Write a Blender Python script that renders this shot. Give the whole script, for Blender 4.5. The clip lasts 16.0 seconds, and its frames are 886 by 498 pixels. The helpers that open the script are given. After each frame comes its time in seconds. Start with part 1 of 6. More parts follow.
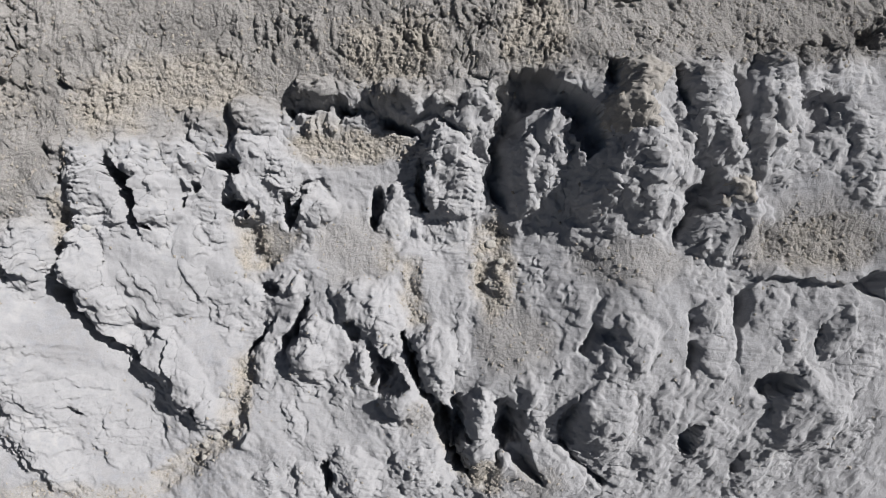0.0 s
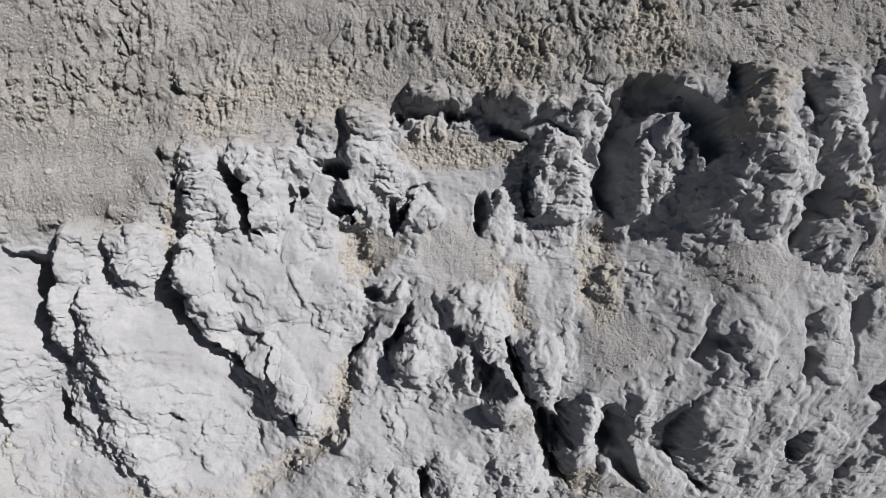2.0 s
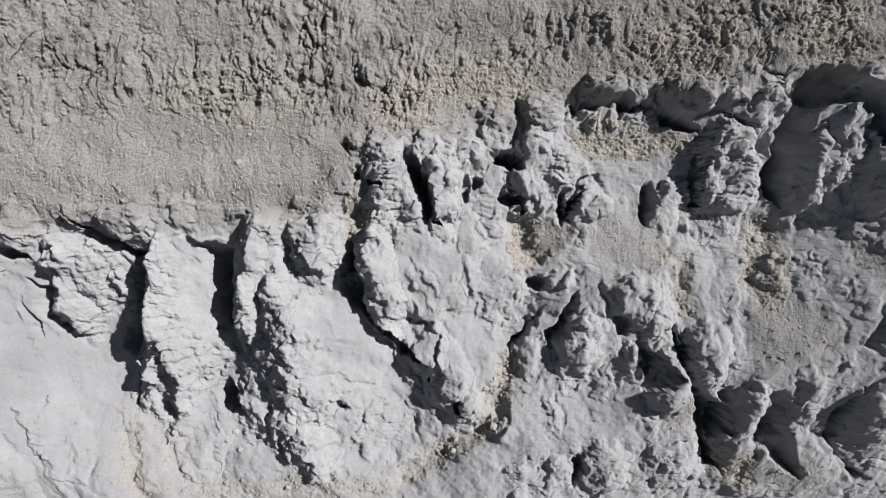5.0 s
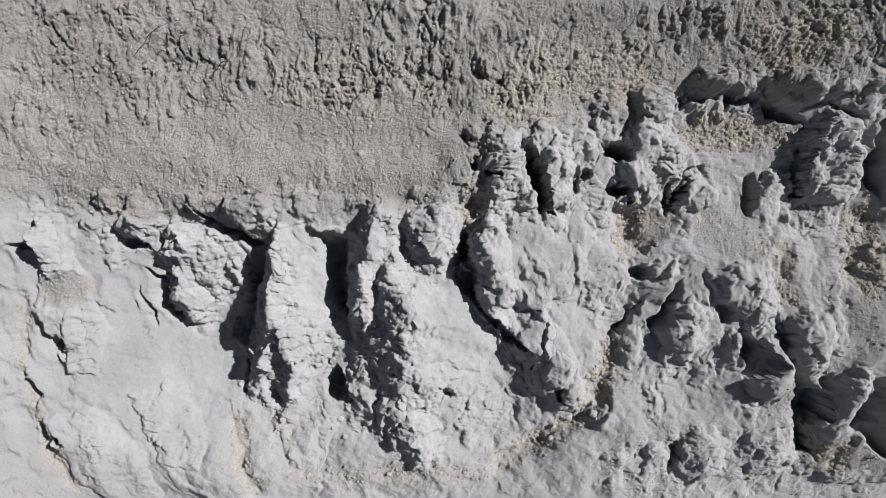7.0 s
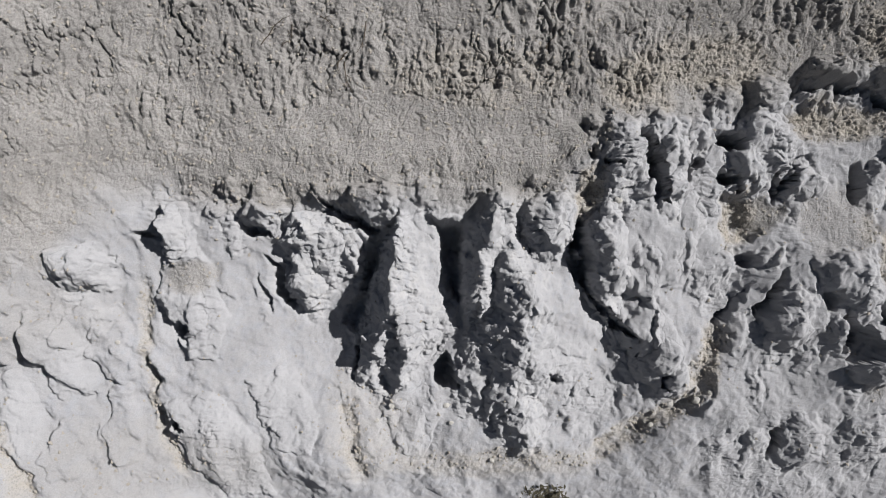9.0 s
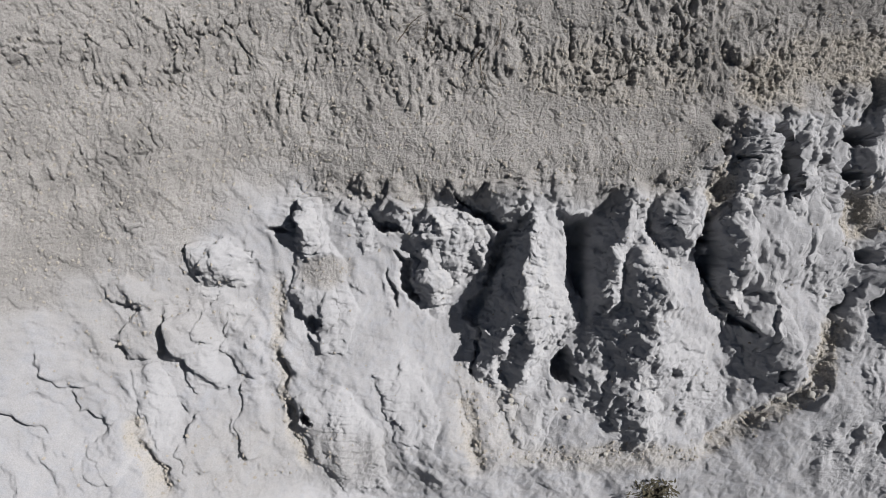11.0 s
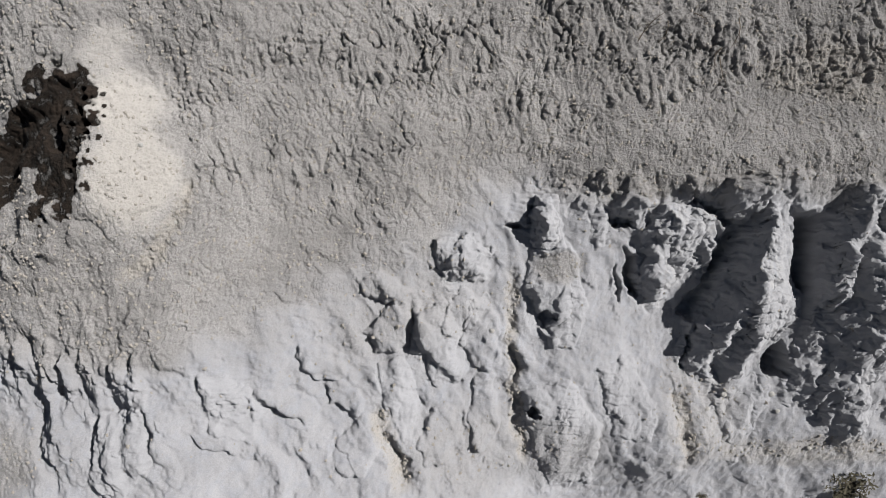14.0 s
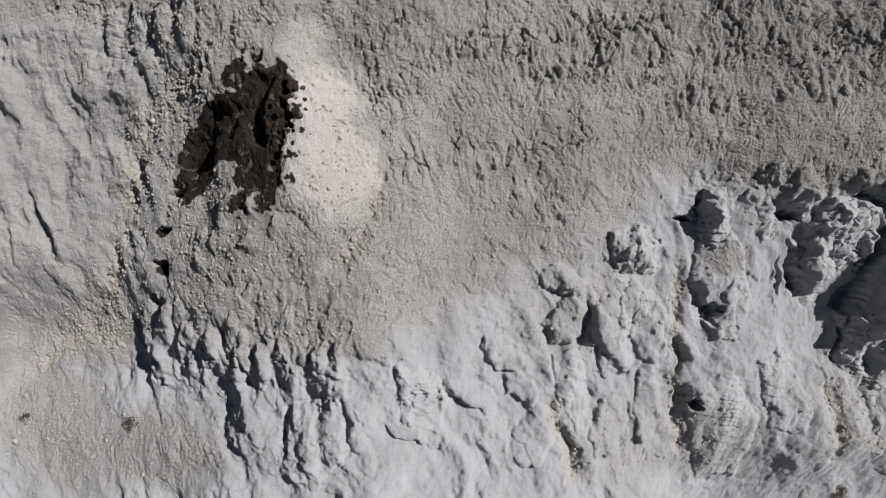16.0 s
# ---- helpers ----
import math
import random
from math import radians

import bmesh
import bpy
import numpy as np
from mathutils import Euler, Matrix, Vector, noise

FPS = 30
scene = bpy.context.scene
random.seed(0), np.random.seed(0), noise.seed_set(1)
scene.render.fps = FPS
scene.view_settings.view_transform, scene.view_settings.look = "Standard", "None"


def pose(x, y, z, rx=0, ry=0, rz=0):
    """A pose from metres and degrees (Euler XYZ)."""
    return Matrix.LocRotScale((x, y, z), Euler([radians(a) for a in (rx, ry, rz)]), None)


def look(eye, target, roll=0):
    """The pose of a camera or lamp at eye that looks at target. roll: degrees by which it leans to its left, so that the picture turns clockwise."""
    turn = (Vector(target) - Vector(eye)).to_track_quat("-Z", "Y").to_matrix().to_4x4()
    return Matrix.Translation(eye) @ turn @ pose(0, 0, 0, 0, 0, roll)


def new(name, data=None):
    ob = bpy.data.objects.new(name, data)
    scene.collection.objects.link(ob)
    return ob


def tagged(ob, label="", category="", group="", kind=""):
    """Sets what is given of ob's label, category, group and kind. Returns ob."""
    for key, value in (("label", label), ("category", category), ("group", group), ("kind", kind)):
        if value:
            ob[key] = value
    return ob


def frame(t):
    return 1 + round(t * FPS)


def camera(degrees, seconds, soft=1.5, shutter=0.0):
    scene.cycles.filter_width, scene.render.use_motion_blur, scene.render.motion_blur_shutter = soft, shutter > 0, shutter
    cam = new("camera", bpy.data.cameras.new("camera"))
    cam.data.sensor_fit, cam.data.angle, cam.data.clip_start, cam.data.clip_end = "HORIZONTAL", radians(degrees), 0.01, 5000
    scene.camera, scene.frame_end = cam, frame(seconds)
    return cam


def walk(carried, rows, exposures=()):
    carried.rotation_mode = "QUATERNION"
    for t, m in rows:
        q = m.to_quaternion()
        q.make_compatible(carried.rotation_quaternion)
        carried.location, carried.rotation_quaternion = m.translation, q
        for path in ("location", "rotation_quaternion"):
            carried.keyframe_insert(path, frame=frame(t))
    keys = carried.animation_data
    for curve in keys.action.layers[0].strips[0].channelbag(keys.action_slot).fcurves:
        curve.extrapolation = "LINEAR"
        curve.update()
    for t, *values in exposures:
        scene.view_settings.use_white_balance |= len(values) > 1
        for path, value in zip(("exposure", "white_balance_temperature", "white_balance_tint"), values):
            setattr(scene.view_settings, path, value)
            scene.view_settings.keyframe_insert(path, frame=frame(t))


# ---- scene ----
cam = camera(61.9, 16.0, soft=0.5)
METRES, EYE, TILT, LEAN, TURN = 20.0, 15.5, -50.0, 0.0, 0.0
ROWS = [
    (0.0, 0.0, 0.0, 0.0, 0.0, -0.53, -0.43),
    (0.5, -0.0256, 0.0008, 0.0013, 0.02, -0.51, -0.4),
    (1.0, -0.0515, 0.0013, 0.002, 0.06, -0.54, -0.41),
    (1.5, -0.0764, 0.0016, 0.0035, 0.11, -0.55, -0.39),
    (2.0, -0.0996, 0.0024, 0.0046, 0.15, -0.55, -0.39),
    (2.5, -0.125, 0.001, 0.0036, 0.16, -0.63, -0.36),
    (3.0, -0.1527, -0.0024, -0.0006, 0.22, -0.59, -0.35),
    (3.5, -0.1808, -0.0044, -0.0028, 0.24, -0.58, -0.34),
    (4.0, -0.2079, -0.0052, -0.0039, 0.28, -0.56, -0.34),
    (6.5, -0.3408, -0.0195, -0.013, 0.2, -0.53, -0.22),
    (7.0, -0.3679, -0.0241, -0.0169, 0.24, -0.52, -0.23),
    (7.5, -0.3957, -0.0286, -0.0223, 0.29, -0.47, -0.22),
    (8.0, -0.4224, -0.0317, -0.0261, 0.37, -0.5, -0.2),
    (8.5, -0.4491, -0.0342, -0.0289, 0.39, -0.45, -0.2),
    (9.0, -0.4769, -0.0369, -0.0299, 0.47, -0.46, -0.19),
    (11.5, -0.6368, -0.0474, -0.0362, 0.66, -0.39, -0.16),
    (12.0, -0.6732, -0.0489, -0.0367, 0.72, -0.33, -0.16),
    (12.5, -0.7109, -0.051, -0.0373, 0.76, -0.34, -0.15),
    (13.0, -0.7497, -0.0548, -0.0387, 0.82, -0.3, -0.14),
    (13.5, -0.7898, -0.0581, -0.0412, 0.85, -0.27, -0.13),
    (14.0, -0.8294, -0.0607, -0.0424, 0.89, -0.24, -0.11),
    (14.5, -0.8702, -0.0629, -0.0441, 0.95, -0.13, -0.08),
    (15.0, -0.9113, -0.066, -0.0471, 1.05, -0.09, -0.07),
    (15.5, -0.9522, -0.0687, -0.0502, 1.08, -0.05, -0.07),
    (16.0, -0.9936, -0.0721, -0.0531, 1.18, 0.01, -0.06),
]
walk(cam, [(t, pose(0, 0, EYE, TILT, LEAN, TURN) @ pose(METRES * x, METRES * y, METRES * z, 90 + pitch, roll, yaw)) for t, x, y, z, yaw, pitch, roll in ROWS],
     exposures=[(0.0, 0.67), (7.0, 0.67), (12.5, 0.65), (16.0, 0.54)])

# ---- light ----
def slope_to_world(u, v, w):
    """The slope's own frame: u along the cliff, v up the slope, w out of it towards the air."""
    c, s = math.cos(radians(50.0)), math.sin(radians(50.0))
    d = DEPTH - w
    return u, c * d + s * v, EYE - s * d + c * v


DEPTH = 13.2
SUN_ALONG, SUN_UP, SUN_OUT = 0.70, 0.35, 0.92
sx, sy, sz = slope_to_world(SUN_ALONG, SUN_UP, SUN_OUT)
ox, oy, oz = slope_to_world(0, 0, 0)
sun_dir = Vector((sx - ox, sy - oy, sz - oz)).normalized()
world = bpy.data.worlds.new("sky")
scene.world = world
world.use_nodes = True
sky = world.node_tree.nodes.new("ShaderNodeTexSky")
sky.sky_type, sky.sun_disc = "NISHITA", False
sky.sun_elevation = math.asin(sun_dir.z)
sky.sun_rotation = math.atan2(sun_dir.x, sun_dir.y)
background = world.node_tree.nodes["Background"]
world.node_tree.links.new(sky.outputs[0], background.inputs[0])
background.inputs[1].default_value = 0.018
sun = new("sun", bpy.data.lights.new("sun", "SUN"))
sun.data.energy, sun.data.angle, sun.data.color = 4.3, radians(0.53), (1.0, 0.98, 0.955)
sun.matrix_world = look(sun_dir * 60, (0, 0, 0))


# ---- noise ----
TABLES = {}


def table(seed, kind):
    """A square of random values from 0 to 1, one for each lattice place; it repeats every 256 cells."""
    if (seed, kind) not in TABLES:
        TABLES[seed, kind] = np.random.default_rng(1000 * seed + kind).random(65536, np.float32)
    return TABLES[seed, kind]


def noise2(x, y, seed=0):
    """Smooth noise from -1 to 1."""
    if (seed, 8) not in TABLES:
        turn = 6.2832 * table(seed, 0)
        TABLES[seed, 8], TABLES[seed, 9] = np.cos(turn), np.sin(turn)
    lean_x, lean_y = TABLES[seed, 8], TABLES[seed, 9]
    ix, iy = np.floor(x), np.floor(y)
    fx, fy = (x - ix).astype(np.float32), (y - iy).astype(np.float32)
    ix, iy = ix.astype(np.int32), iy.astype(np.int32)
    sx, sy = fx * fx * (3 - 2 * fx), fy * fy * (3 - 2 * fy)
    rows = []
    for ay in (0, 1):
        line = ((iy + ay) & 255) << 8
        dots = []
        for ax in (0, 1):
            at = line | ((ix + ax) & 255)
            dots.append(lean_x[at] * (fx - ax) + lean_y[at] * (fy - ay))
        rows.append(dots[0] + sx * (dots[1] - dots[0]))
    return 1.5 * (rows[0] + sy * (rows[1] - rows[0]))


def fractal(x, y, seed=0, octaves=4, fall=0.5):
    total, size = 0, 1.0
    for k in range(octaves):
        total = total + size * noise2(x * 2 ** k + 17.3 * k, y * 2 ** k - 9.1 * k, seed + k)
        size *= fall
    return total


def neighbours(x, y, seed):
    """The nine scattered points round each place, one a unit cell: their table index and the way from them."""
    ix, iy = np.floor(x), np.floor(y)
    fx, fy = (x - ix).astype(np.float32), (y - iy).astype(np.float32)
    ix, iy = ix.astype(np.int32), iy.astype(np.int32)
    for ax in (-1, 0, 1):
        for ay in (-1, 0, 1):
            at = ((iy + ay) & 255) << 8 | ((ix + ax) & 255)
            yield at, fx - (ax + 0.1 + 0.8 * table(seed, 1)[at]), fy - (ay + 0.1 + 0.8 * table(seed, 2)[at])


def cells2(x, y, seed=0):
    """Distance to the nearest and the second nearest of scattered points."""
    near, second = np.full(x.shape, 9.0, np.float32), np.full(x.shape, 9.0, np.float32)
    for at, dx, dy in neighbours(x, y, seed):
        d = np.sqrt(dx * dx + dy * dy)
        second = np.minimum(second, np.maximum(near, d))
        near = np.minimum(near, d)
    return near, second


def plates(x, y, seed=0):
    """Broken plates: each scattered cell is a facet with a lift and a tilt of its own."""
    near, value = np.full(x.shape, 9.0, np.float32), np.zeros(x.shape, np.float32)
    for at, dx, dy in neighbours(x, y, seed):
        d = np.sqrt(dx * dx + dy * dy)
        facet = table(seed, 5)[at] - 0.5 + 1.3 * ((table(seed, 3)[at] - 0.65) * dx + (table(seed, 4)[at] - 0.65) * dy) - 0.35 * d * d
        value = np.where(d < near, facet, value)
        near = np.minimum(near, d)
    return value


def ramp(x, a, b):
    t = np.clip((x - a) / (b - a), 0, 1)
    return t * t * (3 - 2 * t)


def bell(x, middle, width):
    return np.exp(-((x - middle) / width) ** 2)


# ---- the large shape of the hillside ----
def hillside(u, v):
    """How far the hillside stands out of the slope's plane: a steep lower cliff, a hollow, two spurs and a gully."""
    low = np.maximum(-v - 0.3, 0)
    near = ramp(u, -18.5, -13.5)
    w = -0.56 * (np.sqrt(low * low + 0.36) - 0.6) * near
    w = w - 0.95 * bell(u, -1.2, 3.4) * bell(v, 0.2, 2.0)
    w = w - 0.45 * bell(u, -5.5, 2.5) * bell(v, -0.4, 1.4)
    w = w + 1.1 * ramp(u, 1.2, 3.6) * bell(v, 0.2, 3.6) + 0.75 * bell(u, 1.8, 1.7) * bell(v, -2.2, 1.1)
    w = w + 2.3 * np.exp(-(np.abs(u + 21.9) / np.where(u > -21.9, 3.5, 4.6)) ** 2.0) * (1 - 0.35 * ramp(-v, 3.2, 6.0))
    w = w - 0.6 * ramp(-u, 24.2, 27.0) * ramp(-u, 40.0, 30.0) * ramp(v, -5.0, -2.5)
    w = w + 0.55 * bell(u, -22.0, 1.3) * bell(v, 0.4, 1.7) - 0.5 * bell(u, -24.6, 0.8) * bell(v, 0.4, 1.6)
    w = w - 0.18 * np.clip(-u - 23.5, 0, 6) * ramp(-v, 1.0, 3.0)
    # swells and hollows of the face, from the far spur to the eastern buttress
    w = w + 0.52 * bell(u, -24.1, 1.4) * bell(v, 0.6, 2.8)
    w = w - 0.23 * bell(u, -23.9, 1.4) * bell(v, -3.0, 1.8)
    w = w - 0.51 * bell(u, -23.0, 6) * bell(v, -3.8, 0.8)
    w = w - 0.55 * bell(u, -22.1, 3.5) * bell(v, 0.4, 4.5)
    w = w - 0.58 * bell(u, -21.9, 0.9) * bell(v, 2.2, 1.8)
    w = w + 0.36 * bell(u, -21.6, 0.9) * bell(v, -3.5, 1.8)
    w = w - 0.3 * bell(u, -20.3, 1.4) * bell(v, 1.5, 1.8)
    w = w - 0.26 * bell(u, -18.5, 0.9) * bell(v, -2.9, 1.2)
    w = w + 0.31 * bell(u, -17.5, 0.9) * bell(v, 0.3, 1.8)
    w = w - 0.24 * bell(u, -15.0, 0.9) * bell(v, -0.2, 1.8)
    w = w + 0.88 * bell(u, -14.1, 1.4) * bell(v, -4.0, 1.8)
    w = w + 0.15 * bell(u, -12.6, 1.4) * bell(v, 1.2, 1.8)
    w = w - 0.67 * bell(u, -12.1, 1.4) * bell(v, -2.3, 1.8)
    w = w + 0.78 * bell(u, -11.7, 1.4) * bell(v, -5.2, 1.2)
    w = w - 0.32 * bell(u, -10.5, 0.9) * bell(v, -4.2, 2.8)
    w = w + 0.39 * bell(u, -10.5, 0.9) * bell(v, -0.1, 0.8)
    w = w - 0.57 * bell(u, -10.0, 3.5) * bell(v, -0.7, 0.8)
    w = w + 0.29 * bell(u, -8.3, 3.5) * bell(v, 1.0, 0.8)
    w = w + 0.3 * bell(u, -7.9, 0.9) * bell(v, -1.9, 1.8)
    w = w - 0.44 * bell(u, -8.1, 6) * bell(v, -1.7, 1.8)
    w = w - 0.31 * bell(u, -7.7, 0.9) * bell(v, -0.0, 0.8)
    w = w + 0.37 * bell(u, -7.0, 0.9) * bell(v, -0.9, 0.8)
    w = w - 0.35 * bell(u, -6.4, 0.9) * bell(v, -1.7, 0.8)
    w = w - 0.6 * bell(u, -5.9, 0.9) * bell(v, -3.8, 1.8)
    w = w + 0.35 * bell(u, -5.8, 0.9) * bell(v, 1.3, 0.8)
    w = w - 0.38 * bell(u, -5.1, 0.9) * bell(v, 0.7, 0.8)
    w = w - 0.6 * bell(u, -4.0, 0.9) * bell(v, -1.6, 0.8)
    w = w - 0.3 * bell(u, -2.3, 0.9) * bell(v, -3.1, 0.8)
    w = w - 0.43 * bell(u, -1.4, 2.2) * bell(v, 1.9, 1.2)
    w = w - 0.28 * bell(u, 0.2, 0.9) * bell(v, -1.4, 2.8)
    w = w + 0.3 * bell(u, 0.5, 2.2) * bell(v, 3.8, 1.2)
    w = w + 0.24 * bell(u, -7.0, 0.9) * bell(v, -0.9, 1.8)
    w = w - 0.23 * bell(u, -3.5, 0.9) * bell(v, -0.3, 2.8)
    w = w - 0.29 * bell(u, -19.4, 1.4) * bell(v, -4.5, 1.2)
    w = w + 0.25 * bell(u, -11.7, 3.5) * bell(v, -5.2, 0.8)
    w = w - 0.82 * bell(u, 4.1, 3.5) * bell(v, 0.1, 1.0)
    w = w + 0.52 * bell(u, 3.9, 3.5) * bell(v, 2.6, 1.0)
    w = w - 0.43 * bell(u, 2.1, 1.3) * bell(v, -1.9, 1.0)
    w = w + 0.53 * bell(u, 5.7, 3.5) * bell(v, -3.2, 1.8)
    w = w - 0.37 * bell(u, 5.1, 3.5) * bell(v, -1.2, 1.0)
    w = w + 0.09 * bell(u, -11.9, 3.5) * bell(v, -0.6, 1.8)
    w = w - 0.22 * bell(u, -22.1, 1.3) * bell(v, 0.4, 1.0)
    w = w - 0.3 * bell(u, 5.2, 2.2) * bell(v, 1.7, 1.0)
    w = w + 0.18 * bell(u, 0.5, 1.3) * bell(v, -3.1, 1.0)
    # past the cliff the plateau above and the valley floor below lie level
    w = w - 0.839 * np.maximum(v - 6.5, 0) + (0.839 + 0.56 * near) * np.maximum(-v - 7.2, 0)
    return w


# ---- the ground sheet: fine over the cliff, coarse towards the horizon ----
STEP = 0.0198
U_FINE, V_FINE = np.arange(-29.65, 9.2, STEP), np.arange(-6.85, 4.7, STEP)
far = np.cumsum(0.03 * 1.4 ** np.arange(30))
U_LINE = np.concatenate([U_FINE[0] - far[::-1], U_FINE, U_FINE[-1] + far])
V_LINE = np.concatenate([V_FINE[0] - far[::-1], V_FINE, V_FINE[-1] + far])
U, V = np.meshgrid(U_LINE, V_LINE)
H = hillside(U, V)
FINE = ramp(U, -33, -30) * ramp(-U, -13, -9.5) * ramp(V, -8.4, -7.2) * ramp(-V, -7, -5)
WARP_U = 0.09 * noise2(U * 2.3, V * 2.3, 11) + 0.045 * noise2(U * 6.1, V * 6.1, 12) + 0.02 * noise2(U * 15, V * 15, 13)
WARP_V = 0.09 * noise2(U * 2.3, V * 2.3, 21) + 0.045 * noise2(U * 6.1, V * 6.1, 22) + 0.02 * noise2(U * 15, V * 15, 23)
DEBRIS = np.zeros_like(H)   # loose tan rubble
GRIT = np.zeros_like(H)     # weathered crumbly clay
STAIN_SHADE = np.zeros_like(H)    # dark organic crust, and shade painted black in pits, cave and overhangs
KNOBBY = np.zeros_like(H)   # nodular rock
CALM = np.zeros_like(H)     # washed smooth crust
SMOOTH = np.zeros_like(H)   # even ramps of wash and faces without knobs
OWNER = np.zeros(H.shape, np.int32)   # which rock a place belongs to, 0 for the ground
ROCKS = []


def window(u0, u1, v0, v1):
    a, b = np.searchsorted(U_LINE, (u0, u1))
    c, d = np.searchsorted(V_LINE, (v0, v1))
    return slice(c, d), slice(a, b)


def rounded(u, v, a, b, turn):
    """The window round an oval and each place's distance from its middle, 1 at the uneven rim."""
    r = 1.5 * max(a, b) + 0.15
    s = window(u - r, u + r, v - r, v + r)
    k = min(1.0, 2.2 * min(a, b))
    du, dv = U[s] - u + k * WARP_U[s], V[s] - v + k * WARP_V[s]
    c, n = math.cos(radians(turn)), math.sin(radians(turn))
    r = np.hypot((c * du + n * dv) / a, (c * dv - n * du) / b)
    k = 0.55 / math.sqrt(a * b)
    return s, np.maximum(r, 0.02) if a < 0.13 else np.maximum(0.02, r + 0.30 * noise2(U[s] * k * 1.6, V[s] * k * 1.6, 14) + 0.16 * noise2(U[s] * k * 4, V[s] * k * 4, 15))


def lump(u, v, a, b, h, turn=0, knobs=0.0):
    """A swelling with a steep uneven rim."""
    s, r = rounded(u, v, a, b, turn)
    H[s] += h * np.sqrt(np.clip(1 - r ** 2.4, 0, 1))
    if knobs:
        KNOBBY[s] = np.maximum(KNOBBY[s], knobs * ramp(1.25 - r, 0, 0.3))


def hollow(u, v, a, b, h, turn=0):
    """A cave or pocket with steep walls."""
    s, r = rounded(u, v, a, b, turn)
    H[s] -= 1.25 * h * ramp(1.1 - r, 0, 0.5) * (0.8 + 0.35 * noise2(U[s] * 4, V[s] * 4, 16))


def along(path, reach, wander=1.0):
    """The window round a bent line, the distance to its left (+) or right (-), and the place along it from 0 to 1."""
    p = np.array(path).reshape(-1, 2)
    s = window(p[:, 0].min() - reach, p[:, 0].max() + reach, p[:, 1].min() - reach, p[:, 1].max() + reach)
    x, y = U[s] + wander * WARP_U[s], V[s] + wander * WARP_V[s]
    best, side, place = np.full(x.shape, 1e9), np.zeros(x.shape), np.zeros(x.shape)
    lengths = np.hypot(*np.diff(p, axis=0).T)
    for k in range(len(p) - 1):
        (x0, y0), (x1, y1), l = p[k], p[k + 1], lengths[k]
        f = np.clip(((x - x0) * (x1 - x0) + (y - y0) * (y1 - y0)) / l ** 2, 0, 1)
        d = np.hypot(x - x0 - f * (x1 - x0), y - y0 - f * (y1 - y0))
        left = ((x1 - x0) * (y - y0) - (y1 - y0) * (x - x0)) / l
        closer = d < best - 1e-6
        best = np.where(closer, d, best)
        side = np.where(closer, left, side)
        place = np.where(closer, (lengths[:k].sum() + f * l) / lengths.sum(), place)
    return s, np.where(side > 0, best, -best), place


def within(s, outline):
    x, y = U[s] + 0.8 * WARP_U[s], V[s] + 0.8 * WARP_V[s]
    p = np.array(outline).reshape(-1, 2)
    inside = np.zeros(x.shape, bool)
    for (x0, y0), (x1, y1) in zip(p, np.roll(p, -1, axis=0)):
        if y0 != y1:
            inside ^= ((y0 > y) != (y1 > y)) & (x < (x1 - x0) * (y - y0) / (y1 - y0) + x0)
    return inside


def block(name, label, h, soft, *outline, group=""):
    """A buttress of the cliff: steep round its outline, full in the middle."""
    s, d, place = along((*outline, *outline[:2]), 0.3, 0.8)
    d = np.where(within(s, outline), np.abs(d), -np.abs(d))
    x, y = U[s], V[s]
    top = max(outline[1::2])
    foot = min(outline[1::2])
    fade = 1 - 0.45 * ramp(y, foot + 0.5 * (top - foot), foot)
    sharp = 0.85 if name == "pinnacle" else 0.5
    H[s] += h * (1 - np.exp(-np.maximum(d, 0) / soft)) ** sharp * fade * (0.9 + 0.35 * noise2(x * 2.2, y * 2.2, 29))
    ROCKS.append((name, label, group, 0))
    OWNER[s] = np.where(d > 0.01, len(ROCKS), OWNER[s])
    KNOBBY[s] = np.maximum(KNOBBY[s], ramp(d, -0.2, 0.1) * (0.55 if name == "clay_boss" else 1.0))


def fin(start, end, east, west, *ridge):
    """A sharp-backed rib down the face: its back stands out from start to end, and falls away to each side at its own slope."""
    s, d, place = along(ridge, 1.3, 0.7)
    d = d + 0.05 * noise2(U[s] * 3, V[s] * 3, 97)
    drop = (np.sqrt(d * d + 0.01) - 0.1) * np.where(d > 0, east, west)
    top = start + (end - start) * place - drop - 0.25 * np.maximum(drop - 1.0, 0)
    gap = top - H[s]
    H[s] += 0.5 * (gap + np.sqrt(gap * gap + 0.01)) * ramp(1.25 - np.abs(d), 0, 0.4)


def crust_shade(much, *outline):
    """A dark organic crust with a broken rim; its black includes painted shade."""
    s, d, place = along((*outline, *outline[:2]), 0.3, 0.8)
    d = np.where(within(s, outline), np.abs(d), -np.abs(d))
    STAIN_SHADE[s] = np.maximum(STAIN_SHADE[s], much * ramp(d, -0.16, 0.1))


def cave(depth, *outline):
    """A deep shaded opening with steep, ragged walls."""
    s, d, place = along((*outline, *outline[:2]), 0.3, 0.8)
    x, y = U[s], V[s]
    d = np.where(within(s, outline), np.abs(d), -np.abs(d)) + 0.03 * noise2(x * 9, y * 9, 19)
    H[s] -= 1.15 * depth * (ramp(d, -0.02, 0.10) * 0.7 + 0.3 * ramp(d, 0.05, 0.25)) * (0.85 + 0.3 * noise2(x * 3, y * 3, 16))


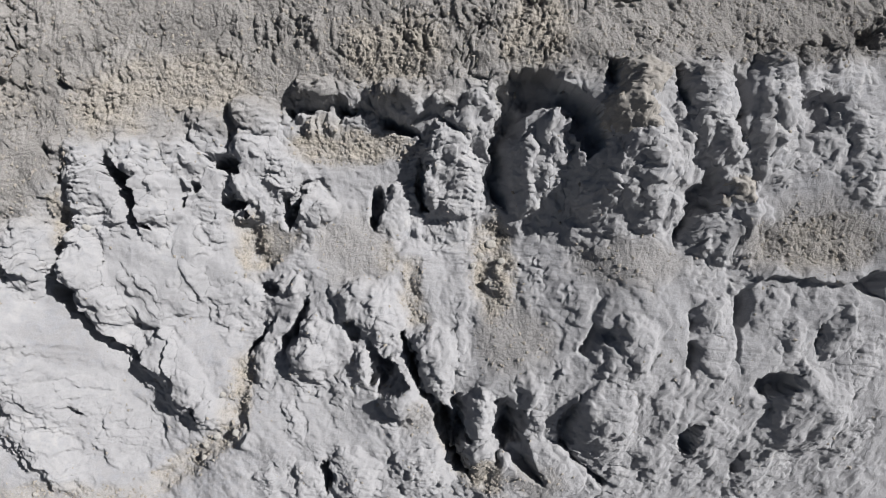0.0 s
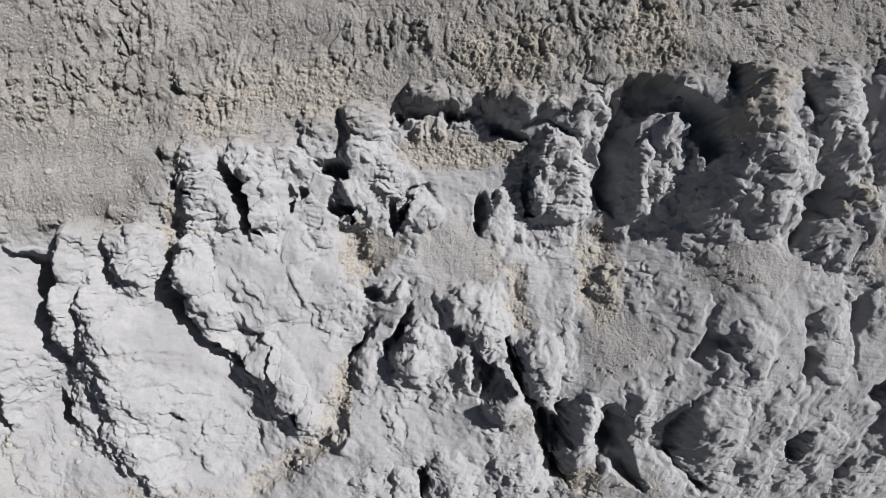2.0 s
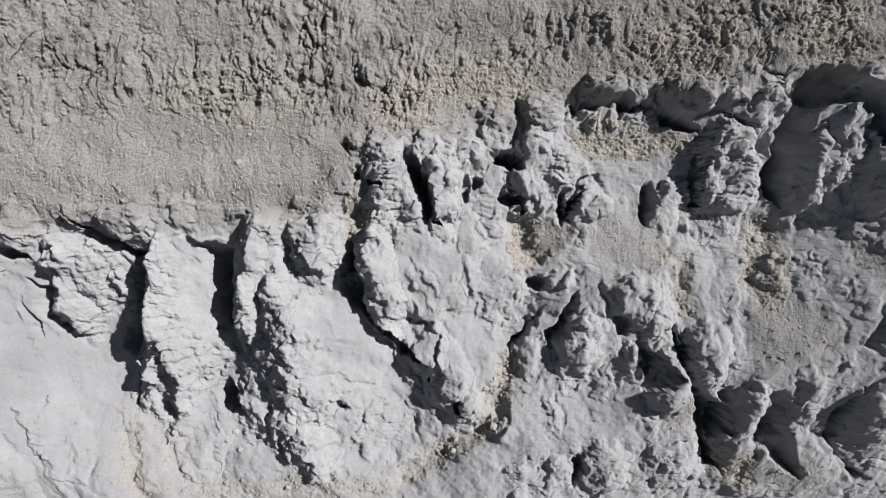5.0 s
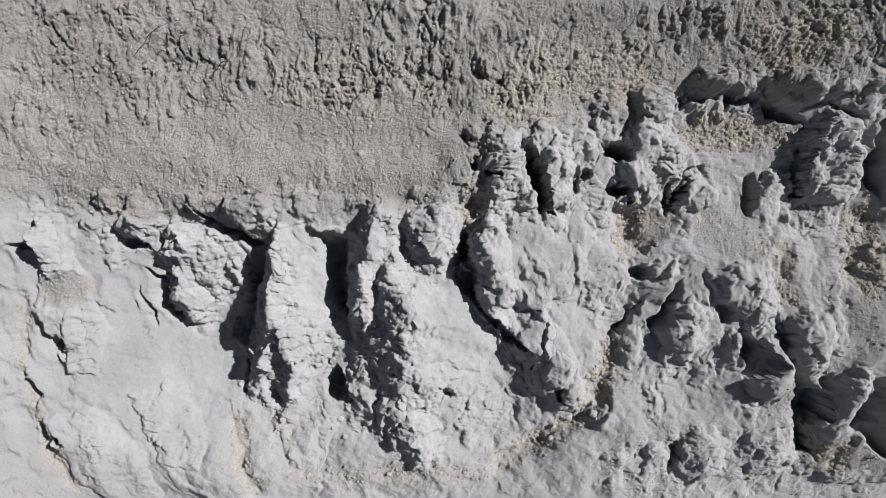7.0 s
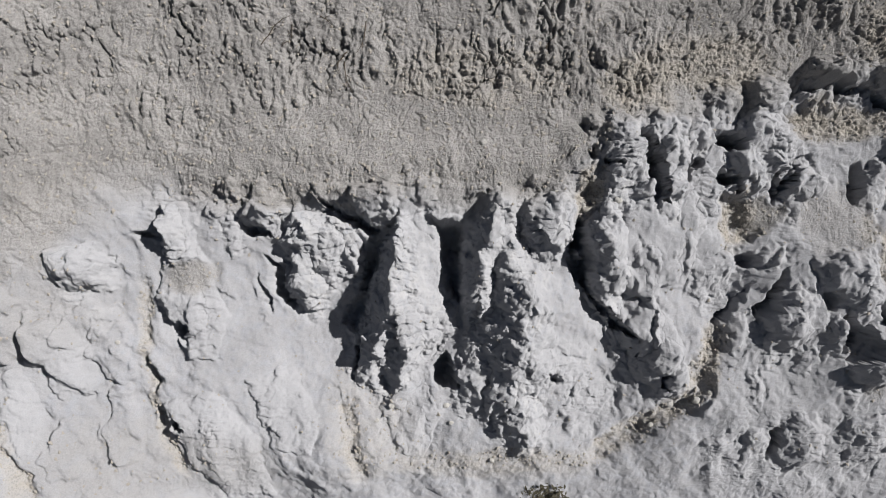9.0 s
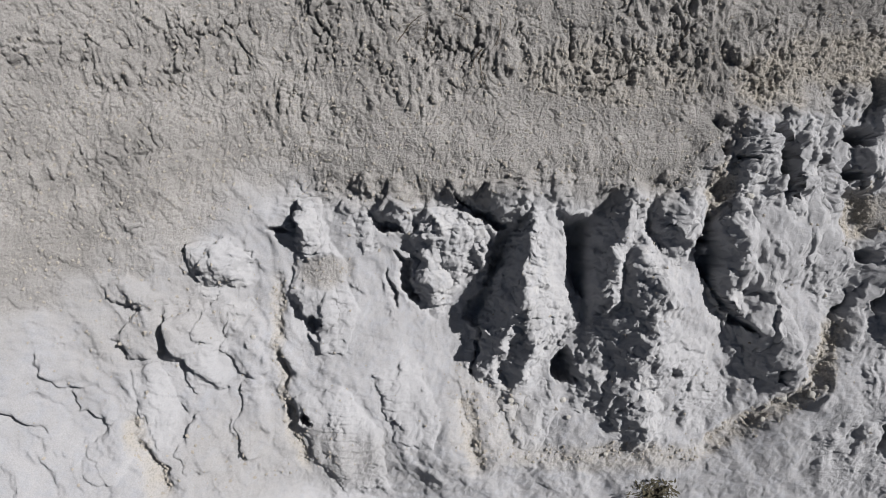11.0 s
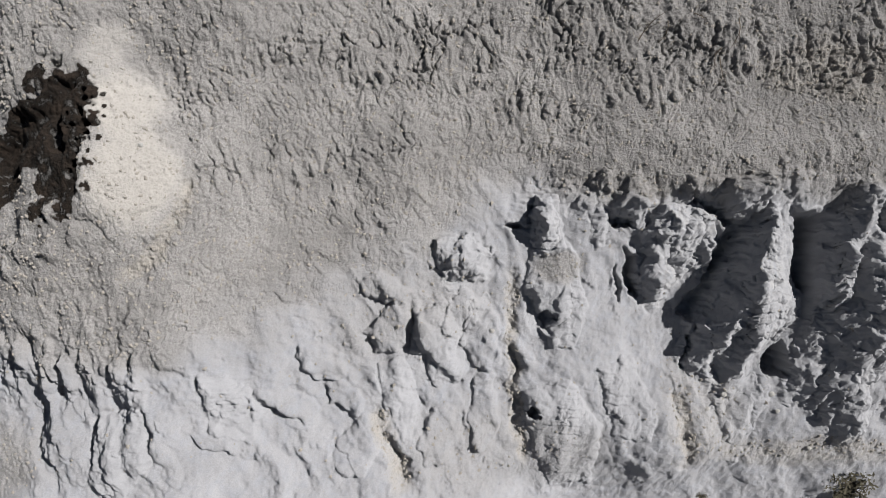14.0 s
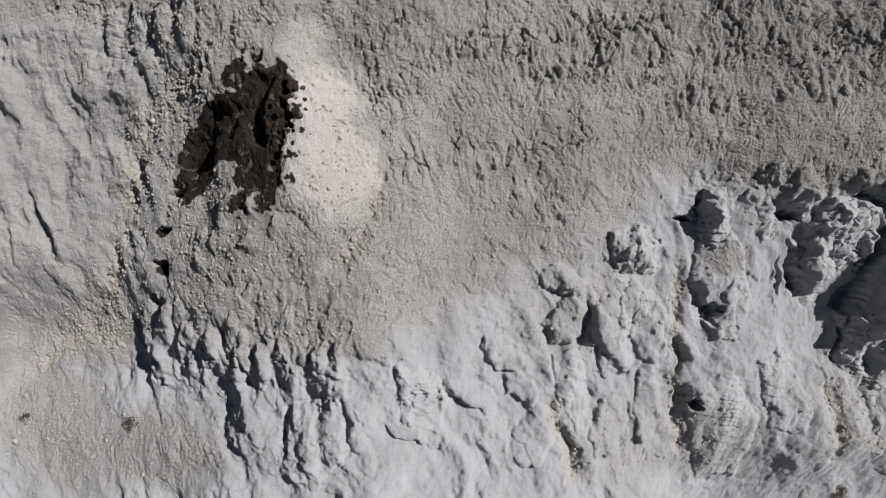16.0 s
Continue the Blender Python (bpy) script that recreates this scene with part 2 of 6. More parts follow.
def scarp(h, back, *path, soft=0.03):
    """A broken edge: the ground left of the line stands h proud, falls away behind it, and is undercut at its foot."""
    worn = 0.05 < soft < 0.2
    s, d, place = along(path, 3 * back + 0.3, 2.0 if worn else 1.0)
    x, y = U[s], V[s]
    if worn:
        d = d + 0.05 * noise2(x * 8, y * 8, 81) + 0.025 * noise2(x * 19, y * 19, 82)
        h = h * np.clip(0.85 + 1.3 * noise2(x * 2.6, y * 2.6, 83), 0.15, 1.6)
    ends = ramp(place, -0.02, 0.2) * ramp(1.02 - place, 0, 0.2)
    H[s] += 0.62 * ends * h * (np.exp(-np.maximum(d, 0) / back) * ramp(d, -soft, soft) - (0.15 if worn else 0.3) * np.exp(-(np.minimum(d, 0) / (0.28 * back + 0.03)) ** 2) * ramp(-d, -0.03, 0.03))


def gully(width, depth, *path):
    """A runnel with rubble on its floor."""
    s, d, place = along(path, 3 * width + 0.2)
    ends = ramp(place, -0.02, 0.15) * ramp(1.02 - place, 0, 0.15)
    H[s] -= ends * depth * np.exp(-(d / width) ** 2)
    DEBRIS[s] = np.maximum(DEBRIS[s], 0.7 * ends * ramp(1.5 * width - np.abs(d), 0, width))


def rock(name, label, u, v, a, b, c, turn=0, point=0.0, group=""):
    """A knob that stands out of the cliff: steep at its top and sides, sagging away down the slope."""
    host = int(OWNER[np.searchsorted(V_LINE, v), np.searchsorted(U_LINE, u)])
    host = host if host and ROCKS[host - 1][3] == 0 and host <= BLOCKS else 0
    r = 2.4 * max(a, b) + 0.2
    s = window(u - r, u + r, v - r, v + r)
    du, dv = U[s] - u + 1.3 * WARP_U[s], V[s] - v + 1.3 * WARP_V[s]
    t, n = math.cos(radians(turn)), math.sin(radians(turn))
    x, y = (t * du + n * dv) / a, (t * dv - n * du) / b
    x = x / (1 - point * np.clip(y, -0.6, 0.9))
    y = np.where(y < 0, y / 1.7, y)
    k = 0.55 / math.sqrt(a * b)
    d = np.hypot(x, y) + 0.22 * noise2(U[s] * k * 1.7 + 9, V[s] * k * 1.7, 17) + 0.10 * noise2(U[s] * k * 4, V[s] * k * 4, 18)
    d = np.maximum(d, 0.02)
    dome = np.clip(1 - d ** 2.2, 0, 1) ** np.where(y < 0, 0.7, 0.58)
    raised = BASE[s] + 0.95 * c * dome * (1 - 0.25 * np.clip(-y, 0, 1)) - 0.13
    mine = (d < 1.0) & (raised > H[s]) & (BASE[s] - H[s] < 0.22)
    H[s] = np.where(mine, raised, H[s])
    ROCKS.append((name, label, group, host))
    OWNER[s] = np.where(mine & (d < 0.95), len(ROCKS), OWNER[s])
    KNOBBY[s] = np.maximum(KNOBBY[s], ramp(1.35 - d, 0, 0.35) * (0.7 if name == "clay_boss" else 1.0))


def patch(field, u, v, a, b, turn=0, much=1.0):
    s, r = rounded(u, v, a, b, turn)
    field[s] = np.maximum(field[s], much * ramp(1.3 - r, 0, 0.7))


KNOB = "rounded pale grey mudstone knob, grooved and grown out of cliff"
TOOTH = "pointed pale grey clay pinnacle before a dark cave"
CAP = "brown crusted mudstone cap rock on a pale pillar"
SLAB = "layered grey ledge block under the gravel slope's edge"
PILLAR = "thick weathered grey mudstone pillar with a swollen top"
BOSS = "swollen bluish grey clay boss on the lower cliff"
scarp(0.35, 0.6, -2.87, 2.71, -2.31, 2.56, -1.91, 2.53, -1.4, 2.49, -0.89, 2.27, -0.26, 2.35, 0.35, 2.57, 0.65, 2.64)
scarp(0.3, 0.5, 5.2, -0.78, 5.75, -0.57, 6.3, -0.64, 6.91, -0.64, 7.41, -0.45)
scarp(0.35, 0.5, -3.31, -1.43, -3.64, -1.87, -3.99, -2.4)
scarp(0.15, 0.5, -6.03, 1.37, -5.78, 0.96, -5.58, 0.56, -5.34, 0.17)
scarp(0.22, 0.6, -7.1, -0, -7, -0.48, -6.78, -0.8, -6.78, -1.48, -6.44, -1.87, -6.06, -2.2, -5.59, -2.55, -5.52, -3.07)
scarp(0.28, 0.35, -5.38, -1.72, -5.34, -2.42, -5.33, -3.05, -4.95, -3.43)
scarp(0.16, 0.3, -7.48, -2.99, -7.11, -3.53)
scarp(0.22, 0.35, -8.85, -3.64, -8.56, -4.17, -8.35, -4.82)
scarp(0.1, 0.25, -5.94, -0.27, -5.65, -0.82, -5.34, -1.32)
scarp(0.14, 0.25, -5.88, -1.26, -5.58, -1.84, -5.27, -1.95)
scarp(0.22, 0.4, -8.02, -0.06, -7.66, -0.58, -7.2, -0.82)
scarp(0.1, 0.25, -5.03, -0.48, -4.68, -1.04, -4.65, -1.73)
scarp(0.1, 0.3, -7.7, -2.36, -7.16, -2.84, -6.53, -3.03)
scarp(0.12, 0.3, -6.43, -1.85, -6.16, -2.56, -6.01, -3.19)
scarp(0.1, 0.25, -8.16, -2.07, -7.48, -2.34)
scarp(0.35, 0.45, -0.41, -2.91, -0.07, -3.56, 0.22, -4.21, 0.61, -4.9)
scarp(0.15, 0.3, -3.94, -3.32, -3.89, -3.82, -4.2, -4.35)
scarp(0.28, 0.7, -13.62, -0.1, -13.17, -0.38, -12.61, -0.02)
scarp(0.28, 0.7, -12.3, 0.52, -11.96, 0.12, -11.44, 0.09, -10.65, -0.18)
scarp(0.32, 0.7, -10.02, -0.05, -9.61, -0.14, -9.2, -0.08)
scarp(0.24, 0.5, -9.16, 0.18, -8.83, 0.4, -8.41, 0.33)
scarp(0.24, 0.5, -8.43, 0.33, -8.18, -0.02, -8.07, -0.46)
scarp(0.32, 0.5, -7.12, -0.24, -7.16, -0.9, -6.68, -1.85, -6.12, -2.35, -6.03, -2.84)
scarp(0.2, 0.4, -15, 0.04, -14.96, -0.26, -14.84, -0.52)
scarp(0.17, 0.4, -15.11, -1.9, -14.89, -2.13, -14.84, -2.58, -14.52, -2.92)
scarp(0.16, 0.3, -15.59, -0.41, -15.11, -0.47)
scarp(0.07, 0.3, -15.41, -2.9, -15.48, -3.61, -15.44, -4.4)
scarp(0.07, 0.25, -15.31, -4.09, -15.02, -4.49)
scarp(0.05, 0.2, -13.82, -3.29, -13.6, -3.55, -13.63, -3.91)
scarp(0.05, 0.2, -13.44, -3.87, -13.24, -4.33, -12.92, -4.54)
scarp(0.08, 0.3, -12.09, -3.46, -11.73, -4.05, -11.62, -4.73)
scarp(0.08, 0.3, -14.21, -1.35, -13.92, -1.46, -13.79, -1.8)
scarp(0.24, 0.4, -3.06, 0.78, -2.75, 1.06, -2.41, 1.13)
scarp(0.14, 0.35, -17.03, -0.77, -16.96, -1.25, -16.63, -1.5, soft=.13)
scarp(0.07, 0.3, -18.28, -1.58, -17.89, -1.9, -17.49, -1.8, soft=.13)
scarp(0.11, 0.4, -17.51, -1.67, -17.42, -2.01, -17.09, -2.48, soft=.13)
scarp(0.1, 0.3, -17.31, -2.55, -16.95, -3.14, -16.62, -3.66, soft=.13)
scarp(0.08, 0.35, -18.12, -2.95, -18.1, -3.73, -17.83, -4.33, -17.65, -5.28, soft=.13)
scarp(0.1, 0.45, -19.37, -2.03, -19.17, -2.48, -18.7, -2.62, -18.33, -2.95, soft=.13)
scarp(0.08, 0.35, -20.89, -3.06, -20.65, -3.45, -20.26, -3.68, -19.91, -3.91, soft=.13)
scarp(0.07, 0.3, -20.26, -3.68, -20.1, -4.24, -20.01, -4.45, soft=.13)
scarp(0.07, 0.35, -20.92, -3.31, -20.85, -3.95, soft=.13)
scarp(0.05, 0.3, -21.14, -4.46, -20.72, -4.7, -20.29, -4.96, soft=.13)
scarp(0.07, 0.3, -18.96, -3.55, -18.63, -4.03, -18.42, -4.38, soft=.13)
scarp(0.06, 0.25, -19.89, -3.01, -19.61, -3.09, -19.41, -3.49, soft=.13)
scarp(0.07, 0.3, -19.69, -2.51, -19.53, -2.94, -19.29, -3.4, soft=.13)
scarp(0.06, 0.3, -19.24, -4.24, -19.1, -4.65, soft=.13)
scarp(0.13, 0.4, -15.46, -2.01, -15.38, -3.1, -15.39, -3.71, -15.28, -4.4, soft=.13)
scarp(0.12, 0.3, -15.81, -1.04, -15.44, -1.38, -15.46, -2.01, soft=.13)
scarp(0.07, 0.35, -16.03, -2.96, -16.36, -3.77, -16.49, -4.46, soft=.13)
scarp(0.05, 0.3, -14.35, -4.94, -13.84, -5.31, -13.69, -6.51, soft=.13)
scarp(0.23, 0.9, -23.11, 2.27, -22.91, 1.68, -22.77, 0.97, -22.84, 0.28, -23.05, -0.28, soft=.3)
scarp(0.06, 0.5, -23.84, 2.88, -23.93, 3.19, soft=.13)
scarp(0.21, 0.4, -25.91, -1.99, -26.39, -2.54, -26.08, -3.15, -25.53, -3.82, soft=.13)
scarp(0.08, 0.4, -25.66, -1.76, -24.71, -1.66, -23.64, -1.59, -22.29, -1.55, soft=.13)
scarp(0.09, 0.5, -24.12, 1.44, -24.78, 0.82, -24.97, 0.1, -25.52, -0.63, soft=.1)
scarp(0.04, 0.2, -25.34, -2.28, -25.18, -2.77, -24.97, -3.36, soft=.13)
scarp(0.04, 0.2, -24.63, -2.19, -24.25, -2.81, -24.11, -3.39, soft=.13)
scarp(0.04, 0.2, -24, -2.31, -23.92, -3.1, -23.69, -3.69, soft=.13)
scarp(0.03, 0.2, -23.46, -2.44, -23.23, -3.05, -23.4, -3.88, soft=.13)
scarp(0.06, 0.2, -22.93, -2.53, -22.74, -3.03, -22.84, -3.57, soft=.13)
scarp(0.06, 0.2, -22.45, -2.61, -22.32, -3.21, soft=.13)
scarp(0.08, 0.35, -24.18, -4.52, -23.87, -4.68, -23.52, -4.76, soft=.13)
scarp(0.12, 0.35, -22.71, -3.66, -22.9, -4.31, -23.15, -5.07, soft=.13)
scarp(0.1, 0.4, -22.21, -4.09, -22.43, -4.95, -22.87, -5.34, soft=.13)
scarp(0.09, 0.3, -21.69, -3.8, -21.89, -4.41, -22.01, -4.92, soft=.13)
scarp(0.11, 0.5, -20.97, -3.01, -20.81, -3.35, -20.33, -3.62, -19.98, -3.79, soft=.13)
scarp(0.08, 0.25, -20.92, -3.53, -20.97, -4.06, soft=.13)
scarp(0.1, 0.3, -20.33, -3.76, -20.33, -4.13, -20.24, -4.39, soft=.13)
scarp(0.06, 0.3, -21.03, -4.54, -20.64, -4.92, soft=.13)
scarp(0.06, 0.3, -21.42, -5.14, -21.28, -5.48, soft=.13)
scarp(0.07, 0.3, -19.58, -2.6, -19.37, -3.15, -18.95, -3.41, soft=.13)
scarp(0.08, 0.4, -22.86, -0.74, -22.28, -0.78, -21.7, -0.68, -21.38, -0.42, soft=.13)
scarp(0.08, 0.25, -23.92, 2.69, -24.54, 1.98, -25.25, 1.47, -25.74, 0.78, -26.12, 0.04, soft=.13)
scarp(0.07, 0.22, -23.58, 2.37, -24.1, 1.82, -24.67, 1.36, -25.15, 0.74, -25.47, 0.01, soft=.13)
scarp(0.07, 0.22, -24.03, 0.44, -24.62, -0.07, -25.11, -0.64, soft=.13)
scarp(0.3, 0.2, -23.64, 0.11, -24.06, -0.45, -24.3, -0.97, soft=.13)
scarp(0.3, 0.2, -23.31, -0.14, -23.57, -0.67, -23.67, -1.1, soft=.13)
scarp(0.25, 0.2, -23.01, -0.38, -23.2, -0.91, soft=.13)
scarp(0.25, 0.2, -24.68, -0.64, -24.71, -1.16, -24.52, -1.56, soft=.13)
scarp(0.2, 0.2, -24.07, -0.95, -23.97, -1.46, soft=.13)
scarp(0.1, 0.25, -25.02, -3.19, -24.82, -3.74, soft=.13)
scarp(0.15, 0.25, -23.7, -3.74, -23.49, -4.16, -23.35, -4.63, soft=.13)
scarp(0.15, 0.25, -21.99, -2.78, -22.13, -3.5, soft=.13)
scarp(0.2, 0.25, -21.05, -0.91, -21.23, -1.39, soft=.13)
scarp(0.16, 0.2, -19.12, 0.61, -18.87, -0.1, -18.79, -0.61, soft=.13)
scarp(0.16, 0.2, -18.61, 0.94, -18.26, 0.31, -18.07, -0.1, soft=.13)
scarp(0.14, 0.2, -19.68, 0.6, -19.37, -0.1, soft=.13)
scarp(0.16, 0.2, -19.99, 0.29, -19.76, -0.32, soft=.13)
scarp(0.15, 0.3, -16.47, -3.77, -16.39, -4.71, -16.52, -5.55, soft=.13)
scarp(0.15, 0.3, -16, -2.17, -15.92, -2.85, -16.05, -3.81, soft=.13)
scarp(0.12, 0.3, -14.69, -2.64, -14.58, -3.33, -14.71, -3.83, soft=.13)
scarp(0.15, 0.3, -13.34, -1.28, -13.32, -1.99, -13, -2.73, soft=.13)
lump(-2.36, 2.79, 0.46, 0.2, 0.2)
lump(-0.98, 2.7, 0.39, 0.26, 0.25)
lump(-0.57, 2.66, 0.26, 0.36, 0.2)
lump(3.08, 1.32, 0.84, 1.39, 0.28)
lump(4.45, 2.2, 0.57, 1.05, 0.2)
lump(5.43, 2.38, 0.42, 0.85, 0.2)
lump(4.96, 0.32, 0.58, 0.74, 0.2)
lump(3.54, -0.24, 0.78, 0.54, 0.12)
lump(3.29, -1.41, 0.6, 0.8, 0.12)
lump(1.75, -4.76, 1.3, 0.88, 0.25)
lump(-5.2, 0.84, 0.47, 0.63, 0.3)
lump(-5.64, -0.59, 1.27, 1.11, 0.4)
lump(-7.67, -0.02, 0.62, 0.72, 0.2)
lump(-16.85, -2.86, 0.42, 0.83, 0.25, 20)
lump(-22.29, 0.78, 1.03, 1.35, 0.2)
lump(-23.44, -2.1, 1.61, 0.42, 0.09)
lump(-15.9, 1.73, 0.08, 0.15, 0.07)
lump(-15.73, 1.94, 0.06, 0.13, 0.05)
lump(-15.48, 1.82, 0.07, 0.28, 0.06)
lump(-15.26, 2, 0.11, 0.25, 0.1)
lump(-15.09, 1.79, 0.08, 0.25, 0.07)
lump(-14.82, 1.73, 0.06, 0.12, 0.05)
lump(-14.75, 1.85, 0.09, 0.18, 0.08)
lump(-14.54, 1.76, 0.04, 0.16, 0.04)
lump(-13.59, 2.12, 0.05, 0.13, 0.04)
lump(-13.44, 2.22, 0.07, 0.11, 0.06)
lump(-13.03, 2.2, 0.04, 0.12, 0.04)
lump(-12.79, 1.91, 0.09, 0.12, 0.08)
lump(-12.58, 1.78, 0.04, 0.26, 0.04)
lump(-12.37, 1.94, 0.08, 0.24, 0.07)
lump(-12.11, 2.12, 0.06, 0.26, 0.05)
lump(-7.94, 3.1, 0.07, 0.13, 0.08)
lump(-7.74, 2.85, 0.05, 0.22, 0.05)
lump(-7.6, 2.93, 0.08, 0.19, 0.09)
lump(-7.37, 2.73, 0.05, 0.11, 0.06)
lump(-7.18, 2.99, 0.05, 0.17, 0.05)
lump(-6.87, 2.93, 0.04, 0.13, 0.04)
lump(-6.67, 2.93, 0.09, 0.21, 0.1)
lump(-6.5, 2.6, 0.05, 0.24, 0.05)
lump(-14.23, 1.9, 0.07, 0.16, 0.05)
lump(-13.97, 2.19, 0.07, 0.15, 0.05)
lump(-13.68, 2.05, 0.06, 0.15, 0.04)
lump(-13.52, 1.96, 0.1, 0.15, 0.07)
lump(-13.36, 2.14, 0.05, 0.17, 0.04)
lump(-12.96, 2.06, 0.11, 0.17, 0.08)
lump(-12.77, 2.09, 0.07, 0.28, 0.05)
lump(-12.5, 1.81, 0.1, 0.18, 0.08)
lump(-12.34, 2.03, 0.1, 0.13, 0.07)
lump(-3.71, 3.88, 0.07, 0.24, 0.08)
lump(-3.61, 3.85, 0.08, 0.26, 0.08)
lump(-3.34, 3.81, 0.06, 0.3, 0.07)
lump(-3.15, 3.73, 0.04, 0.29, 0.05)
lump(-2.87, 3.92, 0.1, 0.14, 0.11)
lump(-2.74, 3.8, 0.07, 0.12, 0.08)
lump(-2.57, 3.65, 0.07, 0.2, 0.07)
lump(-2.23, 3.66, 0.09, 0.26, 0.1)
lump(-1.97, 3.71, 0.05, 0.22, 0.06)
lump(-7.75, 2.92, 0.11, 0.14, 0.13)
lump(-7.77, 3.06, 0.05, 0.21, 0.06)
lump(-7.59, 3.1, 0.08, 0.28, 0.09)
lump(-7.29, 2.87, 0.11, 0.27, 0.13)
lump(-7.17, 2.84, 0.1, 0.18, 0.12)
lump(-7, 2.82, 0.09, 0.25, 0.11)
lump(-6.77, 2.93, 0.09, 0.24, 0.11)
lump(-6.62, 2.85, 0.1, 0.18, 0.13)
lump(-25.35, -3.28, 0.07, 0.36, 0.05)
lump(-24.9, -3.21, 0.1, 0.3, 0.07)
lump(-24.66, -3.25, 0.1, 0.32, 0.07)
lump(-24.55, -3.46, 0.12, 0.18, 0.05)
lump(-24.26, -3.28, 0.1, 0.26, 0.07)
lump(-23.81, -3.34, 0.09, 0.17, 0.04)
lump(-23.67, -2.65, 0.1, 0.18, 0.09)
lump(-23.41, -2.84, 0.06, 0.12, 0.05)
lump(-23.18, -2.66, 0.1, 0.23, 0.08)
lump(-23, -2.85, 0.08, 0.18, 0.07)
lump(-22.87, -3.03, 0.06, 0.13, 0.05)
lump(-22.54, -2.99, 0.1, 0.13, 0.09)
lump(-22.36, -3.1, 0.07, 0.21, 0.06)
lump(-22.21, -2.91, 0.05, 0.22, 0.04)
lump(-21.92, -3.14, 0.04, 0.16, 0.04)
lump(-25.37, -2.33, 0.15, 0.28, 0.09)
lump(-25.1, -2.31, 0.15, 0.34, 0.09)
lump(-24.83, -2.57, 0.08, 0.18, 0.05)
lump(-24.59, -2.41, 0.07, 0.32, 0.04)
lump(-24.38, -2.48, 0.06, 0.23, 0.04)
lump(-24.23, -2.67, 0.08, 0.2, 0.05)
lump(-23.85, -2.4, 0.12, 0.23, 0.08)
lump(-2.74, 2.42, 0.06, 0.11, 0.1)
lump(-2.63, 2.31, 0.06, 0.13, 0.1)
lump(-2.49, 2.09, 0.1, 0.17, 0.16)
lump(-2.44, 2.1, 0.05, 0.16, 0.09)
lump(-2.14, 2.24, 0.05, 0.19, 0.08)
lump(-2.07, 2.09, 0.09, 0.09, 0.14)
lump(-24.97, -2.85, 0.24, 0.44, 0.18, -20)
lump(-24.41, -2.87, 0.19, 0.44, 0.16, -15)
lump(-25.57, -2.69, 0.23, 0.58, 0.19, -25)
lump(-23.79, -3.09, 0.19, 0.41, 0.18, -12)
lump(-23.35, -3.17, 0.15, 0.51, 0.17, -8)
lump(-23.72, -4.02, 0.29, 0.43, 0.1, -10)
lump(-22.78, -3.57, 0.18, 0.59, 0.09)
lump(-22.54, -4.37, 0.22, 0.6, 0.12, 12)
lump(-22.05, -4.32, 0.19, 0.68, 0.1, 8)
lump(-21.55, -4.5, 0.17, 0.52, 0.09, 15)
lump(-23.87, -4.59, 0.35, 0.27, 0.09, -30)
lump(-22.96, -3.04, 0.17, 0.34, 0.12)
lump(-22.25, -3, 0.15, 0.33, 0.12)
lump(-21.94, -2.97, 0.13, 0.37, 0.11)
lump(-21.11, -2.7, 0.51, 0.34, 0.12, -30)
lump(-19.04, -2.99, 0.46, 0.31, 0.25, -35)
lump(-19.62, -3.78, 0.54, 0.27, 0.22, -35)
lump(-18.7, -3.69, 0.43, 0.26, 0.22, -40)
lump(-17.8, -2.42, 0.39, 0.48, 0.28, -30)
lump(-17.89, -1.67, 0.48, 0.27, 0.22, -20)
lump(-20.65, -4.27, 0.61, 0.26, 0.2, -30)
lump(-16.02, -2.61, 0.35, 0.73, 0.25, 10)
lump(-15.96, -4.29, 0.32, 0.86, 0.22)
lump(-17.04, -2.46, 0.3, 0.6, 0.25, -30)
lump(-16.84, -4.64, 0.41, 0.62, 0.2, -10)
lump(-18.38, -4.62, 0.38, 0.67, 0.18, -20)
lump(-16.53, -2.15, 0.26, 0.51, 0.2, -20)
lump(-27.26, 3.48, 0.24, 0.61, 0.14)
lump(-26.65, 3.25, 0.22, 0.5, 0.14)
lump(-26.03, 3.3, 0.23, 0.67, 0.14)
lump(-25.33, 3.09, 0.2, 0.56, 0.14)
lump(-24.77, 3.02, 0.18, 0.54, 0.13)
lump(-27.79, 3.53, 0.22, 0.61, 0.09)
lump(-27, 2.67, 0.3, 0.22, 0.09)
lump(-25.8, 2.5, 0.25, 0.25, 0.09)
lump(-2.96, 2.41, 0.04, 0.18, 0.09)
lump(-2.72, 2.44, 0.06, 0.17, 0.13)
lump(-2.69, 2.32, 0.03, 0.09, 0.08)
lump(-2.61, 2.31, 0.05, 0.11, 0.12)
lump(-2.45, 2.23, 0.04, 0.12, 0.09)
lump(-2.35, 2.14, 0.03, 0.18, 0.08)
lump(-2.2, 2.1, 0.03, 0.17, 0.06)
gully(0.22, 0.25, 1.1, 0.38, 0.93, -0.11, 0.75, -0.77, 0.85, -1.26)
gully(0.25, 0.3, -3.82, 0.45, -3.73, -0.15, -3.36, -0.53)
gully(0.25, 0.35, -3.65, -2.07, -3.96, -2.62, -4.16, -3.32, -4.44, -4.04, -5.3, -4.72, -6.54, -5.49)
gully(0.2, 0.25, -0.13, -3.28, 0.21, -4.06, 0.59, -5.02)
gully(0.2, 0.2, -0.63, -0.24, -0.57, -1.23, -0.46, -1.67)
gully(0.2, 0.2, -11.69, -3.82, -11.62, -4.73, -11.39, -5.82)
gully(0.2, 0.2, -6.93, 0.51, -6.82, 0.09)
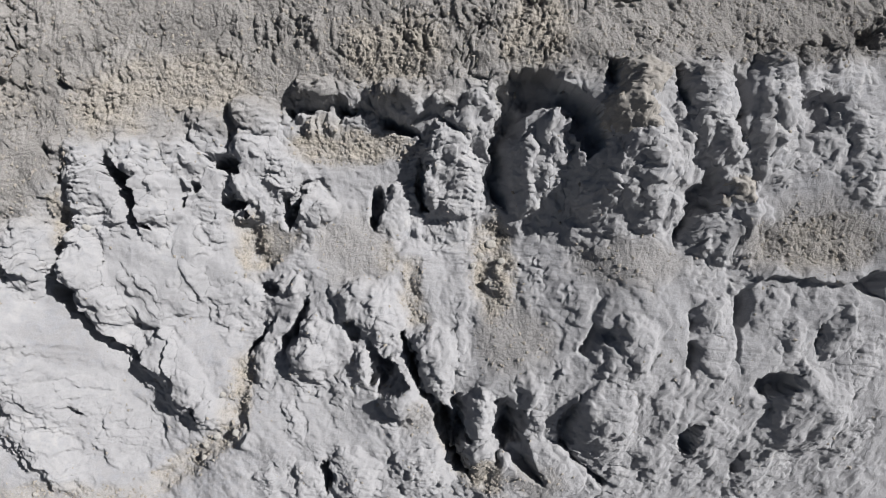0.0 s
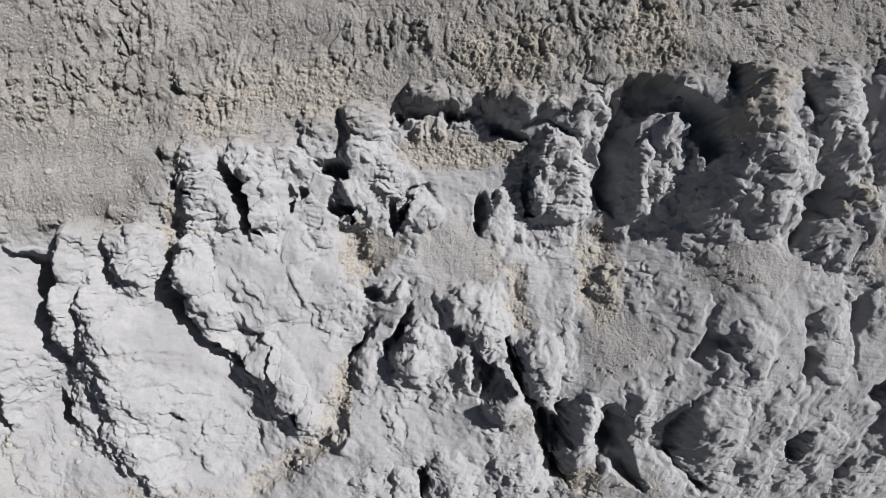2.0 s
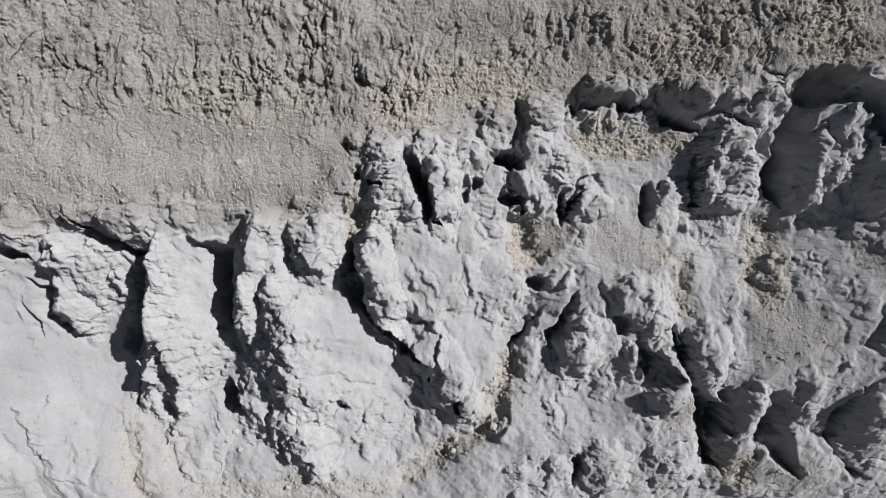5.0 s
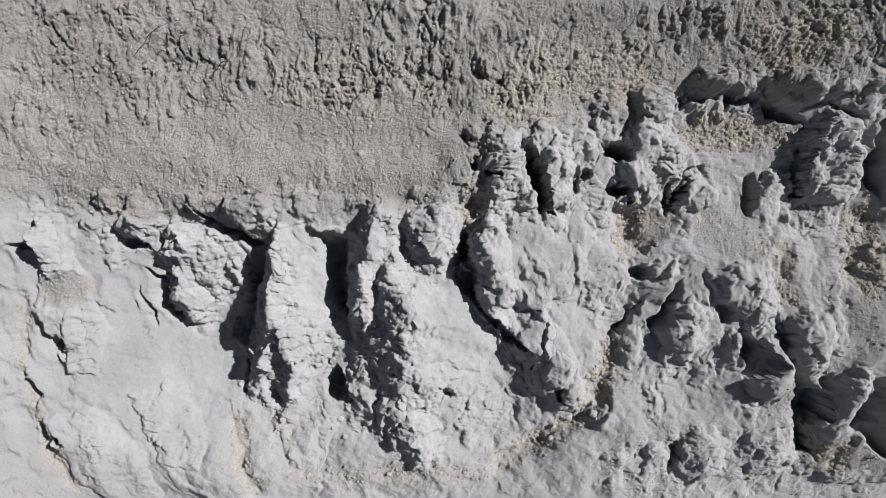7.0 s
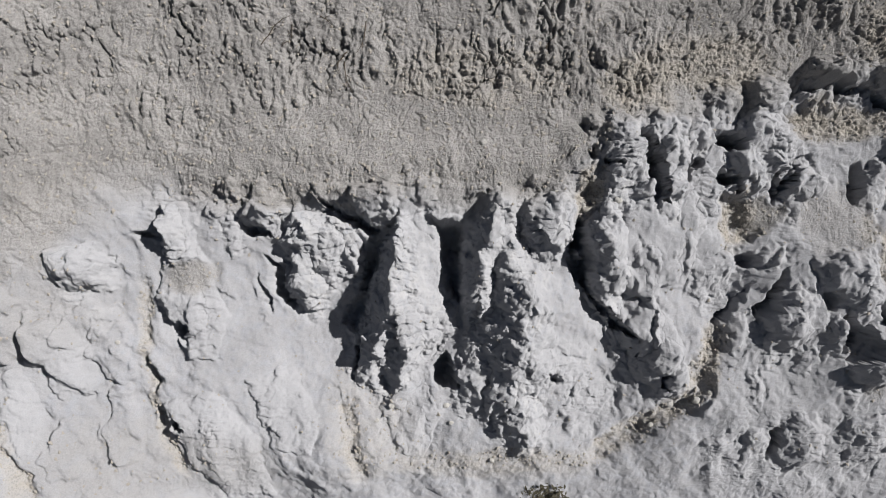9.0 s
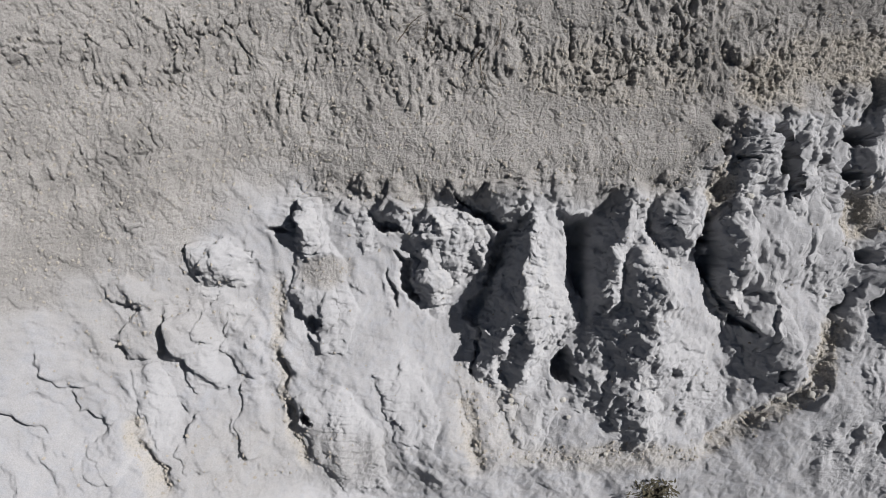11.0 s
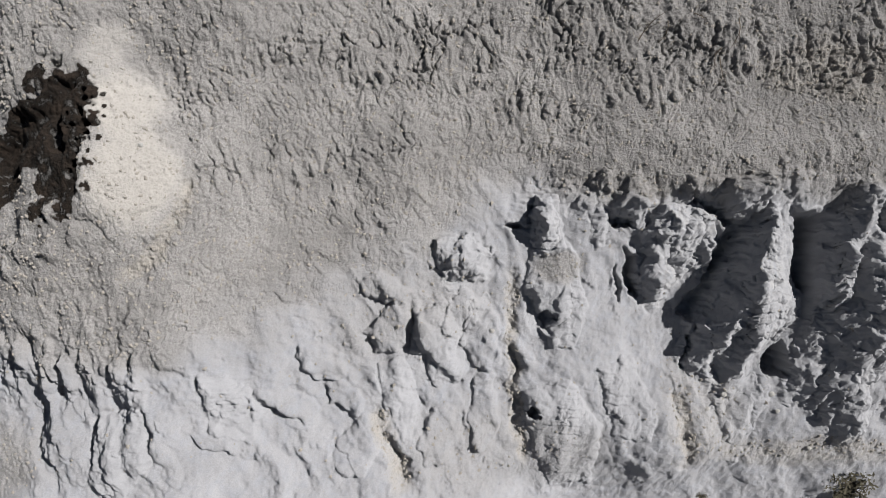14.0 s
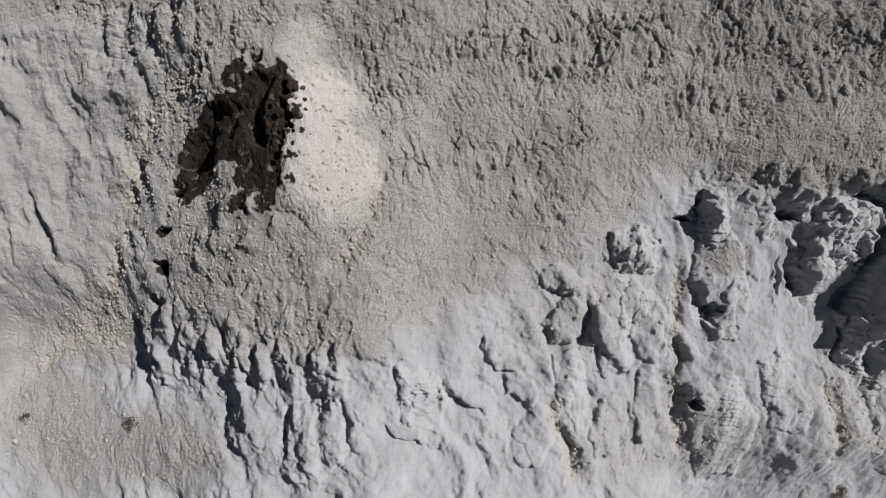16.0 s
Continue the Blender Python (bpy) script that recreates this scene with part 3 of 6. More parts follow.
gully(0.13, 0.15, -15.44, -1.16, -15.46, -2.17, -15.37, -3.59, -15.28, -4.6, -15.03, -5.63)
gully(0.12, 0.15, -17.83, -4.39, -17.66, -5.04, -17.58, -5.61)
gully(0.13, 0.12, -22.29, -1.53, -21.7, -1.05, -21.33, -0.37, -21.06, 0.43)
gully(0.26, 0.14, -24.15, 2.22, -25.23, 1.67, -25.94, 1.11, -26.2, 0.16, -26.7, -1.5, -27.27, -2.28, -29.14, -3.65, -29.86, -4.13)
gully(0.16, 0.15, -18.12, -3.91, -17.81, -4.78, -17.54, -5.72)
fin(0.15, -0.15, 1.0, 3.0, -10.5, -0.15, -10.58, -0.75, -10.62, -1.35, -10.58, -1.9)
fin(-0.3, -1.6, 1.3, 1.5, -10.55, -1.9, -10.95, -2.65, -11.2, -3.4)
fin(-0.5, -1.75, 1.5, 1.6, -10.3, -2.2, -10.45, -3.0, -10.6, -3.9)
block("pinnacle", TOOTH, 0.1, 0.1, -10.49, 0.02, -10.28, -0.12, -9.85, -0.59, -9.79, -1.25, -9.5, -1.9, -9.33, -2.33, -9.59, -2.71, -9.9, -3.1, -10.31, -3.36, -10.68, -3.95, -11.17, -3.76, -11.6, -3.68, -11.62, -2.92, -11.4, -1.98, -11.08, -1.1, -10.72, -0.26)
fin(0.3, -0.2, 1.5, 2.2, -8.62, 0.2, -8.8, -0.4, -8.92, -1.1, -8.95, -1.6)
fin(0.05, 0.3, 1.2, 1.9, -8.4, -0.95, -8.22, -1.3, -8.07, -1.69)
fin(0.3, -0.45, 1.1, 1.4, -8.07, -1.69, -8.12, -2.2, -8.1, -2.8)
fin(-0.45, -1.8, 1.1, 1.1, -8.1, -2.8, -8.2, -3.7, -7.9, -4.6)
block("pinnacle", TOOTH, 0.1, 0.1, -8.59, 0.36, -8.27, 0.15, -8.1, -1.01, -7.5, -2.06, -7.4, -2.68, -7.64, -2.98, -7.49, -3.81, -7.47, -5.05, -7.97, -5.3, -8.47, -4.92, -8.99, -3.78, -9.4, -3.6, -9.24, -2.77, -9.28, -2.07, -9.14, -1.15, -9.25, -0.47, -8.95, 0.05)
block("ledge_block", SLAB, 0.28, 0.12, -8.09, 0.19, -7.46, 0.4, -7.09, 0.09, -7.14, -0.56, -7.35, -0.89, -7.67, -0.99, -7.99, -0.56, -8.15, -0.14, group="ledge blocks")
block("rock_knob", KNOB, 0.34, 0.15, -12.54, -0.04, -11.96, 0.01, -11.44, -0.25, -11.15, -0.79, -11.29, -1.15, -11.64, -1.38, -12.15, -1.86, -12.5, -1.97, -12.74, -1.49, -12.7, -0.91, -12.82, -0.58, group="knobs of the cliff")
block("rock_pillar", PILLAR, 0.31, 0.15, -6.82, -0.01, -6.38, 0.21, -6.16, -0.34, -6.09, -1.38, -5.9, -2.11, -6.12, -2.35, -6.57, -1.86, -6.81, -1.01, -6.92, -0.35)
block("clay_boss", BOSS, 0.31, 0.18, -5.95, -2.35, -5.47, -1.62, -5.01, -2.08, -4.62, -2.78, -4.49, -3.51, -4.75, -3.92, -5.17, -3.83, -5.61, -3.35, group="bosses of the lower cliff")
block("clay_boss", BOSS, 0.3, 0.3, -15.04, -0.9, -14.48, -0.47, -14.06, -1.13, -13.89, -2.26, -14.16, -2.92, -14.64, -2.8, -14.89, -2.13, -15.21, -1.79, group="bosses of the lower cliff")
block("clay_boss", BOSS, 0.19, 0.25, -10.98, -3.85, -10.01, -3.58, -9.73, -4.35, -10.06, -5.34, -10.67, -5.14, group="bosses of the lower cliff")
block("rock_pillar", PILLAR, 0.28, 0.12, -5.6, 1.03, -5.11, 1.12, -4.96, 0.55, -5.05, -0.12, -5.44, -0.06, -5.63, 0.53)
block("rock_knob", KNOB, 0.22, 0.15, -6.51, 1.31, -5.87, 1.21, -5.69, 0.73, -5.61, 0.11, -6.16, -0.01, -6.61, 0.61, group="knobs of the cliff")
block("ledge_block", SLAB, 0.19, 0.12, -11.44, 0.47, -10.71, 0.52, -10.45, 0.16, -10.6, -0.14, -11.23, -0.04, group="ledge blocks")
block("ledge_block", SLAB, 0.19, 0.12, -13.48, 0.26, -12.7, 0.27, -12.59, -0.04, -13.12, -0.31, -13.48, -0.15, group="ledge blocks")
block("rock_pillar", PILLAR, 0.37, 0.16, -0.32, 2.12, 0.05, 2.19, 0.47, 1.8, 0.7, 1.39, 0.81, 0.87, 0.68, 0.44, 0.06, 0.49, -0.37, 0.54, -0.48, 1.2, -0.53, 1.62)
block("rock_pillar", PILLAR, 0.31, 0.14, -0.16, 2.7, 0.74, 2.66, 0.97, 2.05, 0.85, 1.48, 0.47, 1.8, 0.05, 2.2, -0.21, 2.39)
block("rock_knob", KNOB, 0.28, 0.2, -3.93, 2.52, -3.12, 2.65, -2.95, 1.97, -2.58, 1.37, -2.94, 0.51, -3.36, 0.4, -3.84, 0.92, -4.01, 1.32, -3.69, 1.54, -3.96, 1.93, group="knobs of the cliff")
block("clay_boss", BOSS, 0.25, 0.45, -5.88, 1.34, -5.09, 1.39, -4.64, 1.02, -4.06, 0.71, -3.94, -0.04, -3.67, -0.81, -3.36, -1.49, -3.7, -1.96, -4.33, -1.75, -4.85, -1.5, -5.37, -1.49, -6.42, -1.73, -6.68, -1.25, -6.64, -0.8, -6.99, -0.38, -7.02, 0.15, -6.62, 0.84, group="bosses of the lower cliff")
block("rock_knob", KNOB, 0.3, 0.33, 2.67, 2.35, 3, 3.08, 3.63, 3.04, 3.86, 2.22, 4.21, 1.67, 4.24, 1.01, 3.99, 0.33, 3.34, 0.32, 3.03, 0.83, 2.69, 0.32, 2.38, 0.64, 2.72, 1.14, 2.93, 1.43, group="knobs of the cliff")
block("rock_knob", KNOB, 0.22, 0.26, 3.88, 2.94, 4.69, 3, 4.85, 2.2, 5.05, 1.66, 5, 1.3, 4.44, 1.38, 4.19, 1.85, 3.94, 2.39, group="knobs of the cliff")
block("rock_pillar", PILLAR, 0.22, 0.16, 4.8, 1.1, 5.41, 1.1, 5.51, 0.62, 5.28, -0.47, 4.37, -0.18, 4.26, 0.12, 4.71, 0.61)
block("rock_knob", KNOB, 0.19, 0.26, 5.17, 3.2, 5.74, 3.21, 5.86, 2.38, 5.94, 1.29, 5.27, 1.39, 5.14, 2.2, group="knobs of the cliff")
block("pinnacle", TOOTH, 0.2, 0.16, 1.34, 1.75, 1.53, 1.79, 1.64, 1.64, 1.73, 2.13, 1.96, 2.27, 2.13, 1.99, 2.25, 1.44, 2.32, 1.25, 2.1, 1.05, 2.03, 0.64, 1.67, 0.65, 1.39, 1.06, 1.27, 1.37)
block("clay_boss", BOSS, 0.22, 0.26, 2.4, -2.83, 2.79, -2.7, 3.43, -2.81, 3.72, -3.44, 3.54, -4.46, 3.21, -4.48, 2.55, -3.8, group="bosses of the lower cliff")
block("clay_boss", BOSS, 0.22, 0.26, 5.86, -3.49, 6.13, -2.73, 6.35, -2.06, 7.08, -2.5, 7.61, -3.23, 7.6, -3.93, 6.87, -4.07, 6.14, -3.92, group="bosses of the lower cliff")
block("clay_boss", BOSS, 0.2, 0.18, 0.48, -2.99, 0.89, -2.7, 0.98, -3.47, 0.94, -4.29, 0.57, -4.45, 0.38, -3.78, group="bosses of the lower cliff")
block("clay_boss", BOSS, 0.28, 0.15, -0.51, -1.78, 0.07, -1.55, 0.3, -2.3, 0.2, -2.9, -0.24, -3.04, -0.46, -2.56, group="bosses of the lower cliff")
block("clay_boss", BOSS, 0.28, 0.2, -2.19, -0.91, -1.55, -0.68, -1, -0.9, -0.89, -1.78, -1.33, -2.11, -1.54, -1.67, -1.97, -1.46, group="bosses of the lower cliff")
block("clay_boss", BOSS, 0.31, 0.15, -3.06, -2.04, -2.56, -1.57, -2.19, -1.79, -2.11, -2.61, -2.45, -2.86, -2.97, -2.5, group="bosses of the lower cliff")
block("clay_boss", BOSS, 0.31, 0.15, -1.35, -2.94, -0.9, -2.45, -0.41, -2.8, -0.47, -3.54, -1.03, -3.54, group="bosses of the lower cliff")
block("clay_boss", BOSS, 0.17, 0.26, 3.15, -1.42, 3.63, -1.41, 3.74, -2.12, 3.47, -2.45, 3.14, -2.13, group="bosses of the lower cliff")
block("clay_boss", BOSS, 0.15, 0.26, 4.32, -0.88, 5.01, -0.86, 5.14, -1.66, 4.67, -1.78, 4.38, -1.38, group="bosses of the lower cliff")
block("clay_boss", BOSS, 0.15, 0.23, 6.43, -1.24, 6.95, -1.02, 7.33, -1.62, 7.17, -2.15, 6.65, -2.05, group="bosses of the lower cliff")
block("clay_boss", BOSS, 0.17, 0.39, 1.14, -4.29, 1.78, -3.7, 2.49, -4.08, 3.1, -5.24, 0.96, -5.45, group="bosses of the lower cliff")
block("rock_knob", KNOB, 0.22, 0.14, -2.77, 0.89, -2.19, 0.95, -1.99, 0.52, -2.42, 0.2, -2.79, 0.3, group="knobs of the cliff")
block("ledge_block", SLAB, 0.22, 0.12, -2.81, 2.9, -2, 2.96, -1.9, 2.64, -2.32, 2.53, -2.77, 2.66, group="ledge blocks")
block("ledge_block", SLAB, 0.22, 0.12, -1.29, 2.87, -0.27, 2.93, -0.21, 2.48, -0.68, 2.27, -1.19, 2.46, group="ledge blocks")
block("clay_boss", BOSS, 0.41, 0.22, -14.99, 0.18, -14.56, 0.18, -14.34, -0.82, -14.78, -1.16, -15.16, -0.71, group="bosses of the lower cliff")
block("clay_boss", BOSS, 0.41, 0.22, -17.01, -0.72, -16.28, -0.61, -15.86, -1.04, -16.2, -1.6, -16.81, -1.42, group="bosses of the lower cliff")
block("clay_boss", BOSS, 0.28, 0.32, -17.42, -1.89, -16.82, -1.8, -16.33, -2.72, -16.46, -3.65, -16.95, -3.26, -17.28, -2.55, group="bosses of the lower cliff")
block("clay_boss", BOSS, 0.28, 0.32, -18.08, -3.07, -17.52, -2.98, -17.26, -3.91, -17.47, -4.74, -17.91, -4.07, group="bosses of the lower cliff")
block("clay_boss", BOSS, 0.3, 0.22, -15.17, -3.83, -14.23, -3.58, -13.47, -4.69, -13.43, -6.34, -14.35, -6.42, -14.96, -5.04, group="bosses of the lower cliff")
block("clay_boss", BOSS, 0.26, 0.22, -13.63, -3.37, -12.8, -3.23, -12.25, -4.22, -12.43, -5.11, -13.21, -4.84, group="bosses of the lower cliff")
block("clay_boss", BOSS, 0.34, 0.32, -20.95, -3.1, -20.38, -3.16, -19.98, -3.84, -20.29, -4.43, -20.88, -4.06, group="bosses of the lower cliff")
block("clay_boss", BOSS, 0.28, 0.3, -22.81, -3.89, -21.93, -3.6, -21.75, -4.6, -22.39, -5.38, -23.02, -5.12, group="bosses of the lower cliff")
BASE, BLOCKS = H.copy(), len(ROCKS)
hollow(4.43, -2.01, 0.14, 0.4, 0.3)
hollow(5.86, -4.37, 0.14, 0.46, 0.25)
hollow(-2.41, -4.92, 0.14, 0.45, 0.6)
hollow(0.62, 3.8, 0.4, 0.07, 0.15)
hollow(3.06, 4.17, 0.26, 0.1, 0.2)
hollow(-4.87, 0.87, 0.1, 0.29, 0.5)
hollow(-15.39, -0.45, 0.2, 0.06, 0.3)
hollow(-14.95, -4.27, 0.16, 0.14, 0.45)
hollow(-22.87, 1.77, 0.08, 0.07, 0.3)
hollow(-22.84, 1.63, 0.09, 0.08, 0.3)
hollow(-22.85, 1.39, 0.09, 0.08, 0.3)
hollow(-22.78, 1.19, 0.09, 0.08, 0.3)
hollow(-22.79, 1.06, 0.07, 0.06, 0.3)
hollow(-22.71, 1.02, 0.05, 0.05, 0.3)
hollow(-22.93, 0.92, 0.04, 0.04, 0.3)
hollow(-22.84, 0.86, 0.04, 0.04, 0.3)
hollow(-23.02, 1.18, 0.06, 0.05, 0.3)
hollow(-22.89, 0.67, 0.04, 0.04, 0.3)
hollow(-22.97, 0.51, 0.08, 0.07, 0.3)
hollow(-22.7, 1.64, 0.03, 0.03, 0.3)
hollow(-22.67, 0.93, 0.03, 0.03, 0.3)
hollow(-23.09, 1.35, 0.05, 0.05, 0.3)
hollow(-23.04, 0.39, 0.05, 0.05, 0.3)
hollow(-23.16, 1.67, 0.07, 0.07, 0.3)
hollow(-2.99, 0.56, 0.09, 0.36, 0.5)
hollow(-1.31, 0.64, 0.15, 0.41, 0.6)
hollow(-4.02, 1.41, 0.29, 0.16, 0.5)
hollow(-3.98, 0.7, 0.28, 0.14, 0.5)
hollow(-5.83, 1.18, 0.12, 0.35, 0.6)
hollow(-5.55, 0.61, 0.11, 0.35, 0.6)
hollow(-4.68, 0.98, 0.13, 0.11, 0.4)
hollow(-3.39, -0.95, 0.28, 0.15, 0.4)
cave(0.95, 0.88, 2.79, 1.17, 3, 1.7, 2.98, 2.08, 2.73, 2.42, 2.58, 2.68, 2.26, 2.77, 1.71, 2.54, 1.43, 2.23, 1.9, 2.01, 2.27, 1.72, 2.37, 1.41, 2.11, 1.25, 1.56, 1.29, 1.06, 1.62, 0.6, 1.26, 0.6, 0.93, 0.75, 0.78, 1.38, 0.85, 2.16)
cave(0.6, 4.12, 0.42, 4.24, 1.01, 4.54, 1.3, 4.78, 1.2, 4.84, 0.72, 4.53, 0.48, 4.26, 0.22, 4.13, -0.08)
cave(0.7, -1.3, 2.36, -0.88, 2.36, -0.52, 2.17, -0.42, 1.92, -0.84, 2.03, -1.1, 2.08)
cave(0.5, -2.01, 2.59, -1.5, 2.51, -1.61, 2.37, -1.91, 2.4)
cave(0.5, -2.87, 2.66, -2.52, 2.53, -2.06, 2.5, -2.12, 2.38, -2.63, 2.3, -2.83, 2.47)
cave(0.7, -0.53, 1.51, -0.42, 1.72, -0.24, 1.41, -0.35, 0.87, -0.24, 0.52, -0.48, 0.58, -0.58, 1.09)
cave(0.6, -7.11, -0.43, -6.86, -0.58, -6.67, -0.91, -6.7, -1.48, -6.38, -1.85, -5.94, -2.15, -5.57, -2.55, -5.52, -3.03, -5.63, -3.04, -5.67, -2.62, -6.13, -2.35, -6.51, -2.05, -6.85, -1.5, -6.96, -0.98, -7.1, -0.66)
cave(0.7, -6.06, 1.63, -5.87, 1.43, -5.62, 1.06, -5.43, 0.58, -5.22, 0.12, -5.4, 0.12, -5.56, 0.48, -5.82, 0.85, -5.98, 1.02, -6.05, 1.32)
cave(0.6, -4.62, 1.71, -4.34, 1.57, -3.99, 1.53, -3.65, 1.46, -3.72, 1.21, -4.06, 1.24, -4.4, 1.39)
cave(0.5, -4.17, 1.22, -3.9, 0.87, -3.66, 0.52, -3.8, 0.34, -4.05, 0.79)
cave(0.6, -2.88, 0.72, -2.66, 0.95, -2.56, 0.84, -2.78, 0.51, -2.84, 0.25, -2.97, 0.35)
cave(0.9, -0.62, -1.78, -0.46, -2.11, -0.41, -2.8, -0.08, -3.03, 0.21, -3.59, 0.27, -4.18, 0.45, -4.46, 0.59, -5.02, 0.28, -4.74, -0.02, -3.93, -0.35, -3.16, -0.55, -2.67)
cave(0.6, 0.97, -3.06, 1.17, -2.91, 1.65, -3.14, 1.63, -3.98, 1.37, -4.14, 1.1, -4.57, 0.91, -4.16, 0.97, -3.61)
cave(0.54, 2.19, -3.53, 2.42, -2.97, 2.58, -2.7, 2.54, -3.37, 2.59, -4.08, 3.12, -4.63, 3.51, -4.91, 3.3, -5.08, 2.77, -4.5, 2.32, -4.1)
cave(0.48, 4.49, -3.67, 4.62, -3.39, 4.95, -3.31, 4.85, -3.65, 4.93, -4.08, 4.7, -4.24)
cave(0.48, 5.45, -2.5, 5.7, -2.28, 6.19, -2.22, 6.35, -2.61, 5.96, -2.85, 5.61, -2.73)
cave(0.3, 4.28, -1.33, 4.42, -1.03, 4.58, -1.48, 4.34, -1.6)
cave(0.42, 5.1, -0.86, 5.38, -0.76, 5.44, -1.25, 5.25, -1.66, 5.27, -2.29, 5.1, -1.66)
cave(0.42, 2.48, -1.74, 2.76, -1.43, 3.05, -1.5, 3.19, -1.73, 2.83, -1.88, 2.59, -2.13, 2.41, -1.99)
cave(0.7, -3.05, -1.88, -2.88, -1.36, -2.53, -0.96, -2.65, -1.46, -2.76, -1.8, -3.01, -2.1)
cave(0.6, -4.01, -2.21, -3.69, -1.85, -3.28, -1.4, -3.4, -1.74, -3.7, -2.04, -3.89, -2.43)
cave(0.5, -1.97, -1.54, -1.54, -1.43, -1.54, -1.91, -1.85, -2.04)
cave(0.5, -1.31, -2.37, -1, -2.09, -0.88, -2.57, -1.24, -2.86)
cave(0.42, 4.78, 3, 4.99, 2.64, 5.01, 2.2, 5.05, 1.75, 5.2, 1.39, 5.01, 1.46, 4.79, 2.2, 4.68, 2.82)
cave(0.42, 3.69, 2.9, 3.89, 2.96, 3.98, 2.48, 3.98, 2.09, 3.79, 2.38)
cave(0.42, 2.69, 2.99, 3, 3.12, 2.92, 2.8, 2.8, 2.55, 2.64, 2.69)
cave(0.48, 5.93, 2.56, 6.4, 2.65, 6.78, 2.4, 6.62, 2.09, 6.29, 1.85, 6.07, 1.74, 5.87, 2.2)
cave(0.54, 7, 3.67, 7.52, 3.8, 7.42, 3.32, 7.03, 3.31)
cave(0.42, 6.9, -0.53, 7.48, -0.43, 7.55, -1.02, 7.19, -0.82)
cave(0.3, 1.05, -0.44, 1.37, -0.35, 1.27, -0.54, 1.1, -0.6)
cave(0.5, -6.73, 1.13, -6.6, 1.05, -6.27, 0.9, -6.38, 0.8, -6.7, 0.84)
cave(0.4, -7.14, 1.62, -6.9, 1.61, -6.81, 1.45, -7.06, 1.43)
cave(0.5, -4.85, -3.45, -4.7, -3.34, -4.79, -3.75, -4.94, -3.85)
cave(0.3, 6.48, -1.64, 6.58, -1.33, 6.68, -1.43, 6.61, -1.79, 6.57, -1.89)
cave(0.6, 0.14, -3.02, 0.37, -2.87, 0.45, -3.51, 0.68, -4.17, 0.33, -3.92)
cave(0.75, -9.81, -0.16, -9.21, -0.1, -9.27, -0.71, -9.15, -1.3, -9.38, -1.85, -9.55, -1.6, -9.75, -1.2, -9.81, -0.71)
cave(0.45, -11.23, -1.03, -11.02, -0.3, -10.55, -0.05, -10.66, -0.57, -10.92, -1.15, -11.17, -1.85, -11.35, -2.85, -11.55, -3.59, -11.67, -3.59, -11.45, -2.51, -11.78, -2.32, -11.75, -1.98, -11.41, -1.68)
cave(0.8, -9.98, -3.3, -9.59, -2.78, -9.41, -3.07, -9.32, -3.68, -9.77, -3.7)
cave(1, -7.16, -0.45, -6.98, -0.07, -6.84, -0.24, -6.92, -0.56, -7.01, -0.79, -6.73, -1.02, -6.78, -1.5, -7.08, -1.37, -7.21, -1)
cave(0.8, -13.19, -0.89, -12.82, -1.03, -12.79, -1.49, -12.63, -1.87, -12.88, -1.93, -13.09, -1.5)
cave(0.6, -13.61, -0.2, -13.01, -0.31, -12.95, -0.49, -13.39, -0.51)
cave(0.8, -12.17, 0.47, -11.65, 0.03, -11.23, -0.07, -10.86, -0.25, -11.02, -0.49, -11.31, -0.32, -11.96, 0.1)
cave(0.8, -5.93, 1.31, -5.72, 1.37, -5.57, 1.04, -5.48, 0.21, -5.64, 0.3, -5.88, 0.9)
cave(0.5, -5.12, -3.41, -4.9, -3.26, -4.86, -3.74, -5.07, -3.79)
cave(0.5, -7.59, -3.27, -7.34, -3.21, -7.2, -3.47, -7.46, -3.58)
cave(0.5, -6.99, 1.15, -6.75, 1.33, -6.77, 1.02, -6.91, 0.89)
cave(0.6, -1.44, -1.8, -1.13, -2.27, -1.22, -2.74, -1.54, -2.88, -1.49, -2.39)
cave(0.4, -14.98, 0.01, -14.86, -0.04, -14.91, -0.47, -15, -0.32)
cave(0.19, -14.99, -1.9, -14.71, -2.13, -14.62, -2.69, -14.87, -2.52)
cave(0.7, -0.74, -1.8, -0.55, -2.26, -0.47, -2.97, -0.67, -2.49)
cave(0.17, -15.18, -4.1, -15.05, -4.29, -15.14, -4.42)
cave(0.3, -15.16, -0.06, -14.97, 0.12, -15.01, -0.32, -15.12, -0.4)
cave(0.08, -15.45, -2.63, -15.33, -3.1, -15.27, -4.27, -15.39, -4.27, -15.44, -3.58)
cave(0.08, -17.36, -3.67, -17.16, -3.98, -17.03, -4.22, -17.17, -4.15, -17.33, -3.93)
cave(0.14, -19.33, -0.94, -19.19, -1.03, -19.17, -1.14, -19.27, -1.1)
cave(0.14, -18.3, -0.29, -18.18, -0.39, -18.24, -0.45)
cave(0.2, -25.89, -1.94, -25.32, -2.12, -25.47, -2.29, -25.81, -2.21)
cave(0.11, -17.29, -1.75, -17.14, -1.92, -16.83, -2.39, -17.01, -2.38, -17.23, -2.1)
cave(0.11, -17.48, -3.5, -17.16, -3.87, -16.89, -4.19, -17.08, -4.2, -17.41, -3.85)
cave(0.2, -23.01, -3.9, -22.78, -3.81, -22.9, -4.31, -23.05, -4.61)
cave(0.2, -26.5, -2.43, -26.29, -2.44, -26.18, -2.87, -25.71, -3.39, -25.88, -3.43, -26.36, -3.01)
cave(0.4, -25.6, -0.63, -25.2, -0.58, -25.32, -0.79, -25.53, -0.82)
cave(0.4, -25.75, -1.29, -25.31, -1.21, -25.26, -1.58, -25.48, -1.58)
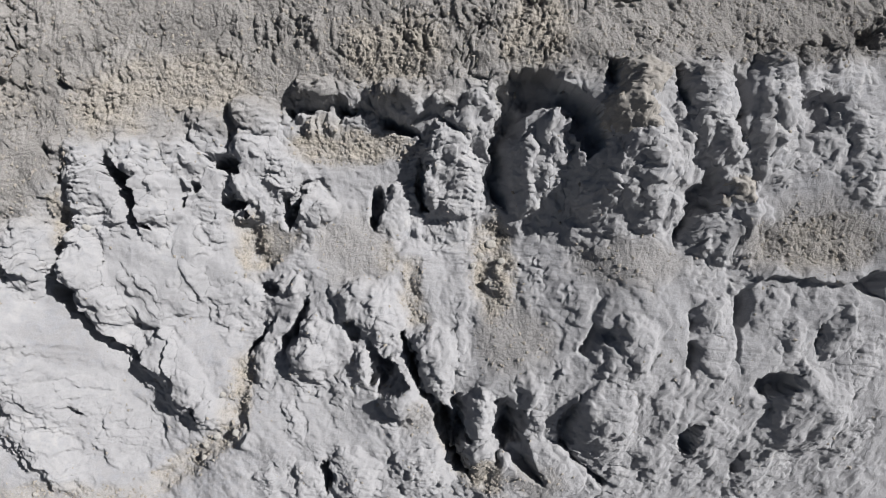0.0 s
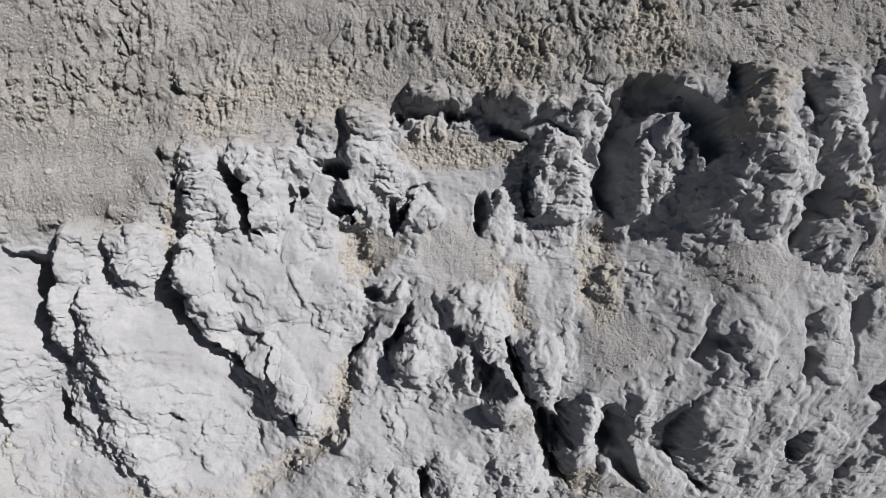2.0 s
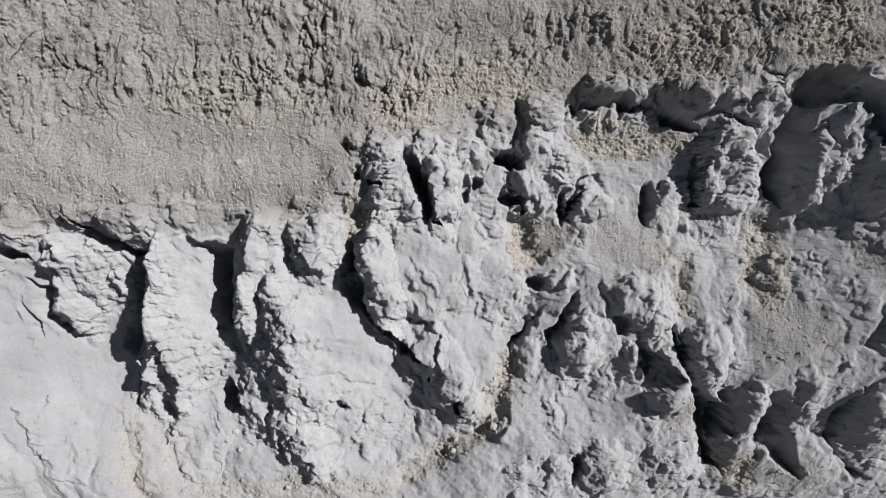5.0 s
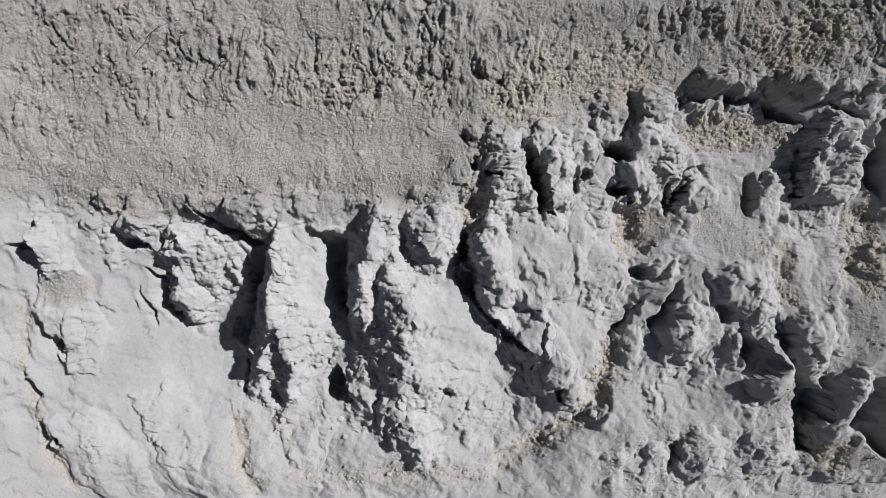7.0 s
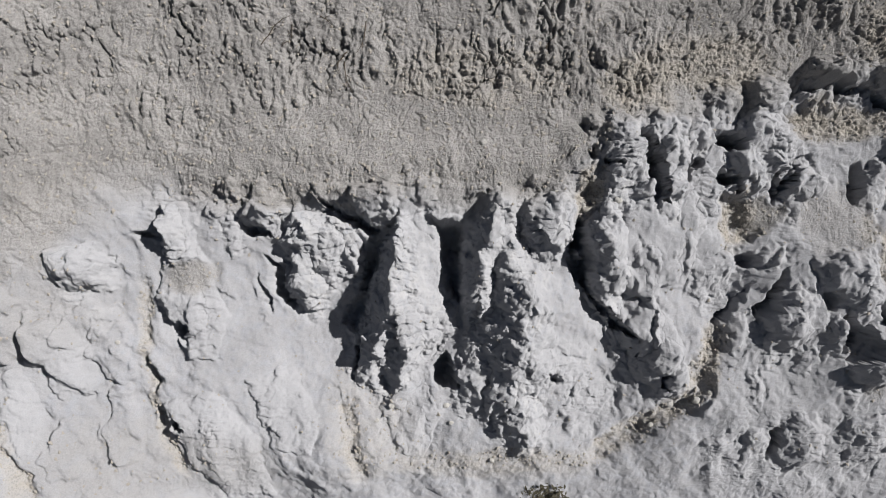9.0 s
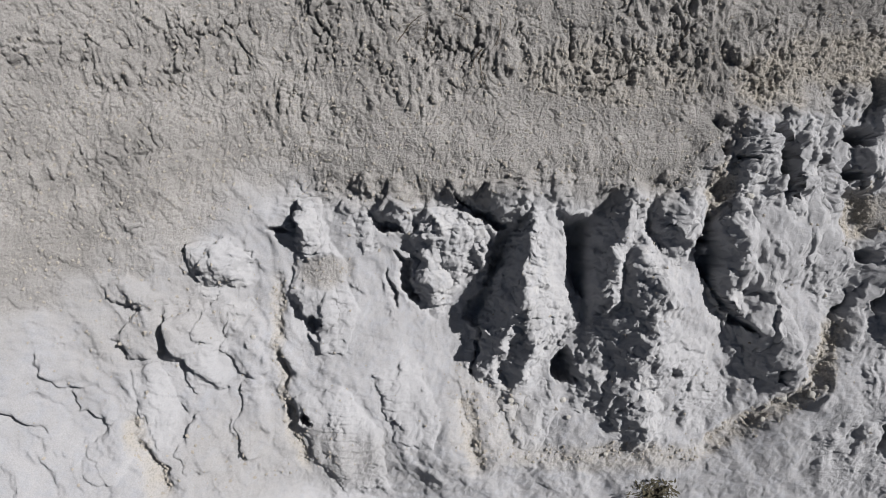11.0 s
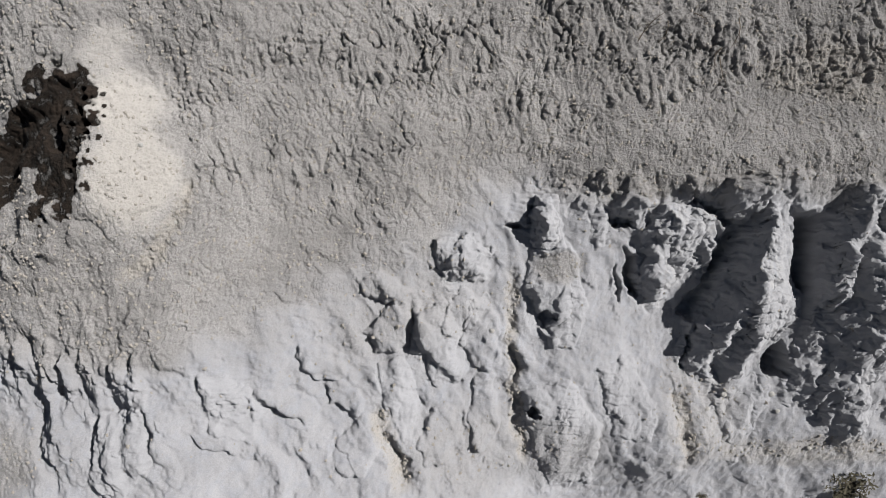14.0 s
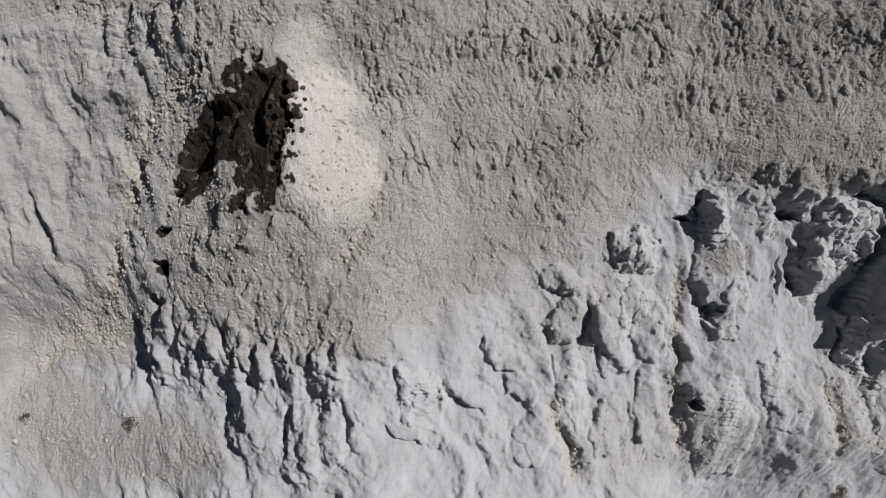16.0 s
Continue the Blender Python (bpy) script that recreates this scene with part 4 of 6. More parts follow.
cave(0.2, -25.11, -2.77, -24.77, -2.95, -24.97, -3.36, -25.16, -3.21)
cave(0.2, -23.88, -2.67, -23.73, -3.09, -23.69, -3.69, -23.85, -3.54)
cave(0.2, -24.25, -2.28, -24.04, -2.57, -24.07, -3.12, -24.21, -2.8)
cave(0.35, -23.4, 2, -23.03, 2.07, -23.09, 1.76, -23.15, 1.48, -23.13, 0.66, -23.46, 0.67, -23.6, 1.09, -23.82, 0.85, -24.21, 0.78, -24.28, 0.39, -24.72, 0.13, -25.02, 0.48, -25.02, 0.69, -24.81, 0.93, -24.4, 1.31, -24.22, 1.52, -23.82, 1.39, -23.6, 1.57, -23.48, 1.88)
cave(0.6, -23.73, 2.37, -23.6, 2.43, -23.61, 2.15, -23.7, 2.1)
cave(0.6, -23.52, 2.34, -23.28, 2.39, -23.37, 2.15, -23.49, 2.14)
cave(0.5, -25.22, -0, -25, 0.02, -25.05, -0.13, -25.2, -0.17)
cave(0.6, -25.28, -0.05, -24.91, 0.09, -24.95, -0.13, -25.18, -0.19)
cave(0.6, -3.32, -1.93, -2.68, -1.45, -2.76, -2.02, -3.19, -2.25)
cave(0.6, -1.37, -3.04, -1.23, -2.21, -0.8, -2.33, -0.62, -2.79, -1.19, -3.15)
cave(0.7, -0.85, -1.77, -0.7, -1.66, -0.39, -2.91, -0.64, -2.67)
cave(0.9, -0.12, -3.15, 0.49, -3.38, 0.48, -4.02, 0.35, -4.3, -0.02, -3.65)
cave(0.54, 1.05, -3.99, 1.31, -3.04, 2.2, -5.08, 1.51, -4.67)
cave(0.5, -13.35, -1.05, -13.17, -1.52, -13.09, -2.06, -13.27, -1.87)
cave(0.22, -14.97, -2.18, -14.57, -1.95, -14.34, -2.3, -14.69, -2.64, -14.91, -2.46)
cave(0.08, -16.36, -1.93, -16.1, -1.99, -15.84, -2.17, -16.16, -2.14)
cave(0.08, -18.26, -1.61, -17.89, -1.83, -17.51, -1.76, -17.89, -1.97)
cave(0.08, -20.57, -3.48, -20.26, -3.68, -19.91, -3.88, -20.3, -3.79)
cave(0.14, -17.01, -0.72, -16.93, -1.15, -16.66, -1.47, -16.86, -1.38, -17.05, -1.09)
cave(0.08, -19.29, -2.2, -19.17, -2.48, -18.79, -2.62, -19.12, -2.59)
cave(0.08, -17.24, -3, -17, -3.31, -16.66, -3.63, -16.86, -3.59, -17.17, -3.23)
cave(0.5, -3.01, 2.48, -2.72, 2.52, -2.69, 2.36, -2.9, 2.26)
cave(0.5, -2.08, 2.63, -1.84, 2.74, -1.7, 2.52, -1.99, 2.26)
cave(0.5, -1.41, 2.61, -1.07, 2.63, -0.84, 2.14, -1.16, 2.11)
fin(0.5, -0.1, 2.2, 2.6, 1.92, 2.05, 1.88, 1.6, 1.78, 1.1)
fin(0.25, -0.35, 2.2, 2.6, 1.55, 1.7, 1.5, 1.3, 1.6, 0.75)
rock("pinnacle", TOOTH, -10.6, -1.62, 0.27, 0.3, 0.32)
rock("pinnacle", TOOTH, -10.53, -0.55, 0.2, 0.4, 0.27, point=.4)
rock("clay_boss", BOSS, -10.3, -2.65, 0.28, 0.4, 0.28, group="bosses of the lower cliff")
rock("clay_boss", BOSS, -10.98, -2.7, 0.24, 0.36, 0.28, group="bosses of the lower cliff")
rock("pinnacle", TOOTH, -8.76, -0.2, 0.26, 0.45, 0.28, point=.3)
rock("rock_knob", KNOB, -8.92, -1.1, 0.26, 0.36, 0.28, group="knobs of the cliff")
rock("rock_knob", KNOB, -8.18, -1.45, 0.2, 0.42, 0.25, point=.2, group="knobs of the cliff")
rock("clay_boss", BOSS, -8.35, -2.7, 0.3, 0.4, 0.26, group="bosses of the lower cliff")
rock("ledge_block", SLAB, 0.3, 2.75, 0.53, 0.25, 0.32, group="ledge blocks")
rock("ledge_block", SLAB, -1.7, 2.79, 0.31, 0.18, 0.25, group="ledge blocks")
rock("ledge_block", SLAB, -1.59, 2.3, 0.35, 0.19, 0.25, group="ledge blocks")
rock("rock_knob", KNOB, 0.42, 2.23, 0.52, 0.54, 0.32, group="knobs of the cliff")
rock("rock_pillar", PILLAR, 0.05, 1.79, 0.52, 0.48, 0.45)
rock("rock_pillar", PILLAR, 0.13, 1.04, 0.62, 0.77, 0.5)
rock("pinnacle", TOOTH, 1.6, 1.36, 0.34, 0.64, 0.36, point=.1)
rock("pinnacle", TOOTH, 2, 1.81, 0.25, 0.59, 0.32, point=.45)
rock("rock_knob", KNOB, 1.93, 1, 0.29, 0.52, 0.29, group="knobs of the cliff")
rock("rock_knob", KNOB, 0.76, 2.8, 0.18, 0.22, 0.22, group="knobs of the cliff")
rock("rock_knob", KNOB, 2.17, 2.82, 0.3, 0.3, 0.25, group="knobs of the cliff")
rock("cap_rock", CAP, 3.19, 2.78, 0.45, 0.36, 0.36)
rock("cap_rock", CAP, 3.06, 2.21, 0.46, 0.42, 0.36)
rock("rock_knob", KNOB, 3.56, 1.31, 0.45, 0.51, 0.4, group="knobs of the cliff")
rock("rock_knob", KNOB, 4.02, 1.63, 0.29, 0.44, 0.3, group="knobs of the cliff")
rock("rock_knob", KNOB, 3.7, 0.6, 0.47, 0.35, 0.29, group="knobs of the cliff")
rock("rock_knob", KNOB, 2.7, 0.89, 0.32, 0.44, 0.3, group="knobs of the cliff")
rock("rock_knob", KNOB, 3.22, 1.65, 0.37, 0.3, 0.29, group="knobs of the cliff")
rock("rock_knob", KNOB, 2.77, 1.47, 0.3, 0.3, 0.25, group="knobs of the cliff")
rock("rock_knob", KNOB, 3.22, 0.88, 0.3, 0.3, 0.25, group="knobs of the cliff")
rock("rock_knob", KNOB, 4.27, 2.56, 0.42, 0.48, 0.36, group="knobs of the cliff")
rock("rock_knob", KNOB, 4.71, 1.76, 0.38, 0.45, 0.36, group="knobs of the cliff")
rock("rock_knob", KNOB, 4.2, 2.08, 0.29, 0.38, 0.29, group="knobs of the cliff")
rock("rock_knob", KNOB, 5.39, 1.78, 0.35, 0.35, 0.35, group="knobs of the cliff")
rock("rock_knob", KNOB, 5.45, 3, 0.4, 0.33, 0.36, group="knobs of the cliff")
rock("rock_knob", KNOB, 5.63, 2.34, 0.32, 0.38, 0.29, group="knobs of the cliff")
rock("rock_knob", KNOB, 5.61, 1.38, 0.42, 0.28, 0.25, group="knobs of the cliff")
rock("rock_knob", KNOB, 6.71, 3.07, 0.5, 0.36, 0.29, group="knobs of the cliff")
rock("rock_knob", KNOB, 6.94, 1.93, 0.47, 0.37, 0.32, group="knobs of the cliff")
rock("rock_knob", KNOB, 6.11, 2.84, 0.27, 0.38, 0.29, group="knobs of the cliff")
rock("rock_knob", KNOB, 7.18, 1.18, 0.35, 0.46, 0.25, group="knobs of the cliff")
rock("rock_knob", KNOB, 6.53, 1.74, 0.37, 0.28, 0.22, group="knobs of the cliff")
rock("cap_rock", CAP, 5.07, 0.98, 0.3, 0.24, 0.29)
rock("rock_pillar", PILLAR, 5.21, 0.32, 0.28, 0.61, 0.29)
rock("rock_pillar", PILLAR, 4.73, 0.13, 0.41, 0.43, 0.25)
rock("rock_knob", KNOB, 2.65, 0.01, 0.43, 0.28, 0.22, group="knobs of the cliff")
rock("rock_knob", KNOB, 1.68, -0.54, 0.21, 0.31, 0.18, group="knobs of the cliff")
rock("rock_knob", KNOB, 1.48, -0.49, 0.1, 0.27, 0.14, group="knobs of the cliff")
rock("clay_boss", BOSS, 4.74, -1.15, 0.4, 0.33, 0.23, group="bosses of the lower cliff")
rock("clay_boss", BOSS, 4.82, -1.93, 0.36, 0.44, 0.27, group="bosses of the lower cliff")
rock("clay_boss", BOSS, 5.76, -1.05, 0.32, 0.32, 0.22, group="bosses of the lower cliff")
rock("clay_boss", BOSS, 6.05, -1.64, 0.35, 0.39, 0.25, group="bosses of the lower cliff")
rock("clay_boss", BOSS, 2.48, -1.04, 0.34, 0.34, 0.25, group="bosses of the lower cliff")
rock("clay_boss", BOSS, 3.36, -1.51, 0.42, 0.3, 0.29, group="bosses of the lower cliff")
rock("clay_boss", BOSS, 3.49, -2.04, 0.32, 0.36, 0.27, group="bosses of the lower cliff")
rock("clay_boss", BOSS, 3, -2.29, 0.37, 0.31, 0.22, group="bosses of the lower cliff")
rock("clay_boss", BOSS, 6.71, -2.91, 0.78, 0.83, 0.4, group="bosses of the lower cliff")
rock("clay_boss", BOSS, 6.29, -2.29, 0.33, 0.26, 0.25, group="bosses of the lower cliff")
rock("clay_boss", BOSS, 6.92, -1.47, 0.33, 0.44, 0.27, group="bosses of the lower cliff")
rock("clay_boss", BOSS, 3.04, -3.18, 0.59, 0.78, 0.37, group="bosses of the lower cliff")
rock("clay_boss", BOSS, 0.71, -3.43, 0.38, 0.73, 0.37, group="bosses of the lower cliff")
rock("clay_boss", BOSS, 1.64, -2.74, 0.29, 0.38, 0.29, group="bosses of the lower cliff")
rock("clay_boss", BOSS, 1.91, -3.41, 0.24, 0.35, 0.22, group="bosses of the lower cliff")
rock("clay_boss", BOSS, 3.68, -4.9, 0.49, 0.59, 0.29, group="bosses of the lower cliff")
rock("clay_boss", BOSS, 5.07, -3.67, 0.46, 0.62, 0.3, group="bosses of the lower cliff")
rock("clay_boss", BOSS, 4.18, -4.12, 0.48, 0.64, 0.29, group="bosses of the lower cliff")
rock("clay_boss", BOSS, 4.13, -2.78, 0.36, 0.63, 0.25, group="bosses of the lower cliff")
rock("clay_boss", BOSS, 6.36, -4.52, 0.58, 0.58, 0.29, group="bosses of the lower cliff")
rock("clay_boss", BOSS, 7.8, -3.64, 0.38, 0.44, 0.25, group="bosses of the lower cliff")
rock("clay_boss", BOSS, 7.45, -2.05, 0.34, 0.6, 0.22, group="bosses of the lower cliff")
rock("clay_boss", BOSS, -0.11, -2.12, 0.43, 0.55, 0.42, group="bosses of the lower cliff")
rock("clay_boss", BOSS, 0.32, -1.76, 0.23, 0.48, 0.22, group="bosses of the lower cliff")
rock("clay_boss", BOSS, 0.36, -1.33, 0.25, 0.32, 0.18, group="bosses of the lower cliff")
rock("clay_boss", BOSS, 1.83, -1.75, 0.61, 0.61, 0.11, group="bosses of the lower cliff")
rock("rock_knob", KNOB, -2.46, 0.6, 0.41, 0.39, 0.42, group="knobs of the cliff")
rock("clay_boss", BOSS, -1.43, -1.12, 0.67, 0.49, 0.4, group="bosses of the lower cliff")
rock("clay_boss", BOSS, -1.05, -1.67, 0.37, 0.43, 0.35, group="bosses of the lower cliff")
rock("clay_boss", BOSS, -2.64, -2.26, 0.46, 0.46, 0.46, group="bosses of the lower cliff")
rock("clay_boss", BOSS, -2.46, -1.69, 0.3, 0.28, 0.35, group="bosses of the lower cliff")
rock("clay_boss", BOSS, -0.77, -2.97, 0.49, 0.51, 0.46, group="bosses of the lower cliff")
rock("clay_boss", BOSS, -0.9, -2.45, 0.28, 0.28, 0.3, group="bosses of the lower cliff")
rock("clay_boss", BOSS, -1.55, -2.44, 0.31, 0.39, 0.3, group="bosses of the lower cliff")
rock("clay_boss", BOSS, -2.01, -2.97, 0.27, 0.44, 0.25, group="bosses of the lower cliff")
rock("clay_boss", BOSS, -3.56, -2.39, 0.28, 0.43, 0.3, group="bosses of the lower cliff")
rock("clay_boss", BOSS, -4.05, -1.18, 0.56, 0.45, 0.36, group="bosses of the lower cliff")
rock("clay_boss", BOSS, -3.04, -0.81, 0.39, 0.19, 0.25, group="bosses of the lower cliff")
rock("rock_knob", KNOB, -3.54, 0.92, 0.61, 0.49, 0.42, group="knobs of the cliff")
rock("rock_knob", KNOB, -3.58, 1.64, 0.48, 0.48, 0.44, group="knobs of the cliff")
rock("rock_knob", KNOB, -3.42, 2.3, 0.47, 0.37, 0.42, group="knobs of the cliff")
rock("rock_knob", KNOB, -4.23, 2.16, 0.37, 0.33, 0.4, group="knobs of the cliff")
rock("rock_knob", KNOB, -4.46, 1.96, 0.23, 0.27, 0.3, group="knobs of the cliff")
rock("rock_knob", KNOB, -4.78, 1.58, 0.35, 0.27, 0.4, group="knobs of the cliff")
rock("rock_knob", KNOB, -4.46, 0.18, 0.26, 0.26, 0.25, group="knobs of the cliff")
rock("rock_knob", KNOB, -6.45, 1.65, 0.33, 0.24, 0.35, group="knobs of the cliff")
rock("rock_knob", KNOB, -6.21, 1.02, 0.53, 0.29, 0.4, turn=-15, group="knobs of the cliff")
rock("rock_knob", KNOB, -5.35, 1.59, 0.59, 0.33, 0.42, group="knobs of the cliff")
rock("clay_boss", BOSS, -4.62, -3.56, 0.41, 0.32, 0.32, group="bosses of the lower cliff")
rock("clay_boss", BOSS, -1.88, -4.77, 0.59, 0.61, 0.42, group="bosses of the lower cliff")
rock("clay_boss", BOSS, -0.42, -4.77, 0.68, 0.66, 0.42, group="bosses of the lower cliff")
rock("clay_boss", BOSS, -2.96, -3.64, 0.25, 0.34, 0.22, group="bosses of the lower cliff")
rock("clay_boss", BOSS, -2.8, -4.97, 0.38, 0.47, 0.3, group="bosses of the lower cliff")
rock("clay_boss", BOSS, -3.59, -5.05, 0.4, 0.36, 0.25, group="bosses of the lower cliff")
rock("rock_knob", KNOB, 0.13, 4, 0.51, 0.18, 0.25, group="knobs of the cliff")
rock("rock_knob", KNOB, -0.17, 4.08, 0.3, 0.14, 0.2, group="knobs of the cliff")
rock("rock_knob", KNOB, -4.41, 3.37, 0.51, 0.16, 0.18, group="knobs of the cliff")
rock("rock_knob", KNOB, -2.39, 3.78, 0.26, 0.22, 0.2, group="knobs of the cliff")
rock("rock_knob", KNOB, 3.53, 4.12, 0.5, 0.12, 0.14, group="knobs of the cliff")
rock("clay_boss", BOSS, 6.31, 0.14, 0.22, 0.55, 0.18, group="bosses of the lower cliff")
rock("clay_boss", BOSS, 5.86, 0.13, 0.27, 0.41, 0.18, group="bosses of the lower cliff")
rock("ledge_block", SLAB, -11.02, 0.25, 0.5, 0.32, 0.35, group="ledge blocks")
rock("ledge_block", SLAB, -11.86, 0.37, 0.4, 0.22, 0.3, group="ledge blocks")
rock("rock_knob", KNOB, -9.95, 0.42, 0.2, 0.28, 0.3, group="knobs of the cliff")
rock("rock_knob", KNOB, -10.33, 0.73, 0.16, 0.14, 0.2, group="knobs of the cliff")
rock("ledge_block", SLAB, -13.06, -0.02, 0.52, 0.22, 0.3, group="ledge blocks")
rock("ledge_block", SLAB, -7.62, 0.03, 0.47, 0.41, 0.4, group="ledge blocks")
rock("ledge_block", SLAB, -7.62, -0.56, 0.43, 0.45, 0.42, group="ledge blocks")
rock("clay_boss", BOSS, -9.08, -3.38, 0.42, 0.51, 0.4, group="bosses of the lower cliff")
rock("clay_boss", BOSS, -7.91, -4.32, 0.53, 0.65, 0.48, group="bosses of the lower cliff")
rock("clay_boss", BOSS, -8.51, -3.81, 0.41, 0.45, 0.35, group="bosses of the lower cliff")
rock("clay_boss", BOSS, -10.3, -4.63, 0.42, 0.66, 0.25, group="bosses of the lower cliff")
rock("clay_boss", BOSS, -10.79, -4.16, 0.28, 0.41, 0.2, group="bosses of the lower cliff")
rock("rock_knob", KNOB, -12.08, -0.63, 0.55, 0.47, 0.46, group="knobs of the cliff")
rock("rock_knob", KNOB, -12.39, -1.43, 0.39, 0.39, 0.4, group="knobs of the cliff")
rock("rock_knob", KNOB, -12.45, -1.02, 0.37, 0.31, 0.4, group="knobs of the cliff")
rock("rock_knob", KNOB, -11.46, -0.91, 0.24, 0.31, 0.35, group="knobs of the cliff")
rock("rock_knob", KNOB, -6.47, -0.34, 0.33, 0.48, 0.42, group="knobs of the cliff")
rock("rock_knob", KNOB, -6.36, -1.31, 0.36, 0.66, 0.42, group="knobs of the cliff")
rock("clay_boss", BOSS, -5.56, -2.27, 0.47, 0.6, 0.36, group="bosses of the lower cliff")
rock("clay_boss", BOSS, -5.12, -3.04, 0.42, 0.49, 0.36, group="bosses of the lower cliff")
rock("clay_boss", BOSS, -4.81, -3.47, 0.34, 0.34, 0.34, group="bosses of the lower cliff")
rock("clay_boss", BOSS, -7, -2.9, 0.66, 0.33, 0.2, group="bosses of the lower cliff")
rock("clay_boss", BOSS, -6.52, -3.86, 0.57, 0.52, 0.2, group="bosses of the lower cliff")
rock("rock_knob", KNOB, -6.84, 1.66, 0.24, 0.22, 0.35, group="knobs of the cliff")
rock("rock_knob", KNOB, -6.36, 1.62, 0.37, 0.28, 0.4, group="knobs of the cliff")
rock("rock_knob", KNOB, -6.14, 1.16, 0.39, 0.27, 0.4, group="knobs of the cliff")
rock("rock_knob", KNOB, -5.4, 1.46, 0.43, 0.29, 0.42, group="knobs of the cliff")
rock("rock_knob", KNOB, -5.24, 0.44, 0.25, 0.48, 0.3, group="knobs of the cliff")
rock("clay_boss", BOSS, -6.71, 0.26, 0.35, 0.31, 0.15, group="bosses of the lower cliff")
rock("rock_knob", KNOB, -14.83, -0.31, 0.32, 0.46, 0.36, group="knobs of the cliff")
rock("rock_knob", KNOB, -13.74, 0.41, 0.26, 0.24, 0.34, group="knobs of the cliff")
rock("rock_knob", KNOB, -14, -0.03, 0.3, 0.16, 0.3, group="knobs of the cliff")
rock("rock_knob", KNOB, -13.69, -0.36, 0.24, 0.28, 0.25, group="knobs of the cliff")
rock("clay_boss", BOSS, -14.57, -1.8, 0.48, 0.48, 0.36, group="bosses of the lower cliff")
rock("clay_boss", BOSS, -14.86, -4.37, 0.23, 0.18, 0.15, group="bosses of the lower cliff")
rock("rock_knob", KNOB, -13.95, 1.14, 0.18, 0.14, 0.2, group="knobs of the cliff")
rock("rock_knob", KNOB, -14.62, 1.1, 0.26, 0.14, 0.2, group="knobs of the cliff")
rock("rock_knob", KNOB, -16.39, -1.02, 0.52, 0.36, 0.34, group="knobs of the cliff")
rock("rock_knob", KNOB, -16.12, -1.99, 0.22, 0.14, 0.2, group="knobs of the cliff")
rock("rock_knob", KNOB, -17.91, -0.36, 0.19, 0.13, 0.24, group="knobs of the cliff")
rock("rock_knob", KNOB, -18.24, -0.34, 0.1, 0.1, 0.18, group="knobs of the cliff")
rock("rock_knob", KNOB, -18.89, -0.91, 0.3, 0.2, 0.2, group="knobs of the cliff")
rock("clay_boss", BOSS, -14.35, -4.39, 0.18, 0.18, 0.2, group="bosses of the lower cliff")
rock("rock_knob", KNOB, -17.7, -0.93, 0.25, 0.17, 0.16, group="knobs of the cliff")
rock("rock_knob", KNOB, -16.51, -1.48, 0.2, 0.14, 0.14, group="knobs of the cliff")
rock("rock_knob", KNOB, -2.51, 0.64, 0.39, 0.45, 0.45, group="knobs of the cliff")
rock("rock_knob", KNOB, -0.87, 0.73, 0.43, 0.47, 0.4, group="knobs of the cliff")
rock("rock_knob", KNOB, -3.73, 1.66, 0.23, 0.23, 0.35, group="knobs of the cliff")
rock("rock_knob", KNOB, -3.21, 1.35, 0.44, 0.59, 0.3, group="knobs of the cliff")
rock("rock_knob", KNOB, -6.31, 1.19, 0.37, 0.25, 0.3, group="knobs of the cliff")
rock("rock_knob", KNOB, -5.34, 1.37, 0.35, 0.31, 0.3, group="knobs of the cliff")
rock("rock_knob", KNOB, -4.78, 1.68, 0.29, 0.31, 0.3, group="knobs of the cliff")
rock("clay_boss", BOSS, -4.75, -0.75, 0.3, 0.5, 0.22, turn=20, group="bosses of the lower cliff")
rock("clay_boss", BOSS, -5.65, -0.95, 0.26, 0.5, 0.22, turn=25, group="bosses of the lower cliff")
patch(DEBRIS, -0.98, 3.39, 0.91, 0.56)
patch(DEBRIS, -1.94, 1.79, 0.89, 0.31)
patch(DEBRIS, -3.68, -0.09, 0.32, 0.59)
patch(DEBRIS, 0.95, -0.55, 0.42, 0.95)
patch(DEBRIS, -4, -2.96, 0.22, 0.77)
patch(DEBRIS, 1.59, 3.71, 0.56, 0.61)
patch(DEBRIS, -4.62, 2.8, 1.42, 0.51, much=0.8)
patch(DEBRIS, -6.13, 2.36, 0.51, 0.51, much=0.7)
patch(DEBRIS, 0.94, -4.86, 0.47, 0.47)
patch(DEBRIS, 6.22, -0.06, 0.64, 0.46, much=0.4)
patch(DEBRIS, -11.63, -4.16, 0.46, 0.92, much=0.25)
patch(DEBRIS, -8.45, -5.47, 2.41, 0.42, much=0.5)
patch(DEBRIS, -6.93, 0.31, 0.19, 0.52)
patch(DEBRIS, -11.08, -4.76, 0.83, 1.06, much=0.25)
patch(DEBRIS, -9.05, 2.44, 1.62, 0.61, much=0.4)
patch(DEBRIS, -27.34, -2.6, 0.63, 0.74, much=0.6)
patch(DEBRIS, -25.97, 1.01, 0.29, 0.96, much=0.5)
patch(GRIT, -0.98, 3.48, 1.22, 0.81)
patch(GRIT, 1.5, 3.61, 0.91, 0.71)
patch(GRIT, 2.83, 3.58, 1.6, 0.55)
patch(GRIT, 3.95, 3.74, 1.18, 0.49)
patch(GRIT, -1.94, 1.76, 0.89, 0.34, much=0.7)
patch(GRIT, -5.42, 2.98, 2.53, 0.71)
patch(GRIT, -7.33, 1.95, 1.11, 0.91)
patch(GRIT, -1.77, -0.13, 0.76, 0.65, much=0.5)
patch(GRIT, 3.64, -0.29, 0.78, 0.39, much=0.5)
